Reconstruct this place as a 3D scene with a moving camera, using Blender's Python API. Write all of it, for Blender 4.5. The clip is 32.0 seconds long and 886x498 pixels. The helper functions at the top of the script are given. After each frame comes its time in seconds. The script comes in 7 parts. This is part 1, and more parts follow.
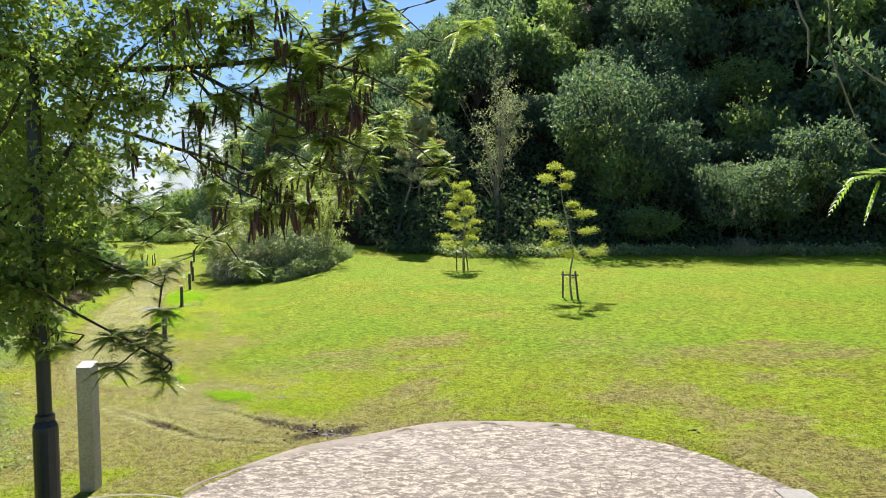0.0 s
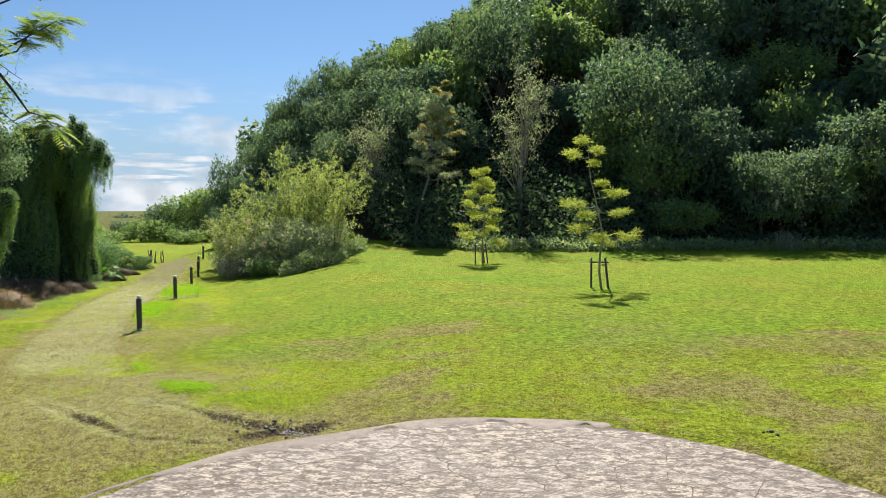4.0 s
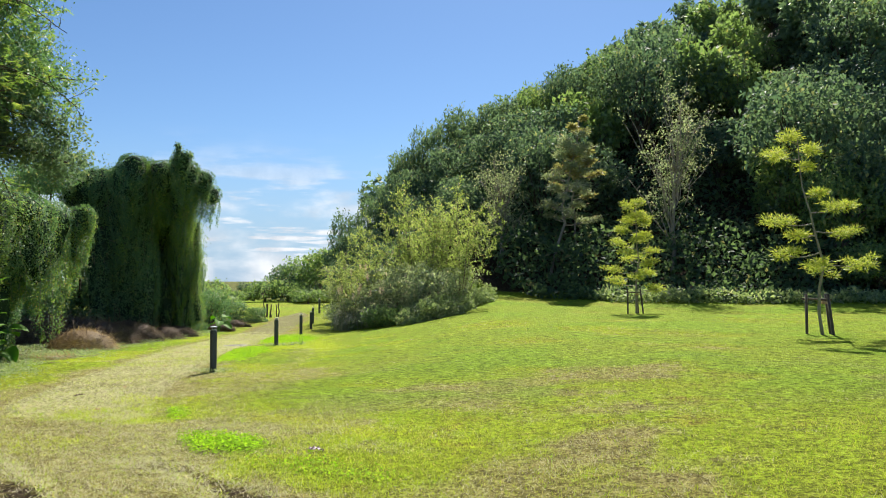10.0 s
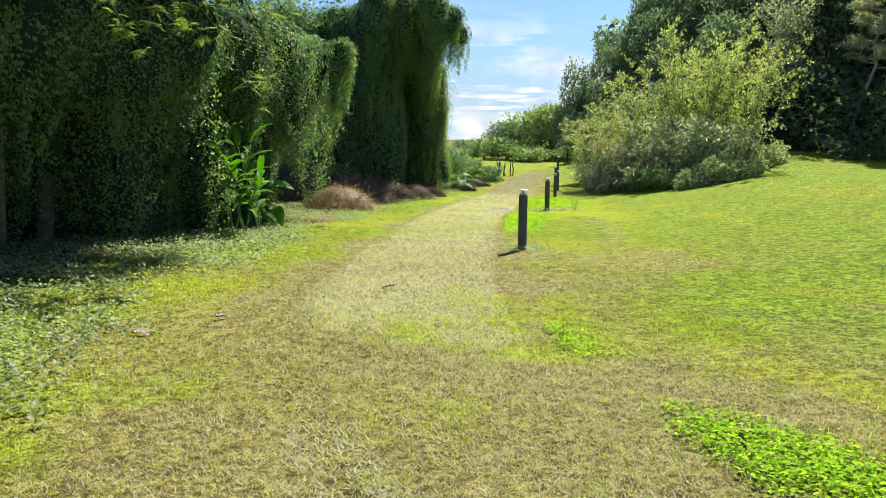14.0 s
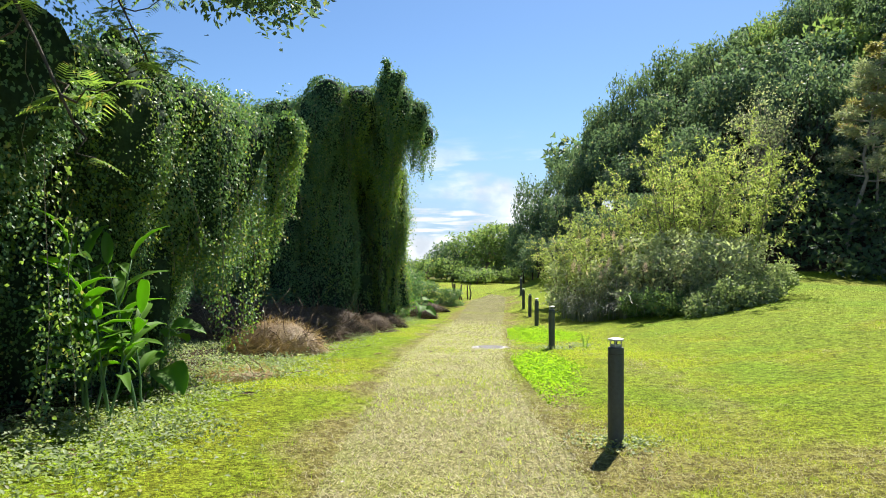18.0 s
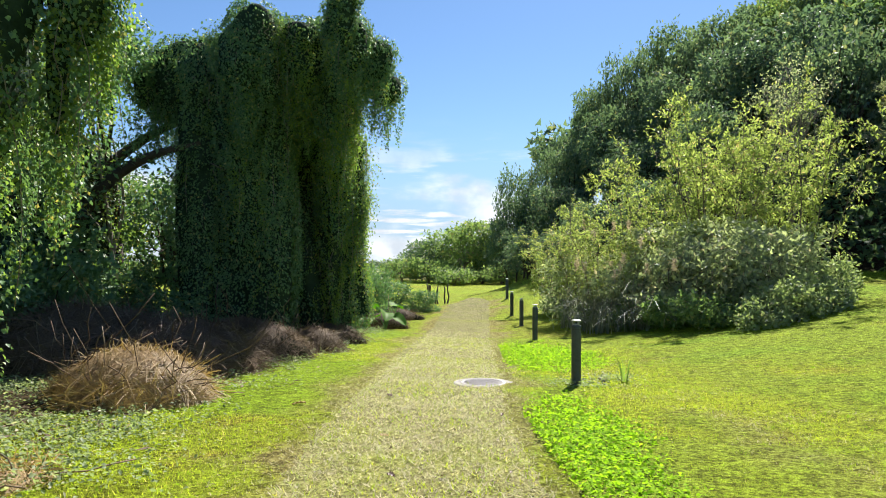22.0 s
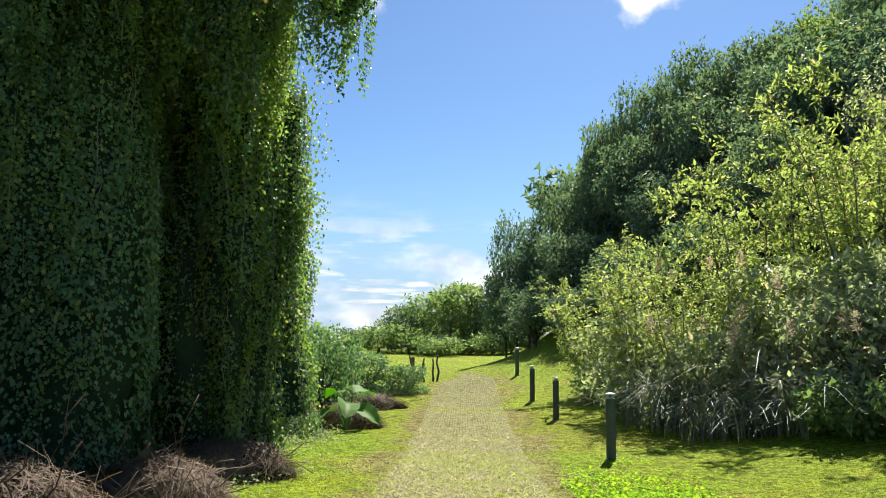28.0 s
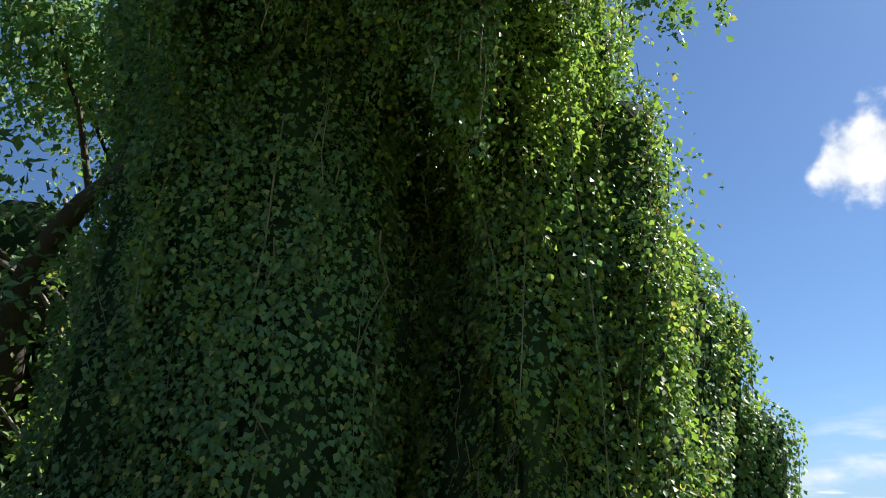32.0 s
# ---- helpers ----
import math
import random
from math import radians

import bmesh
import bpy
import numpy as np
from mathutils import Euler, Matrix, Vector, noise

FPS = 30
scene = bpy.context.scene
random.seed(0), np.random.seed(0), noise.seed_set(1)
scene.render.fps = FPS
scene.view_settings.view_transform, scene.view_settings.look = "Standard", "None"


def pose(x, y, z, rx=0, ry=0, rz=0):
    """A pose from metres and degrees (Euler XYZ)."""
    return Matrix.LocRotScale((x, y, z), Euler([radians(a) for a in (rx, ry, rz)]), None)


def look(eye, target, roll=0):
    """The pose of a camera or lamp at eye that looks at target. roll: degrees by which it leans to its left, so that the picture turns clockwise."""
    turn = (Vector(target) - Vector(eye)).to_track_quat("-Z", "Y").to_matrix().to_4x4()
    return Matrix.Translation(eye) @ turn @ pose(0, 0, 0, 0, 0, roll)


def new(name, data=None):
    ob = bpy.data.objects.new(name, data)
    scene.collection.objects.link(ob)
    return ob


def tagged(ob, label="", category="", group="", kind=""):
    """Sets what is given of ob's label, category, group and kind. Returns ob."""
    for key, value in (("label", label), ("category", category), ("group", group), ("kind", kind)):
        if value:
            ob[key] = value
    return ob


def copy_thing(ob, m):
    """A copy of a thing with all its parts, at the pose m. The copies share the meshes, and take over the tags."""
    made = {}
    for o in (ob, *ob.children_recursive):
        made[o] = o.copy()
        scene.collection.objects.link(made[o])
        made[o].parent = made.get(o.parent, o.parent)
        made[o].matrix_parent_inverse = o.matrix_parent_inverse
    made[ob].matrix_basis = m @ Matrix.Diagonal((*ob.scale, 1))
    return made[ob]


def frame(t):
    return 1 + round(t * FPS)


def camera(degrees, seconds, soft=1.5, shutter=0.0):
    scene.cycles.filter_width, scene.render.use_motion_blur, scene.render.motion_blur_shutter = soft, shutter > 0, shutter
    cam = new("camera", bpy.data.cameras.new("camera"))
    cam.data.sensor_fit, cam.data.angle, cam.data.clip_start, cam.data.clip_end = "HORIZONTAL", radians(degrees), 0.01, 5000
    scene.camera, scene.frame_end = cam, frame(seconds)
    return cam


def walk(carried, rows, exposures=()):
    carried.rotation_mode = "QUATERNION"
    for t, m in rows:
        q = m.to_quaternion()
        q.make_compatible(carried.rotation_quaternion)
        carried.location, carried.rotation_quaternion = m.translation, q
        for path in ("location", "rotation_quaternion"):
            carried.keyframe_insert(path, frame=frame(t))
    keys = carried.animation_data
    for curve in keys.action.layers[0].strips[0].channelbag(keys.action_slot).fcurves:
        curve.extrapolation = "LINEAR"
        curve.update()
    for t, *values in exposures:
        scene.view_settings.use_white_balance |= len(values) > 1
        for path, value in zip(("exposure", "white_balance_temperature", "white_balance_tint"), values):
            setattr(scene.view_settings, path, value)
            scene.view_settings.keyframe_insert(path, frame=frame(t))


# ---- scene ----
cam = camera(60.9, 32.0, soft=1.0)
METRES, EYE, TILT, LEAN, TURN = 38.0, 1.37, 0.0, 0.0, 0.0
ROWS = [
    (0.0, 0.0, 0.0, 0.0, -0.01, -3.67, 0.21),
    (0.5, 0.0018, 0.0102, -0.0009, 0.14, -3.55, 0.21),
    (1.0, 0.0026, 0.0192, -0.0038, 0.39, -3.45, 0.22),
    (1.5, 0.0034, 0.0284, -0.0078, 0.66, -3.38, 0.23),
    (2.0, 0.0044, 0.0364, -0.0103, 0.97, -3.37, 0.19),
    (2.5, 0.0067, 0.0453, -0.0147, 1.3, -3.33, 0.2),
    (3.0, 0.0081, 0.0542, -0.0184, 1.57, -3.27, 0.24),
    (3.5, 0.0092, 0.0634, -0.0218, 1.78, -3.16, 0.23),
    (5.5, 0.0117, 0.099, -0.0383, 2.45, -2.7, 0.19),
    (6.0, 0.0115, 0.108, -0.0421, 2.71, -2.56, 0.18),
    (6.5, 0.0119, 0.1172, -0.0459, 3.17, -2.39, 0.15),
    (7.0, 0.0117, 0.1266, -0.0499, 3.82, -2.25, 0.14),
    (7.5, 0.0098, 0.1364, -0.0541, 4.65, -2.06, 0.09),
    (8.0, 0.0071, 0.1485, -0.0583, 5.58, -1.7, 0.08),
    (8.5, 0.0023, 0.1647, -0.0598, 6.44, -1.03, 0.04),
    (9.0, -0.003, 0.1778, -0.0594, 7.43, 0.03, 0.08),
    (9.5, -0.0094, 0.1924, -0.0594, 8.94, 1.45, 0.08),
    (10.0, -0.0177, 0.2076, -0.0601, 11.2, 2.42, 0.02),
    (10.5, -0.0238, 0.2221, -0.0614, 13.7, 2.66, -0.1),
    (11.0, -0.0335, 0.2364, -0.0635, 16.91, 0.93, -0.3),
    (11.5, -0.0432, 0.2494, -0.0654, 20.14, -4.29, -0.64),
    (12.0, -0.0565, 0.2592, -0.066, 22.51, -8.45, -0.7),
    (12.5, -0.0689, 0.2683, -0.0662, 24.43, -11.65, -0.64),
    (13.0, -0.0846, 0.2752, -0.0658, 25.67, -12.51, -0.54),
    (13.5, -0.0977, 0.2843, -0.0656, 26.23, -11.08, -0.46),
    (14.0, -0.1112, 0.2947, -0.0646, 26.36, -8.28, -0.37),
    (14.5, -0.124, 0.3068, -0.0649, 26.32, -4.97, -0.38),
    (15.0, -0.137, 0.3197, -0.0658, 26.15, -2.38, -0.36),
    (15.5, -0.1475, 0.3317, -0.066, 25.83, -0.84, -0.38),
    (17.5, -0.1849, 0.39, -0.0664, 22.36, 0.76, -0.29),
    (18.0, -0.1911, 0.4075, -0.0672, 21.36, 0.93, -0.26),
    (18.5, -0.1977, 0.4245, -0.0684, 20.61, 1.0, -0.26),
    (19.0, -0.2032, 0.4412, -0.0683, 19.97, 1.03, -0.25),
    (19.5, -0.2102, 0.4591, -0.0694, 19.54, 1.02, -0.25),
    (20.0, -0.2155, 0.4763, -0.07, 19.32, 1.03, -0.26),
    (20.5, -0.2216, 0.4939, -0.0703, 19.29, 1.03, -0.26),
    (21.0, -0.2269, 0.5114, -0.0701, 19.36, 1.04, -0.29),
    (21.5, -0.235, 0.5303, -0.071, 19.48, 1.04, -0.33),
    (22.0, -0.2424, 0.5472, -0.0714, 19.53, 1.04, -0.35),
    (22.5, -0.2505, 0.5638, -0.072, 19.48, 1.04, -0.36),
    (23.0, -0.2577, 0.581, -0.0722, 19.24, 1.02, -0.38),
    (23.5, -0.2663, 0.5986, -0.0727, 18.85, 1.02, -0.37),
    (24.0, -0.2721, 0.615, -0.073, 18.36, 1.04, -0.33),
    (24.5, -0.2793, 0.6329, -0.0736, 17.79, 1.07, -0.29),
    (25.0, -0.2852, 0.6513, -0.0748, 17.14, 1.1, -0.27),
    (25.5, -0.2922, 0.6696, -0.0753, 16.53, 1.13, -0.26),
    (27.5, -0.319, 0.7402, -0.0774, 16.09, 3.8, -0.33),
    (28.0, -0.3246, 0.7544, -0.0769, 17.96, 6.35, -0.24),
    (28.5, -0.3304, 0.7683, -0.0759, 22.22, 10.07, -0.08),
    (29.0, -0.3324, 0.7829, -0.0754, 28.2, 13.16, -0.06),
    (29.5, -0.3377, 0.7987, -0.076, 34.4, 15.93, -0.29),
    (30.0, -0.3421, 0.814, -0.0771, 40.22, 18.1, -0.44),
    (30.5, -0.3479, 0.829, -0.0779, 44.98, 19.81, -0.57),
    (31.0, -0.3502, 0.8446, -0.0787, 49.11, 21.13, -0.75),
    (31.5, -0.3554, 0.8621, -0.08, 53.62, 22.05, -1.02),
    (32.0, -0.359, 0.8792, -0.0813, 58.33, 22.12, -1.41),
]
EXPOSURES = ((0.0, 1.15), (2.0, 1.05), (3.5, 0.93), (6.0, 0.82), (8.0, 0.76), (9.5, 0.96), (11.0, 1.14), (13.0, 1.2), (27.0, 1.22), (29.0, 1.15), (32.0, 1.15))
walk(cam, [(t, pose(0, 0, EYE, TILT, LEAN, TURN) @ pose(METRES * x, METRES * y, METRES * z, 90 + pitch, roll, yaw)) for t, x, y, z, yaw, pitch, roll in ROWS], EXPOSURES)


# ---- world, sun ----
SUN_ELEVATION, SUN_YAW = 46.0, 0.0
world = bpy.data.worlds.new("world")
scene.world = world
world.use_nodes = True


def sky_nodes():
    nt = world.node_tree
    nt.nodes.clear()
    N, L = nt.nodes.new, nt.links.new
    out, bg = N("ShaderNodeOutputWorld"), N("ShaderNodeBackground")
    sky = N("ShaderNodeTexSky")
    sky.sky_type, sky.sun_disc = "NISHITA", False
    sky.sun_elevation, sky.sun_rotation = radians(SUN_ELEVATION), radians(-SUN_YAW)
    sky.air_density, sky.dust_density, sky.ozone_density = 1.0, 0.25, 4.0
    co = N("ShaderNodeTexCoord")
    sep = N("ShaderNodeSeparateXYZ")
    L(co.outputs["Generated"], sep.inputs[0])

    def m(op, a, b=0.0, c=None, clamp=False):
        n = N("ShaderNodeMath")
        n.operation, n.use_clamp = op, clamp
        for i, v in enumerate((a, b) if c is None else (a, b, c)):
            if hasattr(v, "links"):
                L(v, n.inputs[i])
            else:
                n.inputs[i].default_value = v
        return n.outputs[0]

    def ramp(v, lo, hi):
        n = N("ShaderNodeMapRange")
        n.interpolation_type = "SMOOTHSTEP"
        L(v, n.inputs[0])
        n.inputs[1].default_value, n.inputs[2].default_value = lo, hi
        return n.outputs[0]
    # flat streaky clouds, laid on a high level sheet
    up = m("MAXIMUM", sep.outputs[2], 0.03)
    flat = N("ShaderNodeCombineXYZ")
    L(m("DIVIDE", sep.outputs[0], m("ADD", up, 0.06)), flat.inputs[0])
    L(m("DIVIDE", sep.outputs[1], m("ADD", up, 0.06)), flat.inputs[1])
    sheet = N("ShaderNodeTexNoise")
    sheet.inputs["Scale"].default_value, sheet.inputs["Detail"].default_value = 0.8, 8
    sheet.inputs["Roughness"].default_value = 0.55
    L(flat.outputs[0], sheet.inputs["Vector"])
    low = ramp(sep.outputs[2], 0.20, 0.05)
    streaks = m("MULTIPLY", ramp(sheet.outputs[0], 0.51, 0.62), low)
    # a bank of cumulus over the horizon
    stretch = N("ShaderNodeMapping")
    stretch.inputs["Scale"].default_value = (5, 5, 13)
    L(co.outputs["Generated"], stretch.inputs[0])
    lump = N("ShaderNodeTexNoise")
    lump.inputs["Scale"].default_value, lump.inputs["Detail"].default_value = 1.3, 6
    L(stretch.outputs[0], lump.inputs["Vector"])
    bank_top = m("ADD", 0.050, m("MULTIPLY", lump.outputs[0], 0.12))
    bank = m("MULTIPLY", ramp(m("SUBTRACT", bank_top, sep.outputs[2]), -0.006, 0.022), m("MULTIPLY", ramp(lump.outputs[0], 0.38, 0.60), 0.85))
    # single fair-weather puffs
    wob = N("ShaderNodeTexNoise")
    wob.inputs["Scale"].default_value, wob.inputs["Detail"].default_value = 26.0, 7
    L(co.outputs["Generated"], wob.inputs["Vector"])
    puffs = None
    for yaw, el, r in PUFFS:
        d = Vector((-math.sin(radians(yaw)) * math.cos(radians(el)), math.cos(radians(yaw)) * math.cos(radians(el)), math.sin(radians(el))))
        dist = N("ShaderNodeVectorMath")
        dist.operation = "DISTANCE"
        L(co.outputs["Generated"], dist.inputs[0])
        dist.inputs[1].default_value = d
        v = m("ADD", m("DIVIDE", dist.outputs["Value"], r), m("MULTIPLY", m("SUBTRACT", wob.outputs[0], 0.5), 1.5))
        one = ramp(v, 1.0, 0.45)
        puffs = one if puffs is None else m("MAXIMUM", puffs, one)
    cloud = m("MAXIMUM", m("MAXIMUM", streaks, bank), puffs, clamp=True)
    haze = ramp(sep.outputs[2], 0.20, 0.0)
    mix0 = N("ShaderNodeMix")
    mix0.data_type = "RGBA"
    L(m("MULTIPLY", haze, 0.85), mix0.inputs["Factor"])
    tint = N("ShaderNodeMix")
    tint.data_type, tint.blend_type = "RGBA", "MULTIPLY"
    tint.inputs["Factor"].default_value = 1.0
    L(sky.outputs[0], tint.inputs["A"])
    tint.inputs["B"].default_value = (0.73, 0.87, 1.0, 1)
    L(tint.outputs["Result"], mix0.inputs["A"])
    mix0.inputs["B"].default_value = (3.5, 5.0, 6.9, 1)
    mix = N("ShaderNodeMix")
    mix.data_type = "RGBA"
    L(m("MULTIPLY", cloud, 0.95), mix.inputs["Factor"])
    L(mix0.outputs["Result"], mix.inputs["A"])
    shade = N("ShaderNodeMix")
    shade.data_type = "RGBA"
    L(ramp(wob.outputs[0], 0.35, 0.7), shade.inputs["Factor"])
    shade.inputs["A"].default_value, shade.inputs["B"].default_value = (9.6, 9.7, 9.9, 1), (6.2, 6.6, 7.2, 1)
    L(shade.outputs["Result"], mix.inputs["B"])
    L(mix.outputs["Result"], bg.inputs["Color"])
    bg.inputs["Strength"].default_value = SKY_STRENGTH
    L(bg.outputs[0], out.inputs[0])


SKY_STRENGTH = 0.056
PUFFS = ((25.9, 26.0, 0.066), (28.2, 25.8, 0.036), (8.0, 29.5, 0.062), (5.0, 28.0, 0.055), (2.5, 25.0, 0.05), (10.5, 31.0, 0.03))
sky_nodes()

sun = new("sun", bpy.data.lights.new("sun", "SUN"))
sun.data.energy, sun.data.angle, sun.data.color = 5.0, radians(0.55), (1.0, 0.95, 0.86)
sun.matrix_world = look((0, 60 * math.cos(radians(SUN_ELEVATION)), 60 * math.sin(radians(SUN_ELEVATION))), (0, 0, 0))
tagged(sun, "the sun, high over the wooded hill", "sun", kind="structure")


# ---- materials ----
def shader(name):
    mat = bpy.data.materials.new(name)
    mat.use_nodes = True
    nt = mat.node_tree
    nt.nodes.clear()
    return mat, nt.nodes.new, nt.links.new


def mixer(N, L, f, a, b, blend="MIX"):
    n = N("ShaderNodeMix")
    n.data_type, n.blend_type = "RGBA", blend
    for s, v in (("Factor", f), ("A", a), ("B", b)):
        if hasattr(v, "links"):
            L(v, n.inputs[s])
        else:
            n.inputs[s].default_value = v if s == "Factor" else (*v, 1)
    return n.outputs["Result"]


def tex(N, L, scale, detail=4, rough=0.55, vec=None, kind="ShaderNodeTexNoise"):
    n = N(kind)
    n.inputs["Scale"].default_value = scale
    if kind == "ShaderNodeTexNoise":
        n.inputs["Detail"].default_value, n.inputs["Roughness"].default_value = detail, rough
    if vec is not None:
        L(vec, n.inputs["Vector"])
    return n.outputs[0]


def stretch01(N, L, v, lo, hi):
    n = N("ShaderNodeMapRange")
    n.interpolation_type = "SMOOTHSTEP"
    L(v, n.inputs[0])
    n.inputs[1].default_value, n.inputs[2].default_value = lo, hi
    return n.outputs[0]


def place(N):
    return N("ShaderNodeNewGeometry").outputs["Position"]


def foliage(name, dark, light, odd, through_light=0.42, rough=0.42, odd_share=0.06, patch=0.35, spec=0.35, cool=1.3):
    """Leaves: colour changes from leaf to leaf and in drifts, light passes through them."""
    mat, N, L = shader(name)
    dark, light, odd = ((c[0] * 1.03, c[1], c[2] * cool + 0.03 * (cool - 1)) for c in (dark, light, odd))
    geo = N("ShaderNodeNewGeometry")
    rand = geo.outputs["Random Per Island"]
    base = mixer(N, L, rand, dark, light)
    drift = tex(N, L, patch, 3, 0.6, geo.outputs["Position"])
    base = mixer(N, L, stretch01(N, L, drift, 0.38, 0.65), base, mixer(N, L, 0.5, base, light))
    base = mixer(N, L, stretch01(N, L, rand, 1 - odd_share, 1 - odd_share * 0.7), base, odd)
    p = N("ShaderNodeBsdfPrincipled")
    L(base, p.inputs["Base Color"])
    p.inputs["Roughness"].default_value = rough
    p.inputs["Specular IOR Level"].default_value = spec
    t = N("ShaderNodeBsdfTranslucent")
    L(mixer(N, L, 1.0, base, (1.45, 1.52, 0.8), "MULTIPLY"), t.inputs["Color"])
    mx = N("ShaderNodeMixShader")
    mx.inputs[0].default_value = through_light
    L(p.outputs[0], mx.inputs[1]), L(t.outputs[0], mx.inputs[2])
    out = N("ShaderNodeOutputMaterial")
    L(mx.outputs[0], out.inputs[0])
    return mat


def solid(name, a, b, scale, rough=0.8, metal=0.0, bump=0.0, bump_scale=None, grain=None, spec=0.5):
    """A plain surface with variation at two sizes and a fine relief."""
    mat, N, L = shader(name)
    pos = place(N)
    big = tex(N, L, scale, 5, 0.6, pos)
    fine = tex(N, L, scale * 9, 4, 0.6, pos)
    col = mixer(N, L, stretch01(N, L, big, 0.3, 0.7), a, b)
    col = mixer(N, L, stretch01(N, L, fine, 0.35, 0.75), col, mixer(N, L, 1.0, col, (0.72, 0.72, 0.72), "MULTIPLY"))
    p = N("ShaderNodeBsdfPrincipled")
    L(col, p.inputs["Base Color"])
    p.inputs["Roughness"].default_value, p.inputs["Metallic"].default_value = rough, metal
    p.inputs["Specular IOR Level"].default_value = spec
    if bump:
        b_ = N("ShaderNodeBump")
        b_.inputs["Strength"].default_value, b_.inputs["Distance"].default_value = bump, 0.02
        L(tex(N, L, bump_scale or scale * 12, 6, 0.65, pos), b_.inputs["Height"])
        L(b_.outputs[0], p.inputs["Normal"])
    out = N("ShaderNodeOutputMaterial")
    L(p.outputs[0], out.inputs[0])
    return mat


def ground_material():
    """Mown grass over soil; cover.r: dry, cover.g: bare soil, cover.b: lush, cover.a: yellow."""
    mat, N, L = shader("grass_ground")
    pos = place(N)
    at = N("ShaderNodeAttribute")
    at.attribute_name = "cover"
    sep = N("ShaderNodeSeparateColor")
    L(at.outputs["Color"], sep.inputs[0])
    big, mid = tex(N, L, 0.22, 5, 0.6, pos), tex(N, L, 1.6, 5, 0.65, pos)
    fine, hair = tex(N, L, 26, 4, 0.7, pos), tex(N, L, 95, 3, 0.7, pos)
    col = mixer(N, L, stretch01(N, L, big, 0.36, 0.64), (0.32, 0.405, 0.034), (0.345, 0.48, 0.034))
    col = mixer(N, L, stretch01(N, L, mid, 0.50, 0.72), col, (0.33, 0.31, 0.05))
    col = mixer(N, L, stretch01(N, L, sep.outputs[0], 0.25, 0.85), col, mixer(N, L, mid, (0.39, 0.345, 0.16), (0.32, 0.32, 0.085)))
    col = mixer(N, L, sep.outputs[2], col, (0.28, 0.475, 0.026))
    col = mixer(N, L, at.outputs["Alpha"], col, (0.40, 0.45, 0.045))
    col = mixer(N, L, stretch01(N, L, sep.outputs[1], 0.3, 0.8), col, mixer(N, L, fine, (0.05, 0.036, 0.026), (0.12, 0.088, 0.06)))
    clump = tex(N, L, 7.5, 5, 0.7, pos)
    col = mixer(N, L, stretch01(N, L, clump, 0.38, 0.60), mixer(N, L, 1.0, col, (0.60, 0.56, 0.46), "MULTIPLY"), mixer(N, L, 1.0, col, (1.16, 1.14, 1.0), "MULTIPLY"))
    col = mixer(N, L, stretch01(N, L, fine, 0.40, 0.58), mixer(N, L, 1.0, col, (0.38, 0.35, 0.30), "MULTIPLY"), col)
    col = mixer(N, L, stretch01(N, L, hair, 0.36, 0.62), mixer(N, L, 1.0, col, (0.62, 0.6, 0.6), "MULTIPLY"), mixer(N, L, 1.0, col, (1.16, 1.15, 1.1), "MULTIPLY"))
    p = N("ShaderNodeBsdfPrincipled")
    L(col, p.inputs["Base Color"])
    p.inputs["Roughness"].default_value, p.inputs["Specular IOR Level"].default_value = 0.9, 0.06
    b1, b2 = N("ShaderNodeBump"), N("ShaderNodeBump")
    b1.inputs["Strength"].default_value, b1.inputs["Distance"].default_value = 0.9, 0.03
    b2.inputs["Strength"].default_value, b2.inputs["Distance"].default_value = 0.6, 0.06
    L(hair, b1.inputs["Height"]), L(fine, b2.inputs["Height"]), L(b2.outputs[0], b1.inputs["Normal"])
    L(b1.outputs[0], p.inputs["Normal"])
    out = N("ShaderNodeOutputMaterial")
    L(p.outputs[0], out.inputs[0])
    return mat


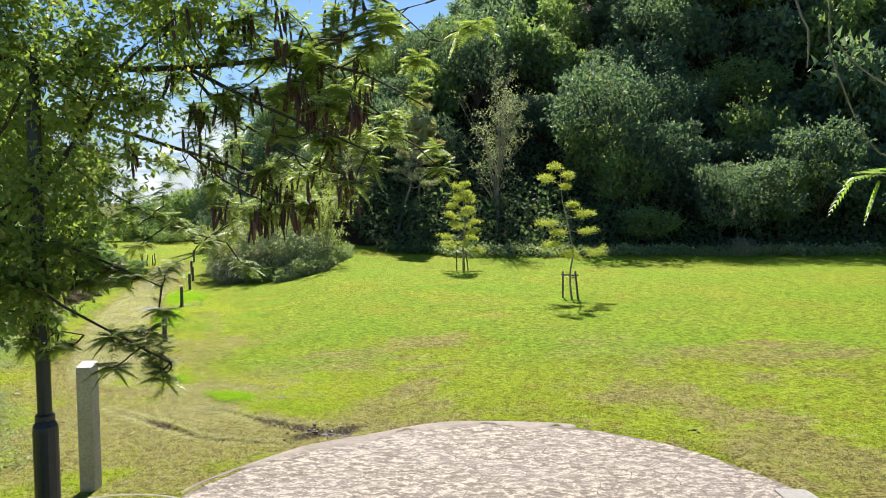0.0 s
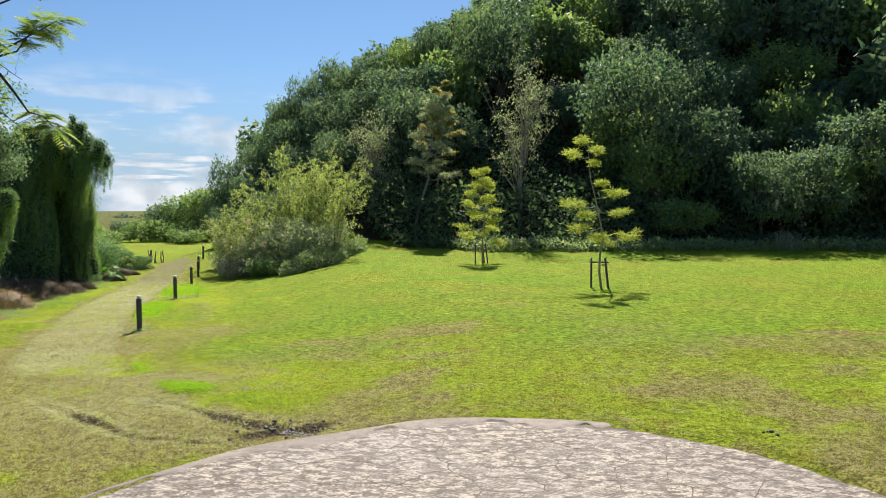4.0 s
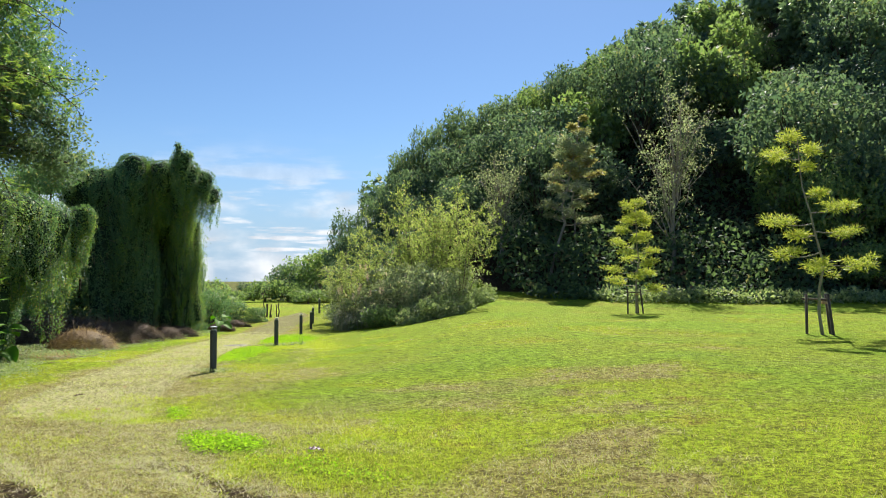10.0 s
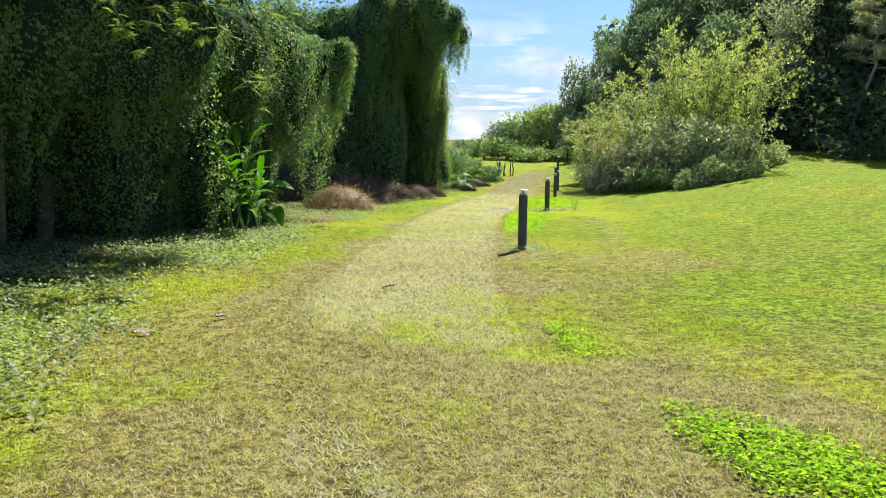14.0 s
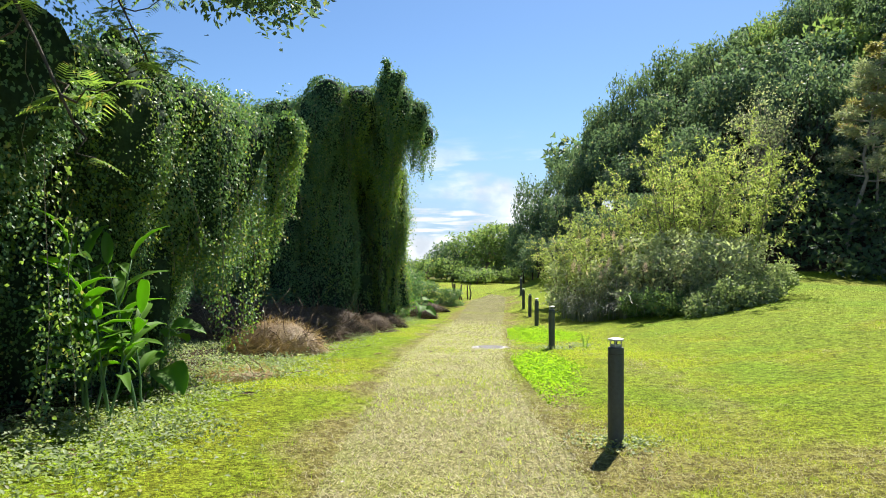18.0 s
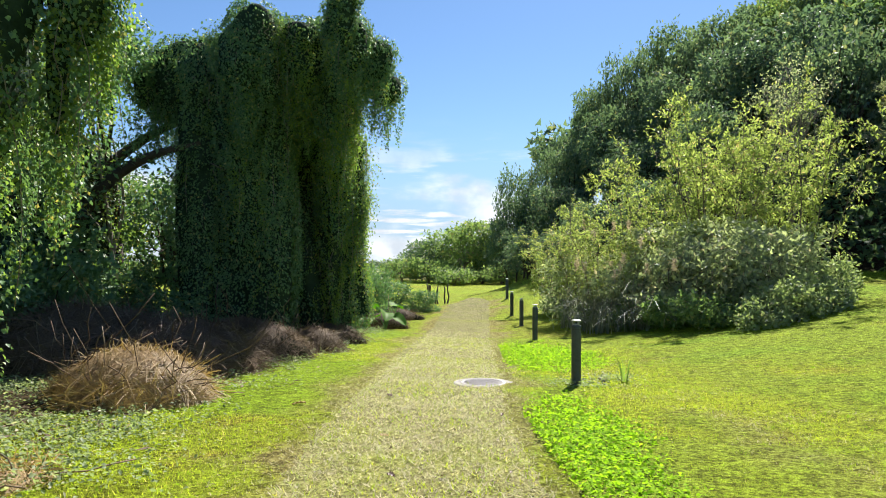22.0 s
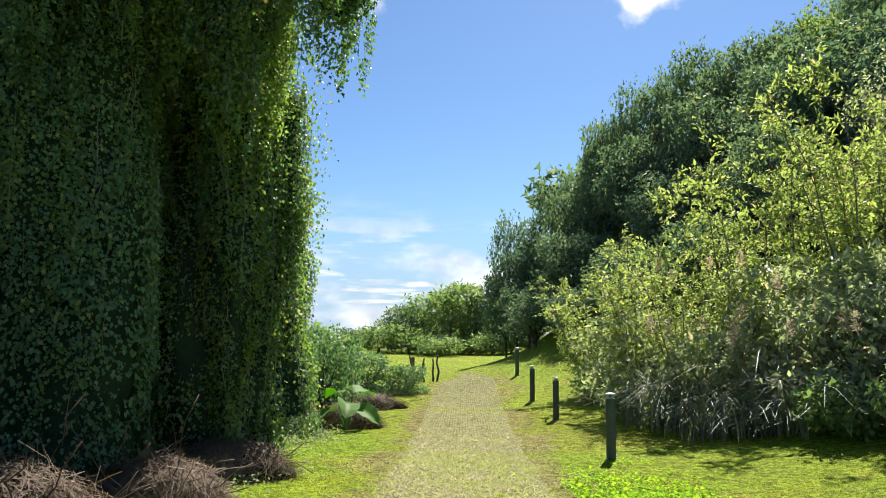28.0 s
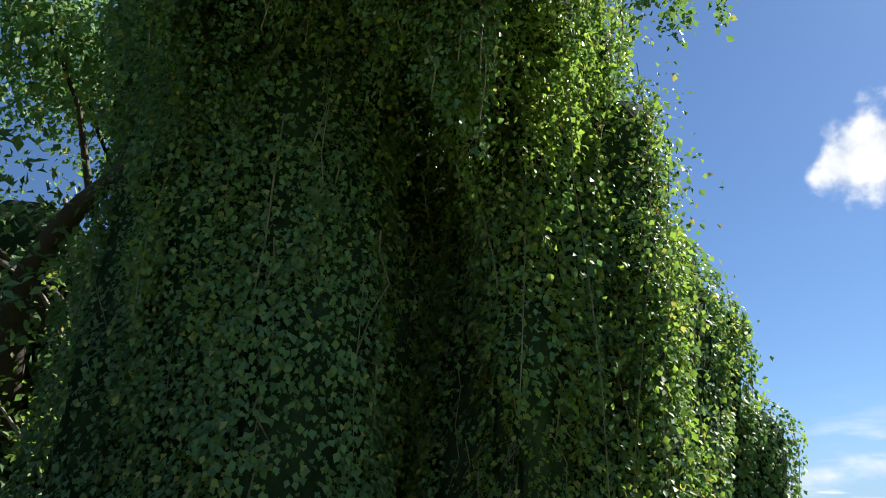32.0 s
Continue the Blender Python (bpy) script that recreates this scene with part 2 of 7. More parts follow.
def path_material():
    """Small pavers grown over by matted pale grass; joints run along and across the way."""
    mat, N, L = shader("worn_grass_pavers")
    pos = place(N)
    turn = N("ShaderNodeMapping")
    turn.inputs["Rotation"].default_value = (0, 0, radians(-16.5))
    L(pos, turn.inputs[0])
    br = N("ShaderNodeTexBrick")
    br.offset = 0.0
    for k, v in (("Scale", 1.0), ("Mortar Size", 0.009), ("Mortar Smooth", 0.8), ("Brick Width", 0.055), ("Row Height", 0.085)):
        br.inputs[k].default_value = v
    L(turn.outputs[0], br.inputs["Vector"])
    big, mid, fine, hair = tex(N, L, 0.5, 4, 0.6, pos), tex(N, L, 2.3, 5, 0.6, pos), tex(N, L, 30, 4, 0.7, pos), tex(N, L, 110, 3, 0.7, pos)
    col = mixer(N, L, stretch01(N, L, mid, 0.3, 0.7), (0.31, 0.29, 0.165), (0.26, 0.27, 0.105))
    col = mixer(N, L, stretch01(N, L, big, 0.5, 0.72), col, (0.26, 0.29, 0.07))
    joint = mixer(N, L, stretch01(N, L, big, 0.35, 0.6), mixer(N, L, 1.0, col, (0.62, 0.66, 0.5), "MULTIPLY"), col)
    col = mixer(N, L, br.outputs["Fac"], col, joint)
    clump = tex(N, L, 7.5, 5, 0.7, pos)
    col = mixer(N, L, stretch01(N, L, clump, 0.34, 0.62), mixer(N, L, 1.0, col, (0.64, 0.62, 0.50), "MULTIPLY"), mixer(N, L, 1.0, col, (1.10, 1.08, 1.0), "MULTIPLY"))
    col = mixer(N, L, stretch01(N, L, fine, 0.38, 0.58), mixer(N, L, 1.0, col, (0.38, 0.35, 0.32), "MULTIPLY"), col)
    col = mixer(N, L, stretch01(N, L, hair, 0.36, 0.62), mixer(N, L, 1.0, col, (0.68, 0.66, 0.64), "MULTIPLY"), mixer(N, L, 1.0, col, (1.15, 1.15, 1.12), "MULTIPLY"))
    p = N("ShaderNodeBsdfPrincipled")
    L(col, p.inputs["Base Color"])
    p.inputs["Roughness"].default_value, p.inputs["Specular IOR Level"].default_value = 0.9, 0.06
    b1, b2 = N("ShaderNodeBump"), N("ShaderNodeBump")
    b1.inputs["Strength"].default_value, b1.inputs["Distance"].default_value = 0.8, 0.02
    b2.inputs["Strength"].default_value, b2.inputs["Distance"].default_value = 0.5, 0.012
    b2.invert = True
    L(fine, b1.inputs["Height"]), L(br.outputs["Fac"], b2.inputs["Height"]), L(b2.outputs[0], b1.inputs["Normal"])
    L(b1.outputs[0], p.inputs["Normal"])
    out = N("ShaderNodeOutputMaterial")
    L(p.outputs[0], out.inputs[0])
    return mat




def smeared_stone():
    """Flagstones smeared with dried mud: pale worn patches, brown smears and hair cracks."""
    mat, N, L = shader("mud_smeared_stone")
    pos = place(N)
    turn = N("ShaderNodeMapping")
    turn.inputs["Scale"].default_value = (1.0, 1.7, 1.0)
    turn.inputs["Rotation"].default_value = (0, 0, 0.5)
    L(pos, turn.inputs[0])
    big, mid, fine = tex(N, L, 0.8, 5, 0.65, pos), tex(N, L, 7.0, 7, 0.72, turn.outputs[0]), tex(N, L, 24, 5, 0.7, turn.outputs[0])
    col = mixer(N, L, stretch01(N, L, mid, 0.47, 0.56), (0.14, 0.108, 0.085), (0.48, 0.405, 0.33))
    film = tex(N, L, 2.6, 6, 0.7, turn.outputs[0])
    col = mixer(N, L, stretch01(N, L, film, 0.50, 0.60), col, mixer(N, L, stretch01(N, L, fine, 0.4, 0.6), (0.19, 0.15, 0.12), (0.29, 0.24, 0.20)))
    col = mixer(N, L, stretch01(N, L, big, 0.40, 0.68), col, mixer(N, L, stretch01(N, L, mid, 0.44, 0.58), (0.18, 0.148, 0.125), (0.43, 0.375, 0.325)))
    col = mixer(N, L, stretch01(N, L, fine, 0.38, 0.62), mixer(N, L, 1.0, col, (0.46, 0.43, 0.40), "MULTIPLY"), col)
    p = N("ShaderNodeBsdfPrincipled")
    L(col, p.inputs["Base Color"])
    p.inputs["Roughness"].default_value, p.inputs["Specular IOR Level"].default_value = 0.75, 0.3
    b_ = N("ShaderNodeBump")
    b_.inputs["Strength"].default_value, b_.inputs["Distance"].default_value = 0.5, 0.015
    L(mixer(N, L, 0.6, mid, fine), b_.inputs["Height"])
    L(b_.outputs[0], p.inputs["Normal"])
    out = N("ShaderNodeOutputMaterial")
    L(p.outputs[0], out.inputs[0])
    return mat


M_GROUND, M_PATH = ground_material(), path_material()
M_STONE = smeared_stone()
M_JOINT = solid("muddy_joint", (0.075, 0.058, 0.046), (0.17, 0.135, 0.11), 3.0, 0.9, bump=0.6, bump_scale=40)
M_MUDWASH = solid("dried_mud", (0.30, 0.245, 0.20), (0.20, 0.16, 0.13), 1.6, 0.85, bump=0.4, bump_scale=30)
M_CONCRETE = solid("pale_concrete", (0.33, 0.31, 0.28), (0.25, 0.235, 0.21), 2.0, 0.85, bump=0.25, bump_scale=60)
M_IRON = solid("cast_iron_lid", (0.42, 0.39, 0.39), (0.33, 0.30, 0.305), 5.0, 0.65, 0.0, bump=0.2, bump_scale=90)
M_DARKMETAL = solid("dark_blue_grey_paint", (0.050, 0.066, 0.078), (0.066, 0.082, 0.094), 4.0, 0.5, 0.0, bump=0.05, bump_scale=120)
M_BLACK = solid("black_paint", (0.016, 0.018, 0.022), (0.028, 0.030, 0.034), 5.0, 0.4)
M_STEEL = solid("light_grey_cap", (0.55, 0.56, 0.56), (0.45, 0.46, 0.46), 9.0, 0.4, 0.4)
M_LENS = solid("clear_lamp_ring", (0.42, 0.44, 0.43), (0.34, 0.36, 0.35), 9.0, 0.15)
M_POST = solid("weathered_pale_timber", (0.52, 0.47, 0.37), (0.42, 0.37, 0.28), 3.0, 0.75, bump=0.2, bump_scale=50)
M_STAKE = solid("dark_stake_wood", (0.075, 0.055, 0.042), (0.13, 0.10, 0.075), 6.0, 0.85, bump=0.4, bump_scale=70)
M_BARK = solid("grey_brown_bark", (0.12, 0.095, 0.07), (0.22, 0.185, 0.145), 3.0, 0.9, bump=0.8, bump_scale=35)
M_PALEBARK = solid("pale_bark", (0.33, 0.29, 0.24), (0.22, 0.19, 0.155), 4.0, 0.85, bump=0.6, bump_scale=40)
M_DARKBARK = solid("dark_bark", (0.045, 0.036, 0.028), (0.085, 0.068, 0.052), 3.0, 0.9, bump=0.8, bump_scale=30)
# opaque core of the vine trees, its colour darkened for shade in the hollows
M_CORE = solid("shade_dark_vine_core", (0.020, 0.039, 0.024), (0.040, 0.070, 0.038), 3.5, 0.95, bump=1.0, bump_scale=14, spec=0.1)
M_FLOOR = solid("leaf_litter", (0.05, 0.042, 0.026), (0.03, 0.036, 0.014), 0.9, 0.95, bump=0.8, bump_scale=9, spec=0.1)
M_VINE = foliage("vine_leaves", (0.070, 0.150, 0.062), (0.165, 0.285, 0.092), (0.33, 0.34, 0.10), 0.32, 0.5, spec=0.25)
M_VINE_B = foliage("bright_vine_leaves", (0.11, 0.19, 0.035), (0.22, 0.33, 0.055), (0.34, 0.30, 0.08), 0.5, 0.45)
M_WOOD = foliage("forest_leaves", (0.056, 0.108, 0.054), (0.145, 0.212, 0.084), (0.23, 0.25, 0.09), 0.45, 0.55, patch=0.12, spec=0.18, cool=1.5)
M_WOOD_B = foliage("light_forest_leaves", (0.095, 0.165, 0.055), (0.22, 0.31, 0.09), (0.30, 0.30, 0.09), 0.46, 0.6, patch=0.12, spec=0.18)
M_FEATHER = foliage("feathery_leaves", (0.165, 0.225, 0.060), (0.33, 0.395, 0.12), (0.43, 0.37, 0.18), 0.53, 0.5, spec=0.25, cool=1.2)
M_SHRUB = foliage("grey_green_shrub_leaves", (0.16, 0.21, 0.105), (0.36, 0.41, 0.21), (0.46, 0.40, 0.27), 0.5, 0.5, 0.05, spec=0.5)
M_COVER = foliage("pale_ground_cover", (0.15, 0.205, 0.075), (0.30, 0.37, 0.155), (0.42, 0.41, 0.24), 0.45, 0.5, spec=0.2)
M_PINE = foliage("pine_needles", (0.21, 0.265, 0.04), (0.40, 0.435, 0.07), (0.42, 0.36, 0.07), 0.45, 0.5)
M_PINE_D = foliage("grey_pine_needles", (0.17, 0.21, 0.11), (0.31, 0.35, 0.19), (0.38, 0.28, 0.17), 0.45, 0.5)
M_RUST = foliage("olive_brown_leaves", (0.17, 0.17, 0.055), (0.29, 0.27, 0.10), (0.34, 0.20, 0.11), 0.45, 0.5)
# undergrowth leaf colour taken darker to carry the deep shade at the hill's foot
M_UNDER = foliage("shade_toned_undergrowth", (0.046, 0.086, 0.038), (0.105, 0.16, 0.060), (0.18, 0.18, 0.07), 0.5, 0.6, spec=0.15)
M_WETMUD = solid("wet_mud", (0.05, 0.039, 0.031), (0.10, 0.078, 0.06), 6.0, 0.5, bump=0.8, bump_scale=50)
M_TREE_F = foliage("feathery_tree_leaves", (0.11, 0.17, 0.032), (0.24, 0.32, 0.06), (0.34, 0.32, 0.08), 0.52, 0.5)
M_POD = foliage("brown_seed_pods", (0.050, 0.024, 0.016), (0.105, 0.048, 0.030), (0.16, 0.08, 0.04), 0.15, 0.5)
M_REED = foliage("tall_grass_blades", (0.15, 0.17, 0.095), (0.30, 0.32, 0.20), (0.40, 0.36, 0.26), 0.4, 0.5, 0.07)
M_PLUME = foliage("dry_plumes", (0.42, 0.33, 0.25), (0.55, 0.45, 0.36), (0.5, 0.35, 0.28), 0.4, 0.7)
M_STRAW = foliage("dry_straw", (0.22, 0.15, 0.075), (0.44, 0.32, 0.165), (0.55, 0.43, 0.24), 0.2, 0.6, cool=1.0)
M_DEAD = foliage("brown_dead_stalks", (0.09, 0.062, 0.044), (0.20, 0.145, 0.10), (0.32, 0.25, 0.18), 0.15, 0.7, spec=0.15, cool=1.0)
M_BIGLEAF = foliage("broad_glossy_leaves", (0.10, 0.24, 0.025), (0.20, 0.36, 0.04), (0.28, 0.42, 0.04), 0.6, 0.55, spec=0.15)
M_BLADE = foliage("lawn_blades", (0.28, 0.37, 0.03), (0.44, 0.53, 0.05), (0.56, 0.50, 0.20), 0.55, 0.6, 0.18, 0.8, spec=0.08, cool=1.0)
M_LUSH = foliage("lush_clover_leaves", (0.20, 0.36, 0.020), (0.32, 0.52, 0.032), (0.38, 0.48, 0.05), 0.5, 0.7, spec=0.06, cool=1.0)
M_YELLOW = foliage("yellow_grass_blades", (0.40, 0.47, 0.04), (0.54, 0.58, 0.07), (0.6, 0.54, 0.14), 0.58, 0.6, spec=0.08, cool=1.0)
M_DRYBLADE = foliage("dry_matted_blades", (0.42, 0.39, 0.22), (0.68, 0.63, 0.40), (0.38, 0.45, 0.11), 0.45, 0.6, 0.34, 1.2, spec=0.1)


# ---- numbers of the plan ----
rng = np.random.default_rng(7)


def smooth(u):
    u = np.clip(u, 0, 1)
    return u * u * (3 - 2 * u)


def vnoise(x, y, scale, seed=0):
    """Value noise over the plan, 0 to 1."""
    x, y = np.asarray(x, float) * scale + seed * 17.3, np.asarray(y, float) * scale + seed * 9.1
    i, j = np.floor(x), np.floor(y)
    u, v = x - i, y - j
    u, v = u * u * (3 - 2 * u), v * v * (3 - 2 * v)

    def h(a, b):
        s = np.sin(a * 127.1 + b * 311.7 + seed * 74.7) * 43758.5453
        return s - np.floor(s)
    return (h(i, j) * (1 - u) + h(i + 1, j) * u) * (1 - v) + (h(i, j + 1) * (1 - u) + h(i + 1, j + 1) * u) * v


def fbm(x, y, scale, seed=0):
    return 0.55 * vnoise(x, y, scale, seed) + 0.3 * vnoise(x, y, scale * 2.3, seed + 1) + 0.15 * vnoise(x, y, scale * 5.1, seed + 2)


def hill_z(x, y):
    h = (12 + 0.45 * np.clip(x + 12, 0, 40)) * smooth((y - 46) / 42) * smooth((x + 24) / 14)
    return h


def bank_z(x, y):
    """The slope down which the steps lead."""
    return np.clip(-0.25 - 0.368 * y, -9.0, -0.25)


def ground_z(x, y):
    x, y = np.asarray(x, float), np.asarray(y, float)
    edge = -8.2 - 0.28 * (y - 22)
    w = smooth((edge + 9 - x) / 9)
    drop = 0.0315 * np.clip(y - 4.5, 0, 38.5) * w
    rise = 0.07 * np.clip(y - 40, 0, 14) * smooth((x + 13) / 6)
    z = -2.22 - drop + rise + hill_z(x, y)
    return np.maximum(z, bank_z(x, y)) + 0.05 * (fbm(x, y, 0.45, 3) - 0.5)


WAY = np.array(((-1.6, 10.6), (-4.3, 12.75), (-6.0, 14.7), (-7.9, 17.8), (-9.5, 21.5), (-11.9, 27.7), (-12.75, 30.5), (-14.7, 36.8), (-17.9, 47.8), (-19.8, 54.5), (-21.8, 61)))


def spline(p, step=0.25):
    """A smooth line through the points, evenly stepped."""
    p = np.asarray(p, float)
    q = np.vstack([2 * p[0] - p[1], p, 2 * p[-1] - p[-2]])
    out = []
    for i in range(1, len(q) - 2):
        n = max(2, int(np.linalg.norm(q[i + 1] - q[i]) / step))
        for u in np.linspace(0, 1, n, endpoint=False):
            a, b, c, d = q[i - 1:i + 3]
            out.append(0.5 * (2 * b + (c - a) * u + (2 * a - 5 * b + 4 * c - d) * u * u + (3 * b - a - 3 * c + d) * u ** 3))
    out.append(p[-1])
    return np.array(out)


WAY_LINE = spline(WAY, 0.4)


def line_distance(x, y, line):
    """Signed distance from a line in the plan; positive to its right."""
    x, y = np.asarray(x, float), np.asarray(y, float)
    best, sign = np.full(x.shape, 1e9), np.ones(x.shape)
    for a, b in zip(line[:-1], line[1:]):
        d = b - a
        l2 = d @ d
        u = np.clip(((x - a[0]) * d[0] + (y - a[1]) * d[1]) / l2, 0, 1)
        px, py = x - a[0] - u * d[0], y - a[1] - u * d[1]
        r = np.hypot(px, py)
        near = r < best
        best = np.where(near, r, best)
        sign = np.where(near, np.sign(d[1] * px - d[0] * py), sign)
    return best * sign


# ---- mesh helpers ----
def mesh_np(name, v, f):
    """A mesh from arrays: vertices (n, 3) and faces (m, 3 or 4)."""
    v, f = np.asarray(v, np.float32), np.asarray(f, np.int32)
    me = bpy.data.meshes.new(name)
    k = f.shape[1]
    me.vertices.add(len(v))
    me.vertices.foreach_set("co", v.ravel())
    me.loops.add(f.size)
    me.loops.foreach_set("vertex_index", f.ravel())
    me.polygons.add(len(f))
    me.polygons.foreach_set("loop_start", np.arange(0, f.size, k, dtype=np.int32))
    me.update(calc_edges=True)
    return me


def join(pieces):
    vs, fs, n = [], [], 0
    for v, f in pieces:
        vs.append(v), fs.append(np.asarray(f) + n)
        n += len(v)
    return np.vstack(vs), np.vstack(fs)


def part(name, shape, material, parent=None, label="", soft=False):
    """Links a mesh (a bmesh, arrays or mesh data) as one object under a thing."""
    if isinstance(shape, bmesh.types.BMesh):
        me = bpy.data.meshes.new(name)
        shape.to_mesh(me)
        shape.free()
    elif isinstance(shape, tuple):
        me = mesh_np(name, *shape)
    else:
        me = shape
    if material is not None and not me.materials:
        me.materials.append(material)
    if soft:
        me.polygons.foreach_set("use_smooth", [True] * len(me.polygons))
    ob = new(name, me)
    if parent is not None:
        ob.parent = parent
    return tagged(ob, label)


def thing(name, at, label, category, group="", kind="", turn=0.0):
    e = new(name)
    e.empty_display_size = 0.1
    e.matrix_world = pose(*at, 0, 0, turn)
    return tagged(e, label, category, group, kind)


def unit(a):
    return a / np.maximum(np.linalg.norm(a, axis=-1, keepdims=True), 1e-9)


def leaves(p, d, n, length, width, fold=0.25, four=False):
    """Leaves as folded rhombs: base p, way d, upper side n."""
    p, d, n = np.asarray(p, float), unit(np.asarray(d, float)), np.asarray(n, float)
    s = unit(np.cross(d, n))
    n = np.cross(s, d)
    length, width = np.broadcast_to(length, len(p))[:, None], np.broadcast_to(width, len(p))[:, None]
    mid = p + d * length * 0.45
    lift = n * width * fold
    k = len(p)
    v = np.stack([p, mid + s * width / 2 + lift, p + d * length, mid - s * width / 2 + lift], 1).reshape(-1, 3)
    i = np.arange(k)[:, None] * 4
    f = np.hstack([i, i + 1, i + 2, i, i + 2, i + 3]).reshape(-1, 3)
    return v, f


def chips(p, d, n, length, width):
    """Small far leaves, one triangle each."""
    d = unit(np.asarray(d, float))
    s = unit(np.cross(d, n)) * (np.asarray(width) * 0.6)[:, None]
    v = np.stack([p - s, p + s, p + d * np.asarray(length)[:, None]], 1).reshape(-1, 3)
    return v, np.arange(3 * len(p)).reshape(-1, 3)


def tube(line, radii, sides=6):
    """A tapered tube along a line."""
    line = np.asarray(line, float)
    n = len(line)
    radii = np.broadcast_to(radii, n) if np.ndim(radii) else np.full(n, radii)
    t = unit(np.gradient(line, axis=0))
    ref = np.where(np.abs(t[:, 2:3]) > 0.9, np.array([[1.0, 0, 0]]), np.array([[0, 0, 1.0]]))
    a = unit(np.cross(t, ref))
    b = np.cross(t, a)
    ang = np.arange(sides) * 2 * np.pi / sides
    ring = a[:, None] * np.cos(ang)[None, :, None] + b[:, None] * np.sin(ang)[None, :, None]
    v = (line[:, None] + ring * np.asarray(radii)[:, None, None]).reshape(-1, 3)
    f = []
    for i in range(n - 1):
        for j in range(sides):
            k = (j + 1) % sides
            f += [(i * sides + j, i * sides + k, (i + 1) * sides + k), (i * sides + j, (i + 1) * sides + k, (i + 1) * sides + j)]
    top = (n - 1) * sides
    f += [(top, top + j, top + j + 1) for j in range(1, sides - 1)]
    return v, np.array(f)


def bend(a, b, sag=0.0, wobble=0.0, n=7, r=None):
    """A line from a to b with a sag and a wobble."""
    r = r or rng
    u = np.linspace(0, 1, n)[:, None]
    p = np.asarray(a, float) * (1 - u) + np.asarray(b, float) * u
    p[:, 2] -= sag * 4 * (u * (1 - u))[:, 0]
    if wobble:
        w = r.normal(0, wobble, (n, 3)) * np.minimum(u, 1 - u) * 2
        p += w
    return p


def revolve(profile, sides=24):
    """A turned shape from (radius, height) pairs, closed at the ends."""
    bm = bmesh.new()
    rings = []
    for r, z in profile:
        rings.append([bm.verts.new((r * math.cos(2 * math.pi * k / sides), r * math.sin(2 * math.pi * k / sides), z)) for k in range(sides)])
    for a, b in zip(rings[:-1], rings[1:]):
        for k in range(sides):
            bm.faces.new((a[k], a[(k + 1) % sides], b[(k + 1) % sides], b[k]))
    bm.faces.new(rings[0][::-1]), bm.faces.new(rings[-1])
    return bm


def block(sx, sy, sz, at=(0, 0, 0), bevel=0.01, m=None):
    bm = bmesh.new()
    bmesh.ops.create_cube(bm, size=1, matrix=Matrix.Translation(at) @ Matrix.Diagonal((sx, sy, sz, 1)))
    if bevel:
        bmesh.ops.bevel(bm, geom=bm.edges[:], offset=bevel, segments=2, affect="EDGES", profile=0.6)
    if m is not None:
        bmesh.ops.transform(bm, matrix=m, verts=bm.verts)
    return bm


def shell(lobes, n, r, inside=0.22, rough=0.16):
    """Points near the skin of several ellipsoids, with the way outwards; those deep inside another are left out."""
    lobes = np.asarray(lobes, float)
    area = np.array([a * b + b * c + a * c for a, b, c in lobes[:, 3:6]])
    pick = r.choice(len(lobes), n, p=area / area.sum())
    d = unit(r.normal(size=(n, 3)))
    lump = 1 + rough * (np.sin(d[:, 0] * 7 + pick * 1.7) * np.sin(d[:, 1] * 6 + pick) + np.sin(d[:, 2] * 8 + pick * 2.3) * 0.6)
    u = (1 - inside * r.random(n) ** 1.6) * lump
    p = lobes[pick, :3] + d * lobes[pick, 3:6] * u[:, None]
    keep = np.ones(n, bool)
    for k, lb in enumerate(lobes):
        q = (((p - lb[:3]) / lb[3:6]) ** 2).sum(1)
        keep &= (pick == k) | (q > 0.55)
    return p[keep], unit(d[keep] / lobes[pick[keep], 3:6])


# ---- ground, path, paving, steps ----
def graded(lo, hi, a, b, fine, far):
    """Grid lines: fine between a and b, wider and wider beyond, to lo and hi."""
    mid = list(np.arange(a, b + fine / 2, fine))
    left, right, s = [], [], fine
    x = a
    while x > lo:
        s = min(s * 1.25, far)
        x -= s
        left.append(max(x, lo))
    x, s = b, fine
    while x < hi:
        s = min(s * 1.25, far)
        x += s
        right.append(min(x, hi))
    return np.array(left[::-1] + mid + right)


RUTS = [spline(p, 0.5) for p in (((-2.4, 11.5), (-3.85, 11.96), (-4.41, 12.43), (-5.03, 12.97), (-5.93, 13.73), (-6.4, 14.2)),
                                 ((-1.6, 12.0), (-2.5, 12.5), (-2.95, 12.8), (-3.5, 13.25), (-4.12, 13.76), (-4.79, 14.03)))]
WORN = spline(((-4.4, 15.6), (-5.5, 17.2), (-6.2, 19.0), (-6.9, 22.0), (-7.8, 25.5), (-9.2, 29.5)), 0.6)


def blob(x, y, cx, cy, rx, ry, turn, seed):
    c, s = math.cos(radians(turn)), math.sin(radians(turn))
    u, v = (x - cx) * c + (y - cy) * s, -(x - cx) * s + (y - cy) * c
    return smooth(1.6 - np.hypot(u / rx, v / ry) - 1.1 * (fbm(x, y, 1.4, seed) - 0.4))


def LUSH_SPOTS(x, y):
    return np.maximum.reduce([blob(x, y, -4.2, 14.75, 0.57, 0.29, -38, 6), 0.22 * blob(x, y, -2.8, 13.75, 0.8, 0.25, -28, 66), 0.9 * blob(x, y, -10.15, 27.0, 0.6, 2.3, 14, 7), 0.6 * blob(x, y, -12.5, 35.8, 1.0, 2.4, 14, 8), 0.7 * blob(x, y, -5.9, 16.6, 0.45, 0.25, -50, 67)])


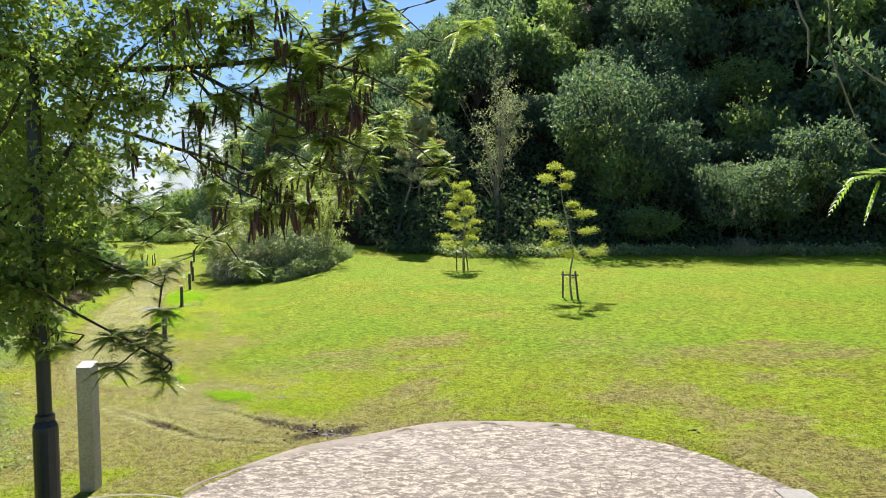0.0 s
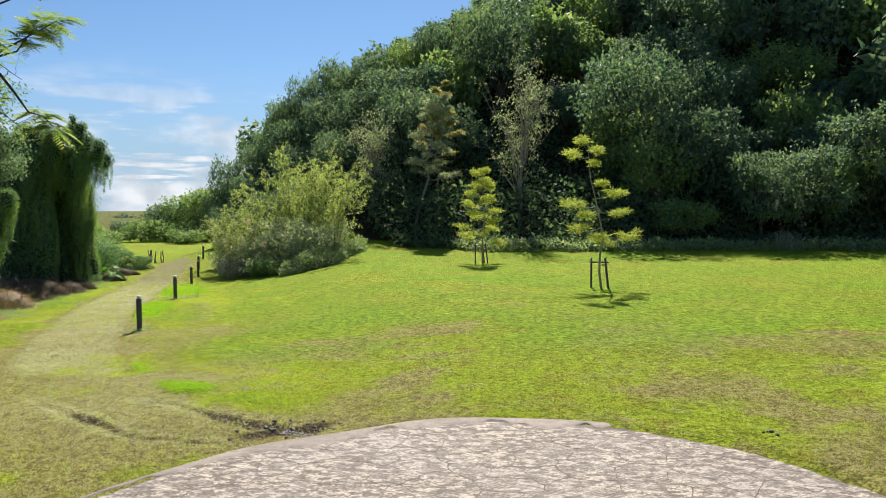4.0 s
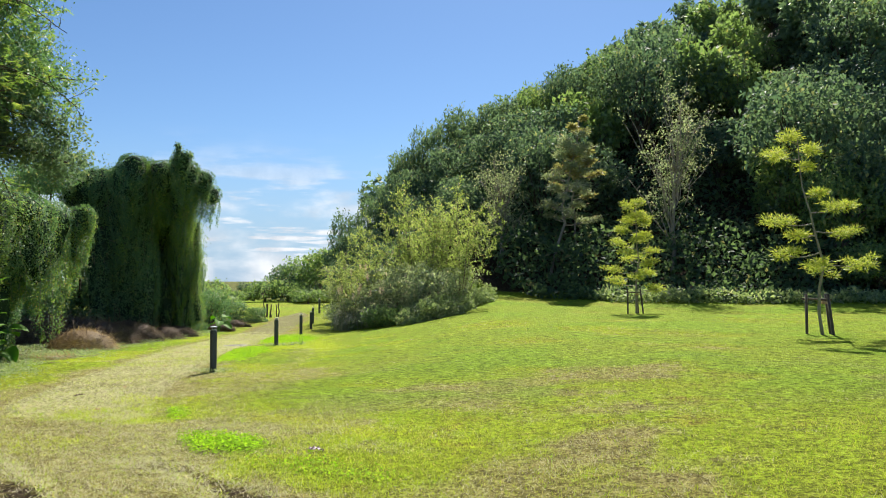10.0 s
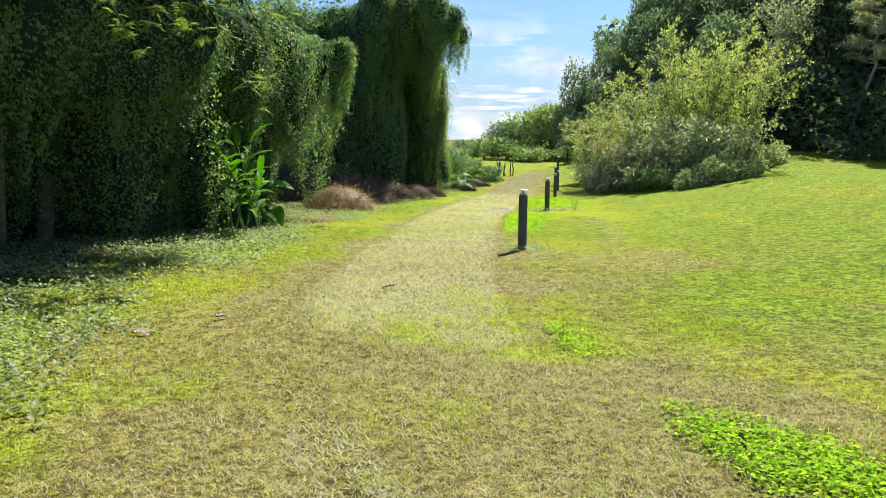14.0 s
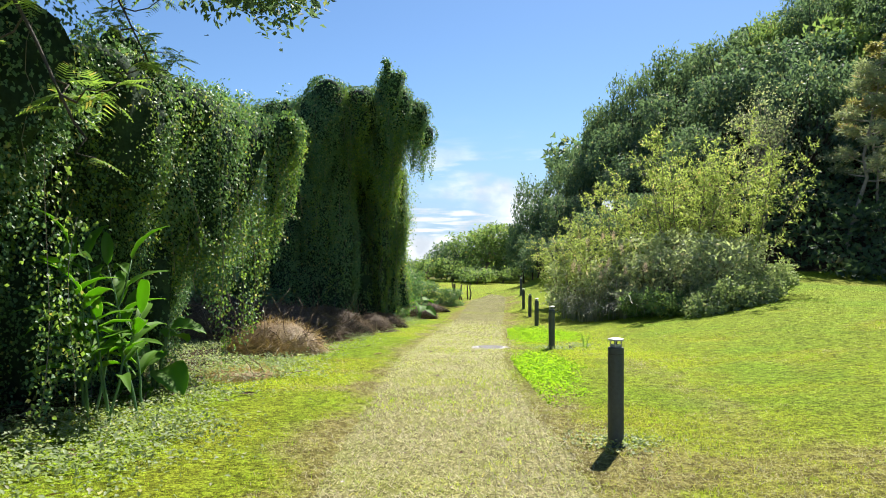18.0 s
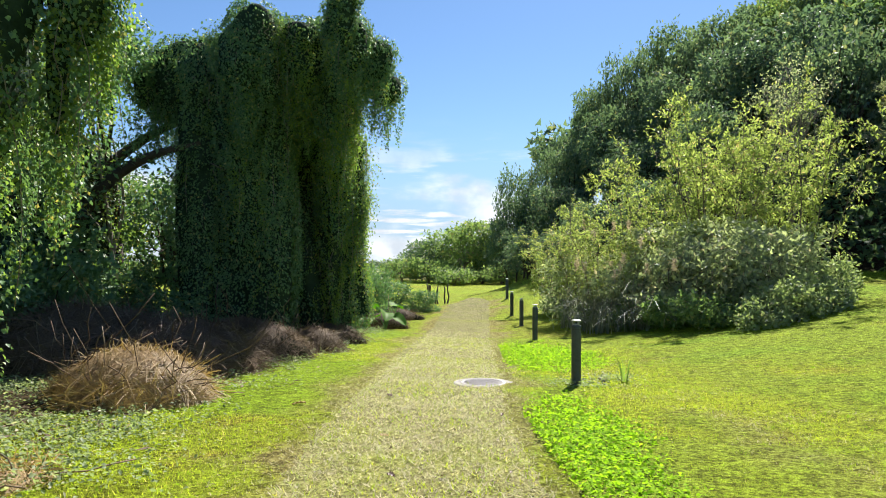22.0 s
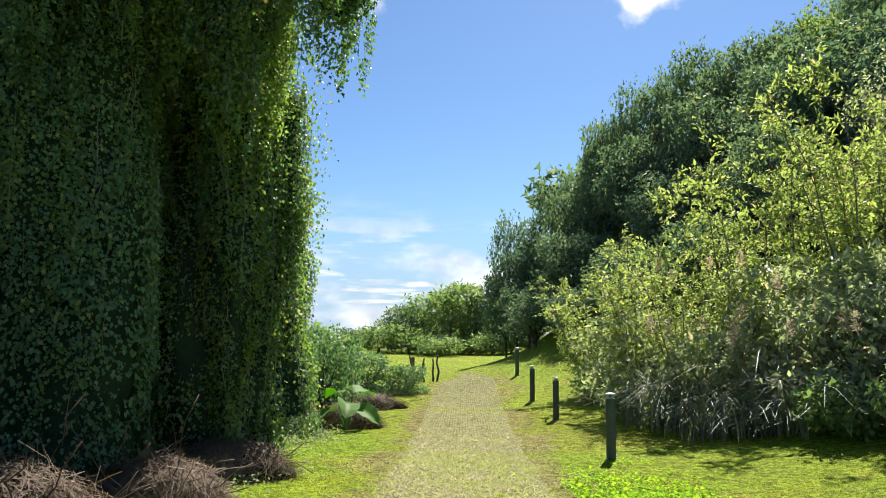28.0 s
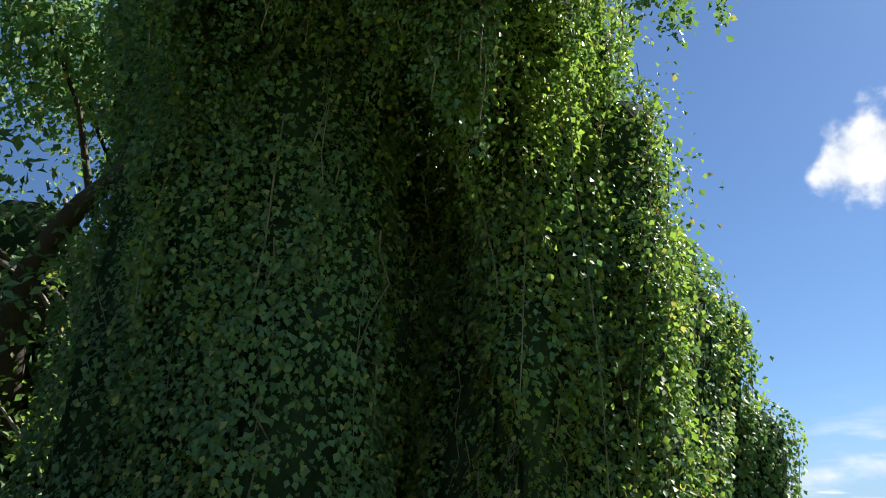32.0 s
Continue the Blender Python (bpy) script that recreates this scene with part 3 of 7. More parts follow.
def cover(x, y):
    """What grows where: dry, bare, lush and yellow shares."""
    d = line_distance(x, y, WAY_LINE)
    on = smooth((1.75 + 0.8 * (fbm(x, y, 0.9, 41) - 0.5) - np.abs(d)) / 0.7) * smooth((y - 10.5) / 2) * smooth((60 - y) / 8)
    n1, n2 = fbm(x, y, 0.5, 11), fbm(x, y, 1.7, 21)
    dry = on * (0.36 - 0.14 * smooth((17 - y) / 3) + 0.5 * smooth((fbm(x, y, 1.1, 43) - 0.3) / 0.3)) + 0.75 * smooth((n1 - 0.36) / 0.30) * smooth((14.5 - np.hypot((x + 0) / 1.1, (y - 14) / 1.0)) / 7)
    wd = np.abs(line_distance(x, y, WORN))
    dry = np.maximum(dry, smooth((0.65 - wd) / 0.6) * 0.6)
    dry += 0.45 * smooth((n2 - 0.52) / 0.2)
    bare = np.zeros_like(dry)
    for k, rut in enumerate(RUTS):
        rd = np.abs(line_distance(x, y, rut))
        fade = smooth((15.0 - y) / 2.0)
        bare = np.maximum(bare, smooth(((0.25 if k else 0.19) - rd + 0.26 * (n2 - 0.5)) / 0.18) * fade * (0.55 + 0.5 * n1))
    bare = np.maximum(bare, blob(x, y, -1.9, 12.05, 0.6, 0.22, 25, 5) * 0.8)
    bare = np.maximum(bare, 0.3 * smooth((n2 - 0.38) / 0.25) * smooth((0.22 - np.abs(d + 1.22)) / 0.2) * smooth((y - 18) / 4) * smooth((46 - y) / 8))
    bare = np.maximum(bare, 0.75 * smooth((-14.0 - 0.36 * (y - 24) - x) / 0.8) * smooth((y - 12) / 2) * smooth((54 - y) / 4) * smooth((x + 27) / 3))
    bare = np.maximum(bare, 0.62 * smooth((y - 95) / 6) * smooth((-x - 12) / 8))
    bare = np.maximum(bare, smooth((y - 47) / 2) * smooth((x + 12 + 0.6 * np.clip(y - 56, -8, 20)) / 3))
    lush = np.maximum.reduce([LUSH_SPOTS(x, y), 0.9 * smooth((y - 15.0) / 4) * smooth((x + 6.5 + 0.28 * (y - 17)) / 3) * smooth((fbm(x, y, 0.5, 33) - 0.33) / 0.2),
                              0.7 * smooth((fbm(x, y, 0.35, 31) - 0.5) / 0.12) * smooth((y - 16) / 5), 0.6 * smooth((0.5 - np.abs(d + 2.2)) / 0.6) * smooth((y - 24) / 8)])
    yellow = np.maximum.reduce([0.32 * smooth((y - 18) / 5) * smooth((fbm(x, y, 0.6, 61) - 0.36) / 0.2) * smooth((d - 1.4) / 0.8), blob(x, y, -3.8, 16.0, 1.2, 0.22, -30, 9), blob(x, y, -6.7, 18.0, 0.6, 0.3, 20, 10),
                                0.55 * smooth((0.8 - np.abs(d + 2.0)) / 0.8) * smooth((y - 13) / 4) * smooth((27 - y) / 6)])
    return np.clip(dry, 0, 1), np.clip(bare, 0, 1), np.clip(lush * (1 - 0.8 * on), 0, 1), np.clip(yellow * (1 - on), 0, 1)


def build_ground():
    xs, ys = graded(-1800, 1800, -18, 7, 0.16, 220), graded(-1500, 2600, 9, 48, 0.18, 220)
    X, Y = np.meshgrid(xs, ys)
    Z = ground_z(X, Y)
    dry, bare, lush, yellow = cover(X, Y)
    rut = np.zeros_like(X)
    for r_ in RUTS:
        rut = np.maximum(rut, smooth((0.2 - np.abs(line_distance(X, Y, r_))) / 0.2) * smooth((15 - Y) / 2))
    Z = Z - 0.045 * rut + 0.02 * lush
    Z -= 0.03 * smooth((1.0 - np.abs(line_distance(X, Y, WAY_LINE))) / 0.3) * smooth((Y - 15.5) / 2)
    Z -= 0.07 * smooth((4.0 - np.hypot(X - 0.7, Y - 8.2)) / 0.35)
    nx, ny = len(xs), len(ys)
    v = np.stack([X, Y, Z], -1).reshape(-1, 3)
    i = (np.arange(ny - 1)[:, None] * nx + np.arange(nx - 1)[None]).ravel()
    f = np.stack([i, i + 1, i + nx + 1, i + nx], 1)
    me = mesh_np("ground", v, f)
    me.polygons.foreach_set("use_smooth", [True] * len(me.polygons))
    col = me.attributes.new("cover", "FLOAT_COLOR", "POINT")
    col.data.foreach_set("color", np.stack([dry, bare, lush, yellow], -1).astype(np.float32).ravel())
    return tagged(part("ground", me, M_GROUND), "sunlit mown lawn with dry, lush and bare patches", "ground", kind="structure")


build_ground()


def build_path():
    line = spline(WAY, 0.22)
    line = line[(line[:, 1] > 15.0) & (line[:, 1] < 58)]
    t = unit(np.gradient(line, axis=0))
    side = np.stack([t[:, 1], -t[:, 0]], 1)
    cols = 15
    v, n = [], len(line)
    s = np.arange(n) * 0.22
    fade = smooth((line[:, 1] - 15.0) / 2.5) * smooth((58 - line[:, 1]) / 5)
    l_edge = (1.12 + 0.22 * (fbm(s, s * 0, 0.9, 2) - 0.5) + 0.25 * (fbm(s, s * 0, 3.1, 4) - 0.5)) * (0.1 + 0.9 * fade)
    r_edge = (1.05 + 0.2 * (fbm(s, s * 0, 0.8, 6) - 0.5) + 0.25 * (fbm(s, s * 0, 3.3, 8) - 0.5)) * (0.1 + 0.9 * fade)
    for k in range(cols):
        u = k / (cols - 1)
        off = -l_edge * (1 - u) + r_edge * u
        p = line + side * off[:, None]
        hollow = -0.012 - 0.022 * (math.sin(math.pi * u) ** 0.4)
        v.append(np.column_stack([p, ground_z(*p.T) + hollow + 0.02 - 0.05 * (k in (0, cols - 1))]))
    v = np.stack(v, 1).reshape(-1, 3)
    i = (np.arange(n - 1)[:, None] * cols + np.arange(cols - 1)[None]).ravel()
    f = np.stack([i, i + 1, i + cols + 1, i + cols], 1)
    tagged(part("path", (v, f), M_PATH, soft=True), "pale worn path of small pavers under matted grass", "path", kind="structure")


build_path()

PLAZA = (0.7, 8.2)


def plaza_radius(a):
    return 3.95 + 0.10 * np.sin(2 * a + 0.6) + 0.07 * np.sin(5 * a) + 0.04 * np.sin(11 * a + 1)


def build_plaza():
    """Irregular flagstones, each cut from its neighbours by a joint, in a bed of dried mud."""
    base = thing("paving", (*PLAZA, -2.27), "round muddy crazy paving of pale irregular flagstones", "paving", kind="structure")
    bm = bmesh.new()
    n = 96
    ring = [(plaza_radius(a), a) for a in np.linspace(0, 2 * math.pi, n, endpoint=False)]
    edge = [bm.verts.new((r * math.cos(a), r * math.sin(a), -0.06)) for r, a in ring]
    inner = [bm.verts.new(((0.985 + 0.012 * math.sin(a * 13)) * r * math.cos(a), (0.985 + 0.012 * math.sin(a * 13)) * r * math.sin(a), 0.0154)) for r, a in ring]
    for k in range(n):
        bm.faces.new((edge[k], edge[(k + 1) % n], inner[(k + 1) % n], inner[k]))
    bm.faces.new(inner)
    part("mud_bed", bm, M_JOINT, base, "dark dried mud in the joints")
    r = np.random.default_rng(5)
    pts = []
    while len(pts) < 290:
        q = r.uniform(-4.4, 4.4, 2)
        if np.hypot(*q) < 4.5 and all(np.hypot(*(q - o)) > 0.29 for o in pts):
            pts.append(q)
        elif r.random() < 0.006:
            pts.append(q)
    pts = np.array(pts)

    def warp(p):
        """Bends the joints alike on both sides, so that the stones stay fitted."""
        return p + np.stack([0.16 * (fbm(p[:, 0], p[:, 1], 3.1, 71) - 0.5), 0.16 * (fbm(p[:, 0], p[:, 1], 3.1, 75) - 0.5)], 1)
    for i, c in enumerate(pts):
        if np.hypot(*c) > 4.0 or c[1] < -3.2:
            continue
        poly = [np.array(p) for p in ((-0.7, -0.7), (0.7, -0.7), (0.7, 0.7), (-0.7, 0.7))]
        near = np.argsort(np.hypot(*(pts - c).T))[1:16]
        for j in near:
            nrm = pts[j] - c
            l_ = np.hypot(*nrm)
            if l_ < 0.02:
                continue
            nrm = nrm / l_
            lim = l_ / 2 - 0.0025 - 0.003 * ((i * 7 + j * 3) % 5) / 5
            nxt = []
            for a, b in zip(poly, poly[1:] + poly[:1]):
                da, db = a @ nrm - lim, b @ nrm - lim
                if da <= 0:
                    nxt.append(a)
                if da * db < 0:
                    nxt.append(a + (b - a) * da / (da - db))
            poly = nxt
            if len(poly) < 3:
                break
        if len(poly) < 3:
            continue
        rim = []
        for a, b in zip(poly, poly[1:] + poly[:1]):
            rim += [a + (b - a) * w for w in (0.02, 0.25, 0.5, 0.75)]
        rim = warp(np.array(rim) + c) - c
        rim = rim[np.hypot(*(rim + c).T) < np.array([plaza_radius(math.atan2(*(p + c)[::-1])) - 0.05 for p in rim])]
        k = len(rim)
        if k < 5:
            continue
        h = 0.0162 + abs(r.normal(0, 0.0006))
        mid = rim.mean(0)
        v = [(*p, h) for p in mid + (rim - mid) * 0.996] + [(*p, -0.01) for p in rim] + [(*mid, h + 0.0008)]
        f = [(q_, (q_ + 1) % k, 2 * k) for q_ in range(k)]
        for q_ in range(k):
            f += [(k + q_, k + (q_ + 1) % k, (q_ + 1) % k), (k + q_, (q_ + 1) % k, q_)]
        stone = part("flagstone", (np.array(v), np.array(f)), M_STONE, base)
        stone.data.polygons.foreach_set("use_smooth", [False] * len(f))
        stone.location = (c[0], c[1], 0.0)
    # dried mud washed over the far rim
    na, nr = 120, 7
    A, W = np.meshgrid(np.linspace(1.15, 2.9, na), np.linspace(0, 1, nr))
    R0 = plaza_radius(A)
    low = 3.62 + 0.55 * (fbm(A * 4, A * 0, 1.1, 81) - 0.5) + 0.5 * (fbm(A * 4, A * 0, 4.3, 83) - 0.5) + 4.0 * np.maximum(0, np.abs(A - 2.0) - 0.45) ** 2
    low = np.minimum(low, R0 - 0.01)
    R_ = low * (1 - W) + (R0 + 0.03) * W
    v = np.stack([R_ * np.cos(A), R_ * np.sin(A), 0.0150 + 0.010 * smooth(W / 0.3) + 0.006 * fbm(R_ * 5, A * 9, 1.0, 85)], -1).reshape(-1, 3)
    i = (np.arange(nr - 1)[:, None] * na + np.arange(na - 1)[None]).ravel()
    part("mud_wash", (v, np.stack([i, i + 1, i + na + 1, i + na], 1)), M_MUDWASH, base, "smooth dried mud over the rim", soft=True)


build_plaza()


def build_steps():
    """The flight that leads down from the terrace to the round paving."""
    flight = thing("steps", (0.1, 0, 0), "plain pale concrete garden steps down a grass bank", "steps", kind="structure")
    top, n, run = -0.13, 12, 0.50
    rise = (2.22 - 0.13 - 0.0) / n
    for k in range(n):
        z = top - rise * k
        b = block(2.2, run + 0.03, 0.30, (0, 0.35 + run * k, z - 0.15), 0.012)
        part("step", b, M_CONCRETE, flight)
    part("landing", block(2.2, 3.2, 0.30, (0, -1.5, top - 0.15), 0.012), M_CONCRETE, flight)


build_steps()


def build_kerbs():
    arc = [(-3.95 + 1.15 * math.cos(a), 8.3 + 1.15 * math.sin(a)) for a in np.linspace(0.5, 2.6, 18)]
    p = np.array([(x, y, float(ground_z(x, y)) - 0.045) for x, y in arc])
    tagged(part("kerb", tube(p, 0.055, 8), M_CONCRETE, soft=True), "low curved kerb beside the paving", "kerb", kind="structure")
    s = thing("paved_strip", (6.1, 8.75, -2.275), "pale concrete strip running off from the paving", "paving", kind="structure")
    for k in range(4):
        part("slab", block(0.96, 0.9, 0.08, (-1.5 + k * 0.985, 0, 0.0), 0.01), M_CONCRETE, s)


build_kerbs()


# ---- street furniture ----
def bollard(at):
    e = thing("bollard_light", at, "dark blue-grey round bollard light with a pale flat cap", "bollard", "bollard lights along the path")
    body = part("post", revolve([(0.068, -0.05), (0.068, 0.0), (0.068, 0.835), (0.066, 0.848), (0.058, 0.853)], 28), M_DARKMETAL, e)
    part("base_collar", revolve([(0.082, -0.05), (0.082, 0.010), (0.076, 0.018), (0.068, 0.019)], 24), M_DARKMETAL, e)
    part("seam", revolve([(0.0688, 0.792), (0.0688, 0.797)], 28), M_BLACK, body)
    part("lamp_stem", revolve([(0.013, 0.85), (0.013, 0.912)], 10), M_DARKMETAL, e)
    part("lamp_ring", revolve([(0.045, 0.853), (0.047, 0.858), (0.047, 0.872), (0.045, 0.876)], 24), M_LENS, e, "clear lamp ring under the cap")
    for a in (0.6, 2.7, 4.8):
        part("pin", revolve([(0.004, 0.85), (0.004, 0.912)], 6), M_STEEL, e).location = (0.052 * math.cos(a), 0.052 * math.sin(a), 0)
    part("cap", revolve([(0.066, 0.910), (0.069, 0.913), (0.067, 0.924), (0.03, 0.932), (0.004, 0.933)], 28), M_STEEL, e, "flat pale grey cap")
    return e


first = bollard((-8.24, 22.08, float(ground_z(-8.24, 22.08))))
for bx, by in ((-11.0, 31.5), (-13.42, 39.7), (-15.15, 45.4), (-16.35, 48.8), (-17.9, 54.0)):
    copy_thing(first, pose(bx, by, float(ground_z(bx, by)), 0, 0, bx * 40))


def manhole(at):
    e = thing("manhole_cover", at, "round pale cast-iron manhole cover in a concrete ring", "manhole")
    part("ring", revolve([(0.43, -0.06), (0.43, 0.018), (0.42, 0.026), (0.335, 0.026), (0.33, 0.018)], 48), M_CONCRETE, e)
    lid = part("lid", revolve([(0.325, 0.0), (0.325, 0.026), (0.318, 0.030), (0.28, 0.030)], 48), M_IRON, e)
    part("rim_ring", revolve([(0.28, 0.030), (0.28, 0.036), (0.272, 0.037), (0.27, 0.030)], 40), M_IRON, lid)
    knob = block(0.019, 0.019, 0.005, (0, 0, 0.0322), 0)
    me = bpy.data.meshes.new("stud")
    knob.to_mesh(me)
    knob.free()
    for i in range(-8, 9):
        for j in range(-8, 9):
            if math.hypot(i, j) * 0.032 < 0.26:
                part("stud", me, M_IRON, lid).location = (i * 0.032, j * 0.032, 0)


manhole((-12.28, 31.2, float(ground_z(-12.28, 31.2)) - 0.02))


def square_post(at):
    e = thing("marker_post", at, "square weathered pale timber post with a slanted white top", "post")
    bm = block(0.20, 0.20, 1.68, (0, 0, 0.80), 0.008)
    bm.verts.ensure_lookup_table()
    for v in bm.verts:
        if v.co.z > 1.5:
            v.co.z += v.co.y * 0.25
    part("shaft", bm, M_POST, e)
    top = block(0.196, 0.2, 0.014, (0, 0, 0), 0.004, Matrix.Translation((0, 0, 1.652)) @ Matrix.Rotation(math.atan(0.25), 4, "X"))
    part("top_plate", top, solid("white_paint", (0.78, 0.77, 0.73), (0.68, 0.67, 0.62), 6.0, 0.6), e, "worn white painted top")


square_post((-4.62, 9.65, float(ground_z(-4.62, 9.65))))


def lamp_post(at):
    e = thing("lamp_post", at, "slim black metal lamp post with a thicker base sleeve", "lamp post")
    part("pole", revolve([(0.045, 0.0), (0.045, 0.5), (0.040, 4.2), (0.03, 4.22)], 20), M_BLACK, e)
    part("base_sleeve", revolve([(0.075, -0.1), (0.075, 1.90), (0.072, 1.93), (0.056, 1.96), (0.046, 1.965)], 20), M_BLACK, e)
    part("clamp", revolve([(0.058, 1.965), (0.058, 2.0), (0.046, 2.01)], 20), M_BLACK, e)


lamp_post((-2.50, 4.65, float(ground_z(-2.5, 4.65))))


# ---- forest on the hill ----
def crown_mesh(seed, lobes, n, size, mat, hang=0.25, ratio=0.55, inside=0.3, up=0.35):
    r = np.random.default_rng(seed)
    p, o = shell(lobes, n, r, inside, 0.42)
    k = len(p)
    d = unit(o * 0.5 + r.normal(0, 0.75, (k, 3)) + np.array([0, 0, -hang]))
    nrm = unit(o + r.normal(0, 0.55, (k, 3)) + np.array([0, 0, up]))
    le = size * r.uniform(0.6, 1.3, k)
    if size >= 0.4:
        return p, chips(p, d, nrm, le, le * ratio)
    return p, leaves(p, d, nrm, le, le * ratio)


def random_lobes(r, rad, high, k, zr=(0.42, 0.86)):
    lobes = [(0, 0, high * 0.60, rad * 0.55, rad * 0.55, high * 0.26)]
    for i in range(k):
        a, q = r.uniform(0, 6.28), rad * r.uniform(0.35, 0.72)
        z = high * r.uniform(*zr)
        s = rad * r.uniform(0.17, 0.40)
        lobes.append((q * math.cos(a), q * math.sin(a), z, s, s, s * r.uniform(0.6, 0.85)))
    return lobes


def limbs(r, lobes, trunk_r, lean=(0, 0), foot=-0.6):
    z0 = min(lb[2] for lb in lobes) * 0.6
    fork = np.array([lean[0], lean[1], z0])
    out = [tube(bend((0, 0, foot), fork, 0, 0.06, 6, r), np.linspace(trunk_r, trunk_r * 0.7, 6), 7)]
    for lb in lobes:
        q = np.array(lb[:3])
        out.append(tube(bend(fork, q, -0.08 * np.linalg.norm(q - fork), 0.15, 6, r), np.linspace(trunk_r * 0.55, trunk_r * 0.1, 6), 5))
    return join(out)


def tree_kind(seed, rad, high, n, size, mat, bark, k=9, hang=0.25, trunk=0.16, ratio=0.55, zr=(0.42, 0.86)):
    r = np.random.default_rng(seed)
    lobes = random_lobes(r, rad, high, k, zr)
    _, lv = crown_mesh(seed + 50, lobes, n, size, mat, hang, ratio)
    crown = mesh_np("crown", *lv)
    crown.materials.append(mat)
    wood = mesh_np("trunk", *limbs(r, lobes, trunk))
    wood.materials.append(bark)
    return crown, wood


def plant_tree(kind, at, label, group, turn=0, size=1.0, tall=1.0, category="tree", name="tree"):
    e = thing(name, at, label, category, group, turn=turn)
    e.scale = (size, size, size * tall)
    part("trunk", kind[1], None, e)
    part("crown", kind[0], None, e)
    return e


def forest():
    r = np.random.default_rng(21)
    dark = [tree_kind(100 + i, 3.4, 7.5, 7500, 0.28, M_WOOD, M_DARKBARK, 26) for i in range(3)]
    dark_far = [tree_kind(110 + i, 3.4, 7.5, 2900, 0.52, M_WOOD, M_DARKBARK, 22) for i in range(3)]
    light_far = [tree_kind(130 + i, 3.0, 7.0, 2900, 0.47, M_WOOD_B, M_BARK, 22) for i in range(3)]
    light = [tree_kind(120 + i, 3.0, 7.0, 7000, 0.28, M_WOOD_B, M_BARK, 26) for i in range(3)]
    # the leafy edge of the hill, stepping up from the lawn's end, treetops set to the camera's skyline: x, y, tone,
    # treetop, spread
    crest = ((-21.3, 69.5, 0, 4.9, 0.46), (-20.0, 67.5, 0, 3.2, 0.5), (-18.9, 70.5, 0, 7.4, 0.52), (-17.4, 68.0, 0, 6.2, 0.6), (-16.4, 70.0, 0, 10.2, 0.5), (-14.2, 70.0, 0, 12.5, 0.62), (-14.4, 66.0, 0, 8.0, 0.7),
             (-11.4, 70.5, 0, 13.7, 0.75), (-11.0, 65.0, 0, 9.5, 0.8), (-8.0, 71.0, 0, 14.6, 0.8), (-5.2, 71.0, 1, 15.7, 0.75), (-2.6, 71.5, 0, 17.2, 0.7), (0.6, 72.0, 1, 18.9, 0.8))
    flank = ((-7.6, 62.5, 0, 10.0, 0.85), (-4.0, 60.0, 0, 9.5, 0.85), (-12.5, 61.5, 0, 5.5, 0.7), (-17.3, 63.5, 0, 3.2, 0.6), (-9.0, 57.5, 0, 6.0, 0.7), (-19.6, 64.5, 0, 0.8, 0.5), (-21.4, 67.3, 0, 1.6, 0.45), (-18.7, 61.5, 0, 0.3, 0.45), (-16.6, 58.6, 0, 0.2, 0.45), (-14.2, 56.8, 0, 1.6, 0.55), (-20.6, 71.5, 0, 2.6, 0.5), (-11.5, 55.0, 0, 2.4, 0.55))
    for px, py, tone, top, wide in crest + flank:
        g0 = float(ground_z(px, py)) - 0.5
        plant_tree((light if tone else dark)[int(r.integers(0, 3))], (px, py, g0), "yellow-green broadleaf tree on the hill's crest" if tone else "dark evergreen broadleaf tree on the hill's flank", "trees of the hillside", r.uniform(0, 360), wide, (top - g0) / 7.2 / wide)
    spots = [(c[0], c[1], 0, 0) for c in crest + flank]
    done = len(spots)

    def skyline_cap(px, py):
        """How high a treetop may reach: below the skyline as seen from three camera positions."""
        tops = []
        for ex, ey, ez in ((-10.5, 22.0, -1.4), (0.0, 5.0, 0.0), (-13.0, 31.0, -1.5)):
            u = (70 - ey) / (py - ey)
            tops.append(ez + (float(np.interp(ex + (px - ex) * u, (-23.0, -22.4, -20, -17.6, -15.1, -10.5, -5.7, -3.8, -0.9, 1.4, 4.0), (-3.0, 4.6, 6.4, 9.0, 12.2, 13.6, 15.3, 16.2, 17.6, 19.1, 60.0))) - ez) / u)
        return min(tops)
    y = 47.5
    while y < 112:
        step = 3.3 + 0.045 * (y - 47)
        x = -22 + (112 - y) * 0.12 + r.uniform(0, 3) if y > 60 else -5 + r.uniform(0, 3)
        while x < 16 + 0.55 * (y - 5):
            px, py = x + r.normal(0, 1.3), max(46.5, y + r.normal(0, 2.2))
            if not (px < 9 and py < 57) and all(math.hypot(px - s[0], py - s[1]) > 2.4 for s in spots[:done]):
                spots.append((px, py, 1 if r.random() < 0.3 else 0, r.uniform(0.75, 1.2)))
            x += step * r.uniform(0.85, 1.25)
        y += step * 0.95
    for px, py, tone, s in spots[done:]:
        kind = ((light_far if tone else dark_far) if py > 66 or px > 26 else (light if tone else dark))[int(r.integers(0, 3))]
        g0, wide, tall = float(ground_z(px, py)) - 0.5, s * (0.85 if py < 52 else 1.0), r.uniform(0.75, 1.35)
        # trees are shortened or left out to fit under the camera's skyline
        room = (min(skyline_cap(px, py), skyline_cap(px - 2.4 * wide, py)) - g0) / (7.2 * wide)
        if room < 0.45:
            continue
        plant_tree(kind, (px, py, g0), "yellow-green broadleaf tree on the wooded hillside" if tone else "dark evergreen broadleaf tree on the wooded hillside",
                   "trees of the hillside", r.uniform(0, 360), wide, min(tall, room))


forest()


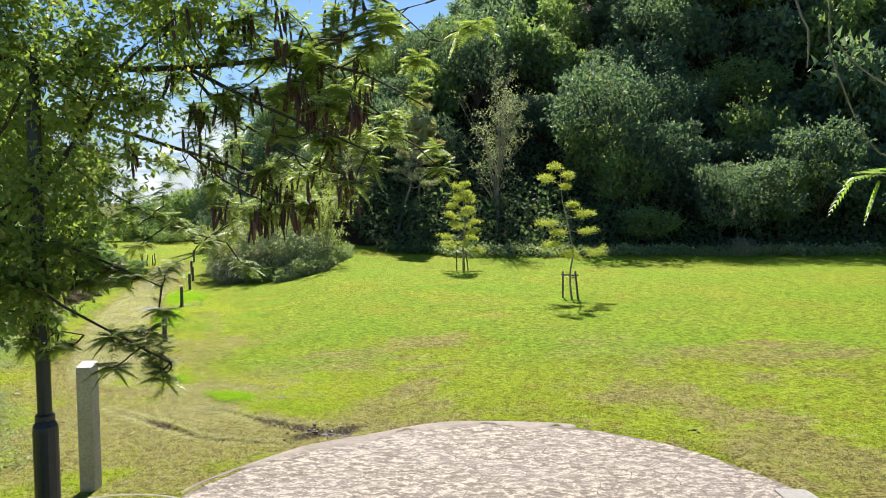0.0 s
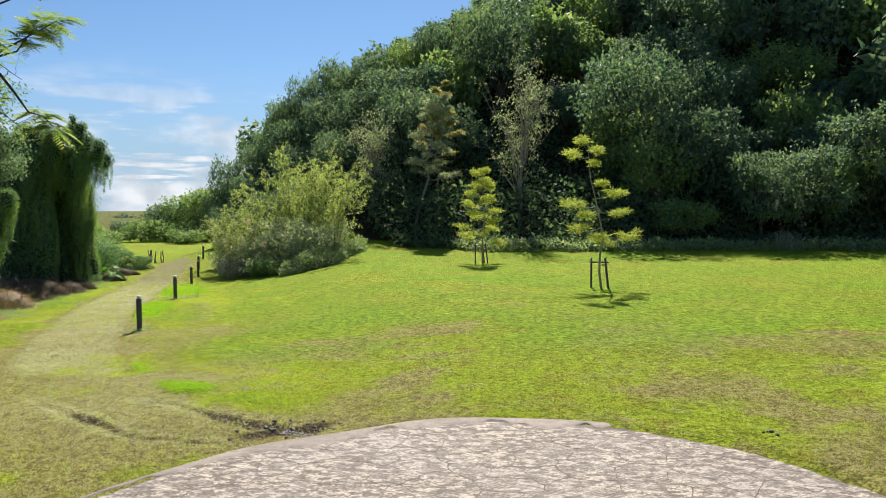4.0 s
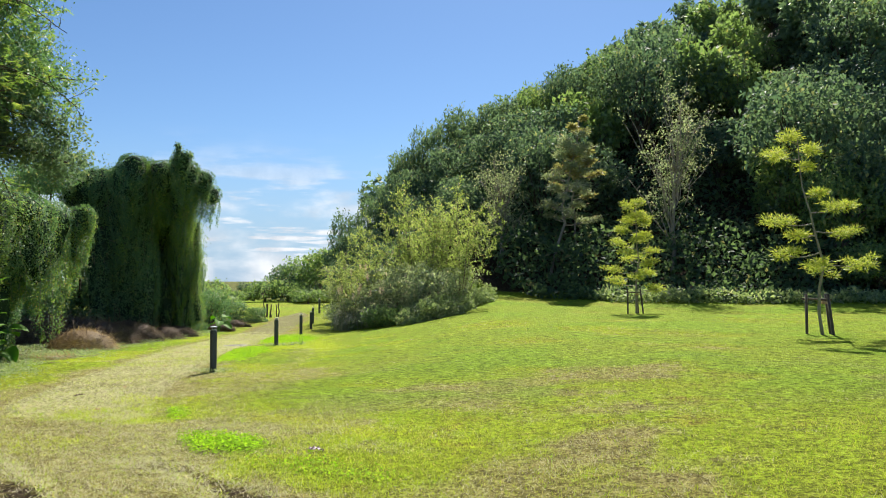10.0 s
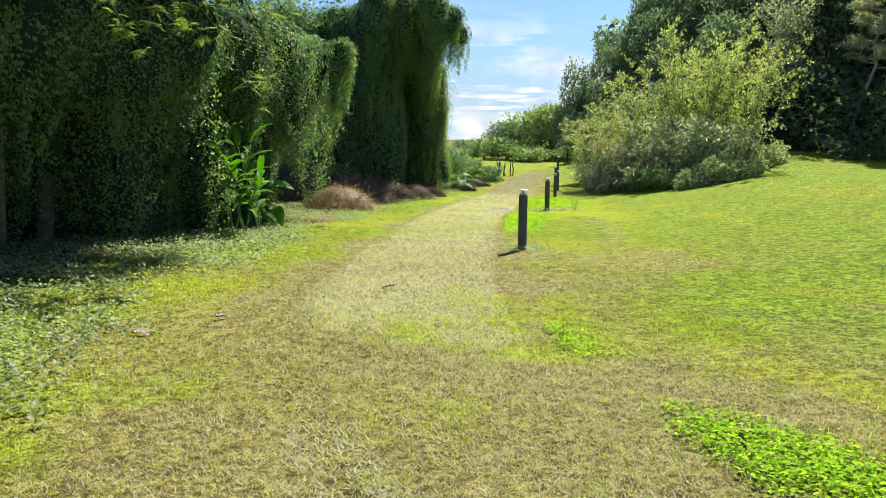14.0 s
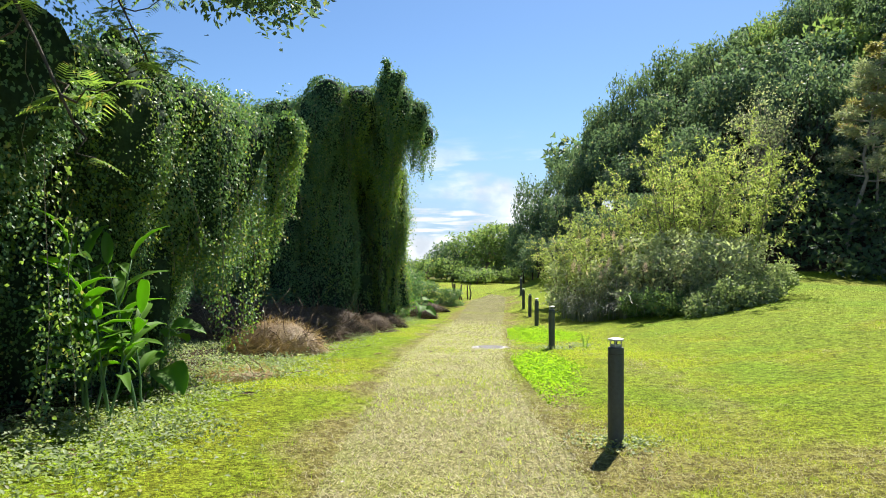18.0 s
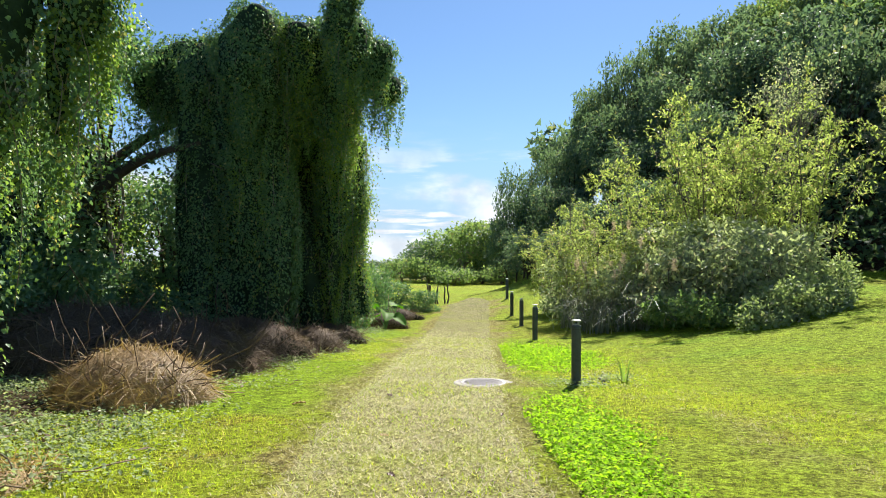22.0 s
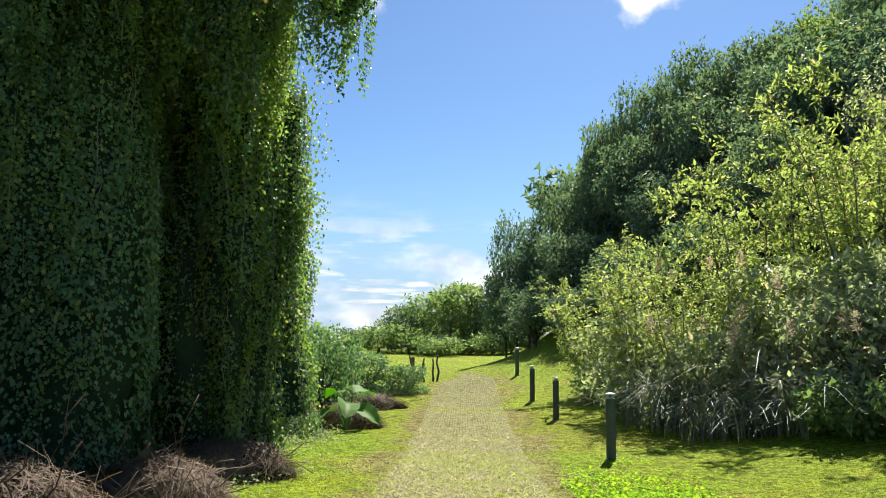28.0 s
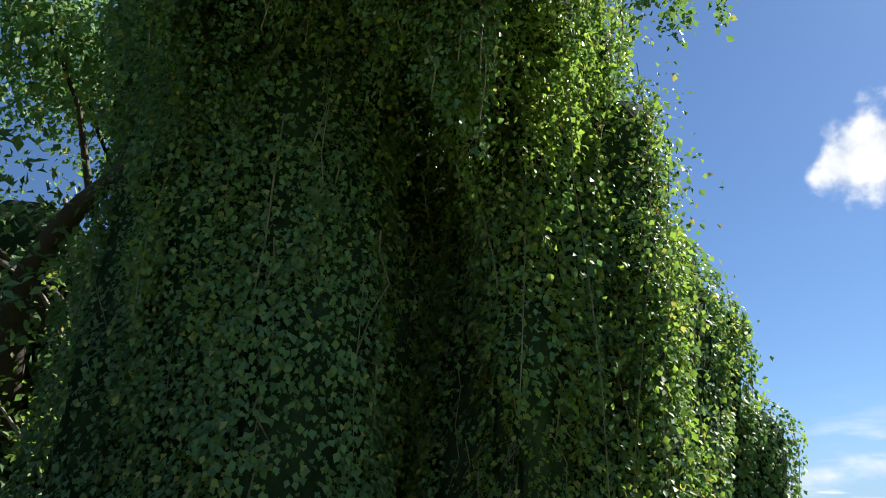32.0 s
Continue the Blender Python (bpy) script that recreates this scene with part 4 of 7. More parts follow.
def undergrowth():
    """Shrubs and herbs that cover the slope and the foot of the hill."""
    r = np.random.default_rng(33)
    n = 90000
    x, y = r.uniform(-14, 40, n), 44.5 + 45 * r.random(n) ** 1.7
    foot = 45.2 + 2.5 * (fbm(x, y * 0, 0.2, 12) - 0.5) + 2.5 * smooth((-x) / 8)
    keep = (y > foot) & (x < 0.75 * y - 5) & (x > -7 - 0.55 * (y - 52))
    x, y, foot = x[keep], y[keep], foot[keep]
    h = (0.35 + 2.4 * smooth((y - foot) / 4)) * (0.4 + fbm(x, y, 0.5, 14))
    z = ground_z(x, y) + h * r.random(len(x)) ** 0.6
    p = np.stack([x, y, z], 1)
    d = unit(r.normal(0, 1, p.shape) + np.array([0, -0.5, -0.1]))
    nr = unit(r.normal(0, 0.6, p.shape) + np.array([0, -0.4, 1]))
    le = r.uniform(0.18, 0.42, len(p))
    tagged(part("undergrowth", leaves(p, d, nr, le, le * 0.6), M_UNDER), "dense shrubs and herbs along the foot of the hill, toned dark for shade", "undergrowth", kind="stuff")
    n = 9000
    x = r.uniform(-2, 26, n)
    y = 43.6 + 1.4 * (fbm(x, x * 0, 0.25, 16) - 0.3) + r.uniform(0, 1.6, n) + 3.0 * smooth((2 - x) / 6)
    z = ground_z(x, y) + r.random(n) * 0.6 * (0.3 + fbm(x, y, 0.9, 18))
    p = np.stack([x, y, z], 1)
    le = r.uniform(0.12, 0.26, n)
    tagged(part("weeds", leaves(p, unit(r.normal(0, 1, p.shape) + np.array([0, -0.5, 0.2])), unit(r.normal(0, 0.5, p.shape) + np.array([0, -0.2, 1])), le, le * 0.6), M_COVER),
           "low pale weeds at the edge of the lawn", "weeds", kind="stuff")


undergrowth()


# ---- vine-covered trees ----
def lobe_skin(lobe, th, u, grow=1.0):
    """The draped surface of one lobe: x, y, half width, half depth, top, foot, tuck, hang; u runs from the foot to the top."""
    cx, cy, rx, ry, top, foot, tuck, hang = lobe
    high = top - foot
    r_ = (rx + ry) / 2
    z = foot + high * u
    cap = min(1.15 * r_, 0.5 * high)
    k = np.sqrt(np.clip(1 - np.clip(1 - (top - z) / cap, 0, 1) ** 2, 0, 1))
    k = k * (1 - tuck * np.clip(1 - u, 0, 1) ** 1.3)
    if hang:
        k = k * (1 - 0.75 * np.clip(1 - u / 0.4, 0, 1) ** 1.6)
    seed = abs(cx * 3.7 + cy)
    a, b = np.cos(th) * r_ * 1.3, np.sin(th) * r_ * 1.3
    fold = vnoise(a * 1.2 + z * 0.35, b * 1.2 - z * 0.30, 1.0, seed % 7) - 0.5
    fine = vnoise(a * 2.6 + z * 1.1, b * 2.6 - z * 0.9, 1.0, seed % 5 + 2) - 0.5
    d = (0.80 * fold + 0.42 * fine) * min(1.0, 0.30 + 0.5 * r_)
    wide = np.maximum(k * grow + d * np.minimum(1, k * 1.5) / max(r_, 0.35), 0.02)
    z = z + 0.35 * r_ * (vnoise(a * 1.6, b * 1.6, 1.0, seed % 9) - 0.5) * u ** 3
    return np.stack([cx + rx * wide * np.cos(th), cy + ry * wide * np.sin(th), z], -1)


def inside_lobe(p, lobe, margin):
    """Which points lie well inside a lobe."""
    cx, cy, rx, ry, top, foot, tuck, hang = lobe
    u = np.clip((p[:, 2] - foot) / (top - foot), 0, 1)
    r_ = (rx + ry) / 2
    cap = min(1.15 * r_, 0.5 * (top - foot))
    k = np.sqrt(np.clip(1 - np.clip(1 - (top - p[:, 2]) / cap, 0, 1) ** 2, 0, 1)) * (1 - tuck * (1 - u) ** 1.3)
    if hang:
        k = k * (1 - 0.75 * np.clip(1 - u / 0.4, 0, 1) ** 1.6)
    return (np.hypot((p[:, 0] - cx) / rx, (p[:, 1] - cy) / ry) < k * margin) & (p[:, 2] < top) & (p[:, 2] > foot)


# young: share of tresses in brighter leaf colour, raised to paint sunlit fringes
def draped_tree(lobes, seed, label, leaf=0.08, cover_=300, tress=2.6, stems=30, mat=None, young=0.16, fringe=1.0, lumps=1.0, cords=(), bulge=0.0):
    """A tree smothered by vines: dense lobes with a skin of shingled leaves, tresses that hang down it and loose fringes."""
    r = np.random.default_rng(seed)
    lobes = [tuple(lb) + (0.0,) * (8 - len(lb)) for lb in lobes]
    # uneven heads and bulging drapes on each lobe
    for lb in list(lobes):
        cx, cy, rx, ry, top, foot = lb[:6]
        r_ = (rx + ry) / 2
        for j in range(int(lumps * (2 + 2.2 * r_))):
            t0, s_ = r.uniform(0, 2 * np.pi), r_ * r.uniform(0.22, 0.48) + 0.06
            lobes.append((cx + rx * 0.62 * math.cos(t0), cy + ry * 0.62 * math.sin(t0), s_, s_, top + r.uniform(-0.35, 0.10) * r_, top - r_ * r.uniform(0.9, 1.8), 0.0, 1))
        for j in range(int(lumps * (top - foot) * r_ * 1.1)):
            t0, s_, z0 = r.uniform(-2.3, 1.5), r_ * r.uniform(0.20, 0.42) + 0.05, r.uniform(foot + 0.45 * (top - foot), top - 0.4 * r_)
            k_ = 0.80 - lb[6] * (top - z0) / (top - foot)
            lobes.append((cx + rx * k_ * math.cos(t0), cy + ry * k_ * math.sin(t0), s_, s_ * r.uniform(0.8, 1.3), z0, max(z0 - r.uniform(0.7, 2.6), foot), 0.1, 1))
    base = np.array([lobes[0][0], lobes[0][1], float(ground_z(lobes[0][0], lobes[0][1]))])
    e = thing("vine_covered_tree", tuple(base), label, "tree", "vine-covered trees beside the path")
    cores, dark, lit_lot, wood = [], [], [], []

    def add(lot, p, d, n, size):
        lot.append((p, d, n, size))
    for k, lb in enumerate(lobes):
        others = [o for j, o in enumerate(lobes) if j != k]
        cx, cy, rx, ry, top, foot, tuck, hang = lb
        # closed shell added inside each lobe to block light through the leaves
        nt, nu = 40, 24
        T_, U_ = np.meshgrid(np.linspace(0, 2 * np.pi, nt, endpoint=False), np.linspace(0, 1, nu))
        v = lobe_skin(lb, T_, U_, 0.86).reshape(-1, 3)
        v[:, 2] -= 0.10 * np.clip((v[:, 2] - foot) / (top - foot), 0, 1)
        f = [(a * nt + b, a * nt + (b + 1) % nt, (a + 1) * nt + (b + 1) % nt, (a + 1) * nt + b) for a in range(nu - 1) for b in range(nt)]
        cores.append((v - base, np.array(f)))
        area = 2 * math.pi * (rx + ry) / 2 * (top - foot)
        m_ = int(area * cover_)
        th, u = r.uniform(0, 2 * np.pi, m_), r.random(m_)
        away = np.clip(-np.cos(th) * 0.8 + np.sin(th) * 0.2, 0, 1)
        ok = r.random(m_) > 0.75 * away * (u < 0.85)
        th, u = th[ok], u[ok]
        p = lobe_skin(lb, th, u, r.normal(1.0, 0.035, len(u)))
        free = np.ones(len(p), bool)
        for o in others:
            free &= ~inside_lobe(p, o, 0.86)
        p, th, u = p[free], th[free], u[free]
        # leaves gather in clumps; between them the core's dark colour stands for shaded hollows
        q1, q2 = p[:, 0] * 2.7 + p[:, 2] * 1.9, p[:, 1] * 2.7 - p[:, 2] * 1.6
        clump, above = vnoise(q1, q2, 1.0, 3), vnoise(q1 + 0.28, q2 - 0.24, 1.0, 3)
        swell = vnoise((p[:, 0] - p[:, 1]) * 1.25, p[:, 2] * 0.85 + p[:, 0] * 0.3, 1.0, seed % 7)
        sparse = bulge * smooth((0.50 - swell) / 0.2)
        full = r.random(len(p)) < (0.46 + 0.54 * smooth((clump - 0.32) / 0.26)) * (1 - sparse)
        p, th, u, clump, above, swell = p[full], th[full], u[full], clump[full], above[full], swell[full]
        o_ = np.stack([np.cos(th), np.sin(th), np.zeros(len(th))], -1)
        p = p + o_ * (0.16 * (clump - 0.35) + 0.55 * bulge * (swell - 0.42))[:, None]
        o_[:, 2] = 0.1 + 1.3 * np.clip((u - 0.8) / 0.2, 0, 1) + np.clip(4 * (clump - above), -0.4, 1.2)
        n = unit(o_ + r.normal(0, 0.45, p.shape) + np.array([0, 0, 0.2]))
        d = unit(np.array([0, 0, -1.0]) + o_ * 0.35 + r.normal(0, 0.42, p.shape))
        add(dark, p, d, n, leaf * r.uniform(0.7, 1.45, len(p)))
        # tresses over the skin, and fringes that hang free from the rims
        for j in range(int(area * tress) + (int(26 * fringe * (rx + ry)) if hang else 0)):
            t0 = r.uniform(-2.4, 1.9)
            rim = hang and r.random() < 0.5
            u0 = r.uniform(0.0, 0.3) if rim else r.uniform(0.12, 0.98) ** 0.8
            a = lobe_skin(lb, np.array(t0), np.array(u0), 1.0)
            if any(inside_lobe(a[None], o, 0.9)[0] for o in others):
                continue
            ln = r.uniform(0.3, 1.0) * fringe if rim else r.uniform(0.35, 1.5)
            ln = min(ln, a[2] - float(base[2]) - 0.05)
            if ln < 0.15:
                continue
            q = max(6, int(ln * 4.2 / leaf))
            w = r.random(q)
            z = a[2] - ln * w
            if rim:
                path = np.column_stack([np.full(q, a[0]), np.full(q, a[1]), z])
            else:
                uu = np.clip((z - foot) / (top - foot), 0, 1)
                path = lobe_skin(lb, np.full(q, t0), uu, 1.0)
                path[:, 2] = z
            o_ = np.array([math.cos(t0), math.sin(t0), 0])
            side = np.array([-o_[1], o_[0], 0])
            fat = r.uniform(0.035, 0.10)
            p = path + o_ * (r.uniform(0.03, 0.14) * np.sin(np.pi * np.clip(w + 0.15, 0, 1)))[:, None] + side * (r.normal(0, fat, q) * (1.1 - 0.7 * w) + 0.05 * np.sin(w * 5 + t0 * 9))[:, None] + r.normal(0, 0.025, (q, 3))
            n = unit(o_ + r.normal(0, 0.5, (q, 3)) + np.array([0, 0, 0.35]))
            d = unit(np.array([0, 0, -0.9]) + o_ * 0.4 + r.normal(0, 0.5, (q, 3)))
            add(lit_lot if r.random() < young else dark, p, d, n, leaf * r.uniform(0.55, 1.15, q))
            if r.random() < 0.10:
                s_ = np.linspace(0, 1, 7)[:, None]
                wood.append(tube(a + o_ * 0.06 + np.array([0, 0, -1]) * ln * s_ + r.normal(0, 0.03, (7, 3)) - base, 0.004, 4))
        for j in range(stems // max(1, len(lobes))):
            t0 = r.uniform(-2.2, 1.6)
            a, b = lobe_skin(lb, np.array(t0), np.array(r.uniform(0.45, 0.95)), 1.06), lobe_skin(lb, np.array(t0 + r.normal(0, 0.12)), np.array(r.uniform(0.05, 0.4)), 1.06)
            wood.append(tube(bend(a, b, 0, 0.09, 9, r) - base, np.linspace(0.008, 0.004, 9), 4))
    # cords of leaves that hang clear of the mass, lit through; about half are coloured brighter as sunlit
    for x, y, top, foot, wide in cords:
        q = int((top - foot) * 9.0 / leaf)
        w = r.random(q)
        knot = vnoise(w * (top - foot) * 2.6, w * 0 + x * 7 + y, 1.0, seed % 11)
        keep = r.random(q) < 0.25 + smooth((knot - 0.25) / 0.3)
        w, knot = w[keep], knot[keep]
        spread = wide * (0.35 + 0.9 * knot) * (1.05 - 0.55 * w)
        ph = x * 5 + y * 3
        p = np.column_stack([x + 0.10 * np.sin(w * 5 + ph) + r.normal(0, 1, len(w)) * spread, y + 0.12 * np.sin(w * 4 + ph * 2) + r.normal(0, 1, len(w)) * spread, top - (top - foot) * w])
        n = unit(r.normal(0, 0.6, p.shape) + np.array([0.5, -0.1, 0.6]))
        d = unit(r.normal(0, 0.5, p.shape) + np.array([0.2, -0.1, -0.8]))
        pick = r.random(len(p)) < 0.55
        for lot, sel in ((lit_lot, pick), (dark, ~pick)):
            add(lot, p[sel], d[sel], n[sel], leaf * r.uniform(0.7, 1.3, int(sel.sum())))
        s_ = np.linspace(0, 1, 9)
        line = np.column_stack([x + 0.10 * np.sin(s_ * 5 + ph), y + 0.12 * np.sin(s_ * 4 + ph * 2), top - (top - foot) * s_])
        wood.append(tube(line - base, 0.005, 4))
    part("inner_mass", join(cores), M_CORE, e, "opaque inner core, coloured dark for shade", soft=True)
    for name, lot, mt, lbl in (("vine_leaves", dark, mat or M_VINE, ""), ("sunlit_leaves", lit_lot, M_VINE_B, "brighter vine leaves, coloured as if sunlit")):
        if lot:
            p, d, n = (np.vstack([x_[j] for x_ in lot]) for j in range(3))
            le = np.concatenate([x_[3] for x_ in lot])
            part(name, leaves(p - base, d, n, le, le * 0.78), mt, e, lbl)
    if wood:
        tagged(part("hanging_stem_mass", join(wood), M_PALEBARK, e, "thin brown hanging stems"), kind="stuff")
    return e


# the wall of smothered trees beside the bend: bumpy crowns that overhang a dark hollow
draped_tree(((-15.3, 12.6, 2.3, 2.2, 2.2, -3.0, 0.35), (-13.9, 13.4, 0.9, 0.9, 1.5, -1.2, 0.2, 1)), 301, "broad tree smothered in dark green hanging vines", 0.07, 230, bulge=0.8)
draped_tree(((-15.3, 16.2, 2.3, 2.0, 2.0, -3.0, 0.50), (-13.4, 15.4, 0.9, 0.9, 1.4, -0.9, 0.2, 1), (-13.3, 17.2, 0.85, 0.9, 1.1, -0.8, 0.2, 1), (-14.0, 16.3, 0.6, 0.6, 0.2, -3.0, 0.0)), 302, "broad tree smothered in dark green hanging vines", 0.058, 330, 1.4, bulge=0.8)
draped_tree(((-15.5, 19.4, 2.2, 1.9, 1.5, -3.0, 0.55), (-13.8, 18.8, 0.8, 0.9, 1.1, -0.7, 0.2, 1), (-13.5, 20.2, 0.8, 0.8, 1.25, -0.5, 0.2, 1), (-14.2, 19.6, 0.7, 0.7, 0.2, -3.0, 0.0)), 303, "tree smothered in vines with bulging drapes", 0.045, 520, 1.6,
            cords=((-12.75, 20.2, -0.2, -2.5, 0.16), (-12.7, 20.5, -0.8, -2.5, 0.13)), bulge=0.8)
draped_tree(((-15.5, 22.2, 1.9, 1.6, 1.35, -3.0, 0.55), (-13.9, 21.8, 0.75, 0.8, 1.3, -0.6, 0.2, 1), (-14.1, 23.3, 0.7, 0.8, 1.25, -1.0, 0.2, 1), (-15.0, 23.2, 0.32, 0.32, 1.95, 0.6, 0.0, 1), (-14.5, 22.7, 0.6, 0.7, 0.3, -3.0, 0.1)), 304, "vine-clad tree with a rounded head and sunlit drapes", 0.040, 680, tress=2.4, young=0.3,
            cords=((-13.3, 22.8, 0.8, -1.0, 0.11), (-13.35, 23.3, 0.9, -1.9, 0.13), (-13.45, 23.9, 0.9, -2.3, 0.12), (-13.3, 22.2, 0.5, -0.8, 0.09), (-13.6, 24.3, 0.7, -2.2, 0.12), (-13.9, 24.0, -0.6, -2.6, 0.14)), bulge=0.8)
draped_tree(((-15.4, 25.2, 1.0, 0.9, 1.15, -0.7, 0.1, 1), (-14.4, 24.7, 0.5, 0.55, 1.1, -0.6, 0.2, 1), (-16.8, 25.0, 1.3, 1.2, 1.0, -3.0, 0.4)), 305, "vine-draped treetop at the wall's end hanging free", 0.040, 680, tress=2.4, young=0.3,
            cords=((-13.8, 24.7, 0.8, -1.7, 0.11), (-14.2, 25.4, 0.6, -1.4, 0.12), (-14.6, 25.9, 0.4, -1.2, 0.10)), bulge=0.8)
draped_tree(((-13.72, 25.25, 0.20, 0.22, 1.08, 0.3, 0.0, 1), (-13.8, 25.1, 0.12, 0.14, 0.5, -0.4, 0.1, 1)), 306, "thin sunlit vine drape hanging from the wall's end", 0.042, 620, 12, 4, young=0.5,
            cords=((-13.66, 25.2, 1.0, -0.9, 0.10), (-13.75, 25.4, 0.7, -0.5, 0.09), (-13.5, 25.15, -0.1, -0.55, 0.08), (-13.9, 25.3, 0.4, -1.1, 0.08)))
# the tall group farther on: two columns under one crown, a leaning head, and a lower tree behind
draped_tree(((-19.0, 35.0, 0.82, 0.85, 3.7, -3.1, 0.05), (-19.9, 34.6, 1.15, 0.9, 3.55, 1.7, 0.0, 1), (-18.35, 34.3, 0.75, 0.75, 3.95, 1.9, 0.0, 1), (-18.0, 35.6, 0.8, 0.7, 3.6, 2.0, 0.0, 1), (-20.9, 34.8, 0.8, 0.8, 3.1, 1.9, 0.0, 1), (-18.5, 35.1, 0.5, 0.45, 3.0, -3.1, 0.0), (-19.6, 34.5, 0.45, 0.45, 2.8, -3.1, 0.0)), 311,
            "tall vine column with a broad overhanging crown", leaf=0.050, cover_=760, tress=5.5, stems=220, fringe=1.3, cords=((-18.1, 34.6, 2.2, 0.2, 0.10), (-18.5, 34.2, 2.0, -0.5, 0.10), (-19.7, 34.0, 2.0, 0.3, 0.10), (-20.5, 34.1, 2.0, 0.8, 0.10), (-21.2, 34.2, 2.0, 0.9, 0.12)), bulge=0.6)
draped_tree(((-18.0, 37.0, 0.66, 0.75, 3.2, -3.1, 0.10), (-19.5, 36.4, 0.7, 0.7, 3.2, -3.1, 0.0), (-17.6, 36.6, 0.36, 0.42, 2.9, -3.1, 0.15), (-17.45, 37.3, 0.3, 0.34, 1.8, -2.6, 0.1), (-17.4, 35.0, 0.5, 0.55, 3.9, 2.2, 0.0, 1), (-17.1, 36.0, 0.5, 0.6, 3.2, 1.4, 0.0, 1)), 312,
            "vine column with a sunlit fringe of hanging leaves", leaf=0.050, cover_=700, tress=8.0, young=0.58, stems=90, fringe=1.4, cords=((-17.25, 36.2, 2.5, -1.0, 0.13), (-17.15, 36.6, 2.3, -2.6, 0.14), (-17.05, 37.0, 1.8, -2.8, 0.13), (-17.1, 37.4, 1.2, -2.9, 0.13), (-17.35, 35.9, 1.8, -0.2, 0.11), (-17.0, 36.8, 2.9, 0.4, 0.11), (-16.95, 37.2, 0.3, -2.7, 0.13), (-17.2, 37.8, 0.4, -2.8, 0.12), (-16.75, 36.3, 2.9, 1.2, 0.09)), bulge=0.6)
draped_tree(((-16.25, 34.2, 0.15, 0.16, 4.45, 3.7, 0.0, 1), (-16.3, 34.45, 0.26, 0.28, 4.15, 3.0, 0.0, 1), (-16.4, 34.9, 0.40, 0.42, 3.9, 2.5, 0.0, 1), (-16.2, 35.7, 0.38, 0.42, 3.6, 2.5, 0.0, 1), (-16.3, 36.6, 0.28, 0.32, 3.1, 2.3, 0.0, 1), (-16.9, 35.4, 0.4, 0.5, 3.5, 1.5, 0.0, 1)), 313,
            "leaning vine-clad treetop drooping over the verge", leaf=0.056, cover_=520, tress=6.0, young=0.2, stems=20, fringe=1.1, lumps=0.8)
draped_tree(((-20.6, 38.8, 1.5, 1.2, 3.0, -3.1, 0.1), (-19.2, 38.7, 0.55, 0.6, 3.1, -3.1, 0.1), (-19.55, 39.7, 0.6, 0.6, 2.1, -3.1, 0.0), (-19.65, 40.6, 0.55, 0.55, 1.2, -3.1, 0.0), (-19.85, 41.2, 0.55, 0.5, 0.2, -3.1, 0.0)), 314,
            "lower vine-covered tree stepping down beyond the columns", leaf=0.065, cover_=420, tress=4.0, young=0.25, cords=((-19.0, 40.3, 1.2, -1.5, 0.12), (-18.9, 39.4, 2.2, -0.6, 0.12), (-19.2, 41.0, 0.6, -2.0, 0.12)))
# dark trees under vines that close the hollow behind the heaps
draped_tree(((-24.6, 33.6, 2.2, 2.2, 2.0, -3.2, 0.1), (-23.4, 32.4, 0.9, 0.9, 0.6, -3.2, 0.1)), 316, "broad dark tree under vines in the shade behind", 0.11, 80, 0.6, 0)
draped_tree(((-22.9, 28.6, 2.0, 2.0, 1.4, -3.2, 0.2), (-21.0, 28.2, 0.9, 0.9, 0.2, -3.2, 0.1), (-21.2, 30.6, 0.8, 0.8, -0.6, -3.2, 0.1)), 317, "dark tree under vines in the shade behind", 0.10, 100, 0.8, 0)
# rounded shrubs under vines on the way to the far lawn
vine_shrub = tree_kind(670, 1.3, 2.1, 7000, 0.095, M_VINE, M_DARKBARK, 22, 0.3, 0.05, 0.7, (0.12, 0.85))
for k_, (vx, vy, vr, tall_) in enumerate(((-20.9, 45.4, 0.95, 1.15), (-22.4, 47.0, 1.05, 1.1), (-18.75, 40.6, 0.35, 0.9), (-24.6, 48.5, 1.4, 0.95), (-21.6, 49.6, 0.8, 0.95), (-20.4, 50.2, 0.55, 1.0), (-23.5, 43.5, 1.2, 1.0), (-22.2, 44.2, 1.0, 1.1))):
    plant_tree(vine_shrub, (vx, vy, float(ground_z(vx, vy)) - 0.2), "rounded dark green shrub overgrown by vines", "vine-covered shrubs beside the path", k_ * 77, vr, tall_, "shrub", "vine_covered_shrub")


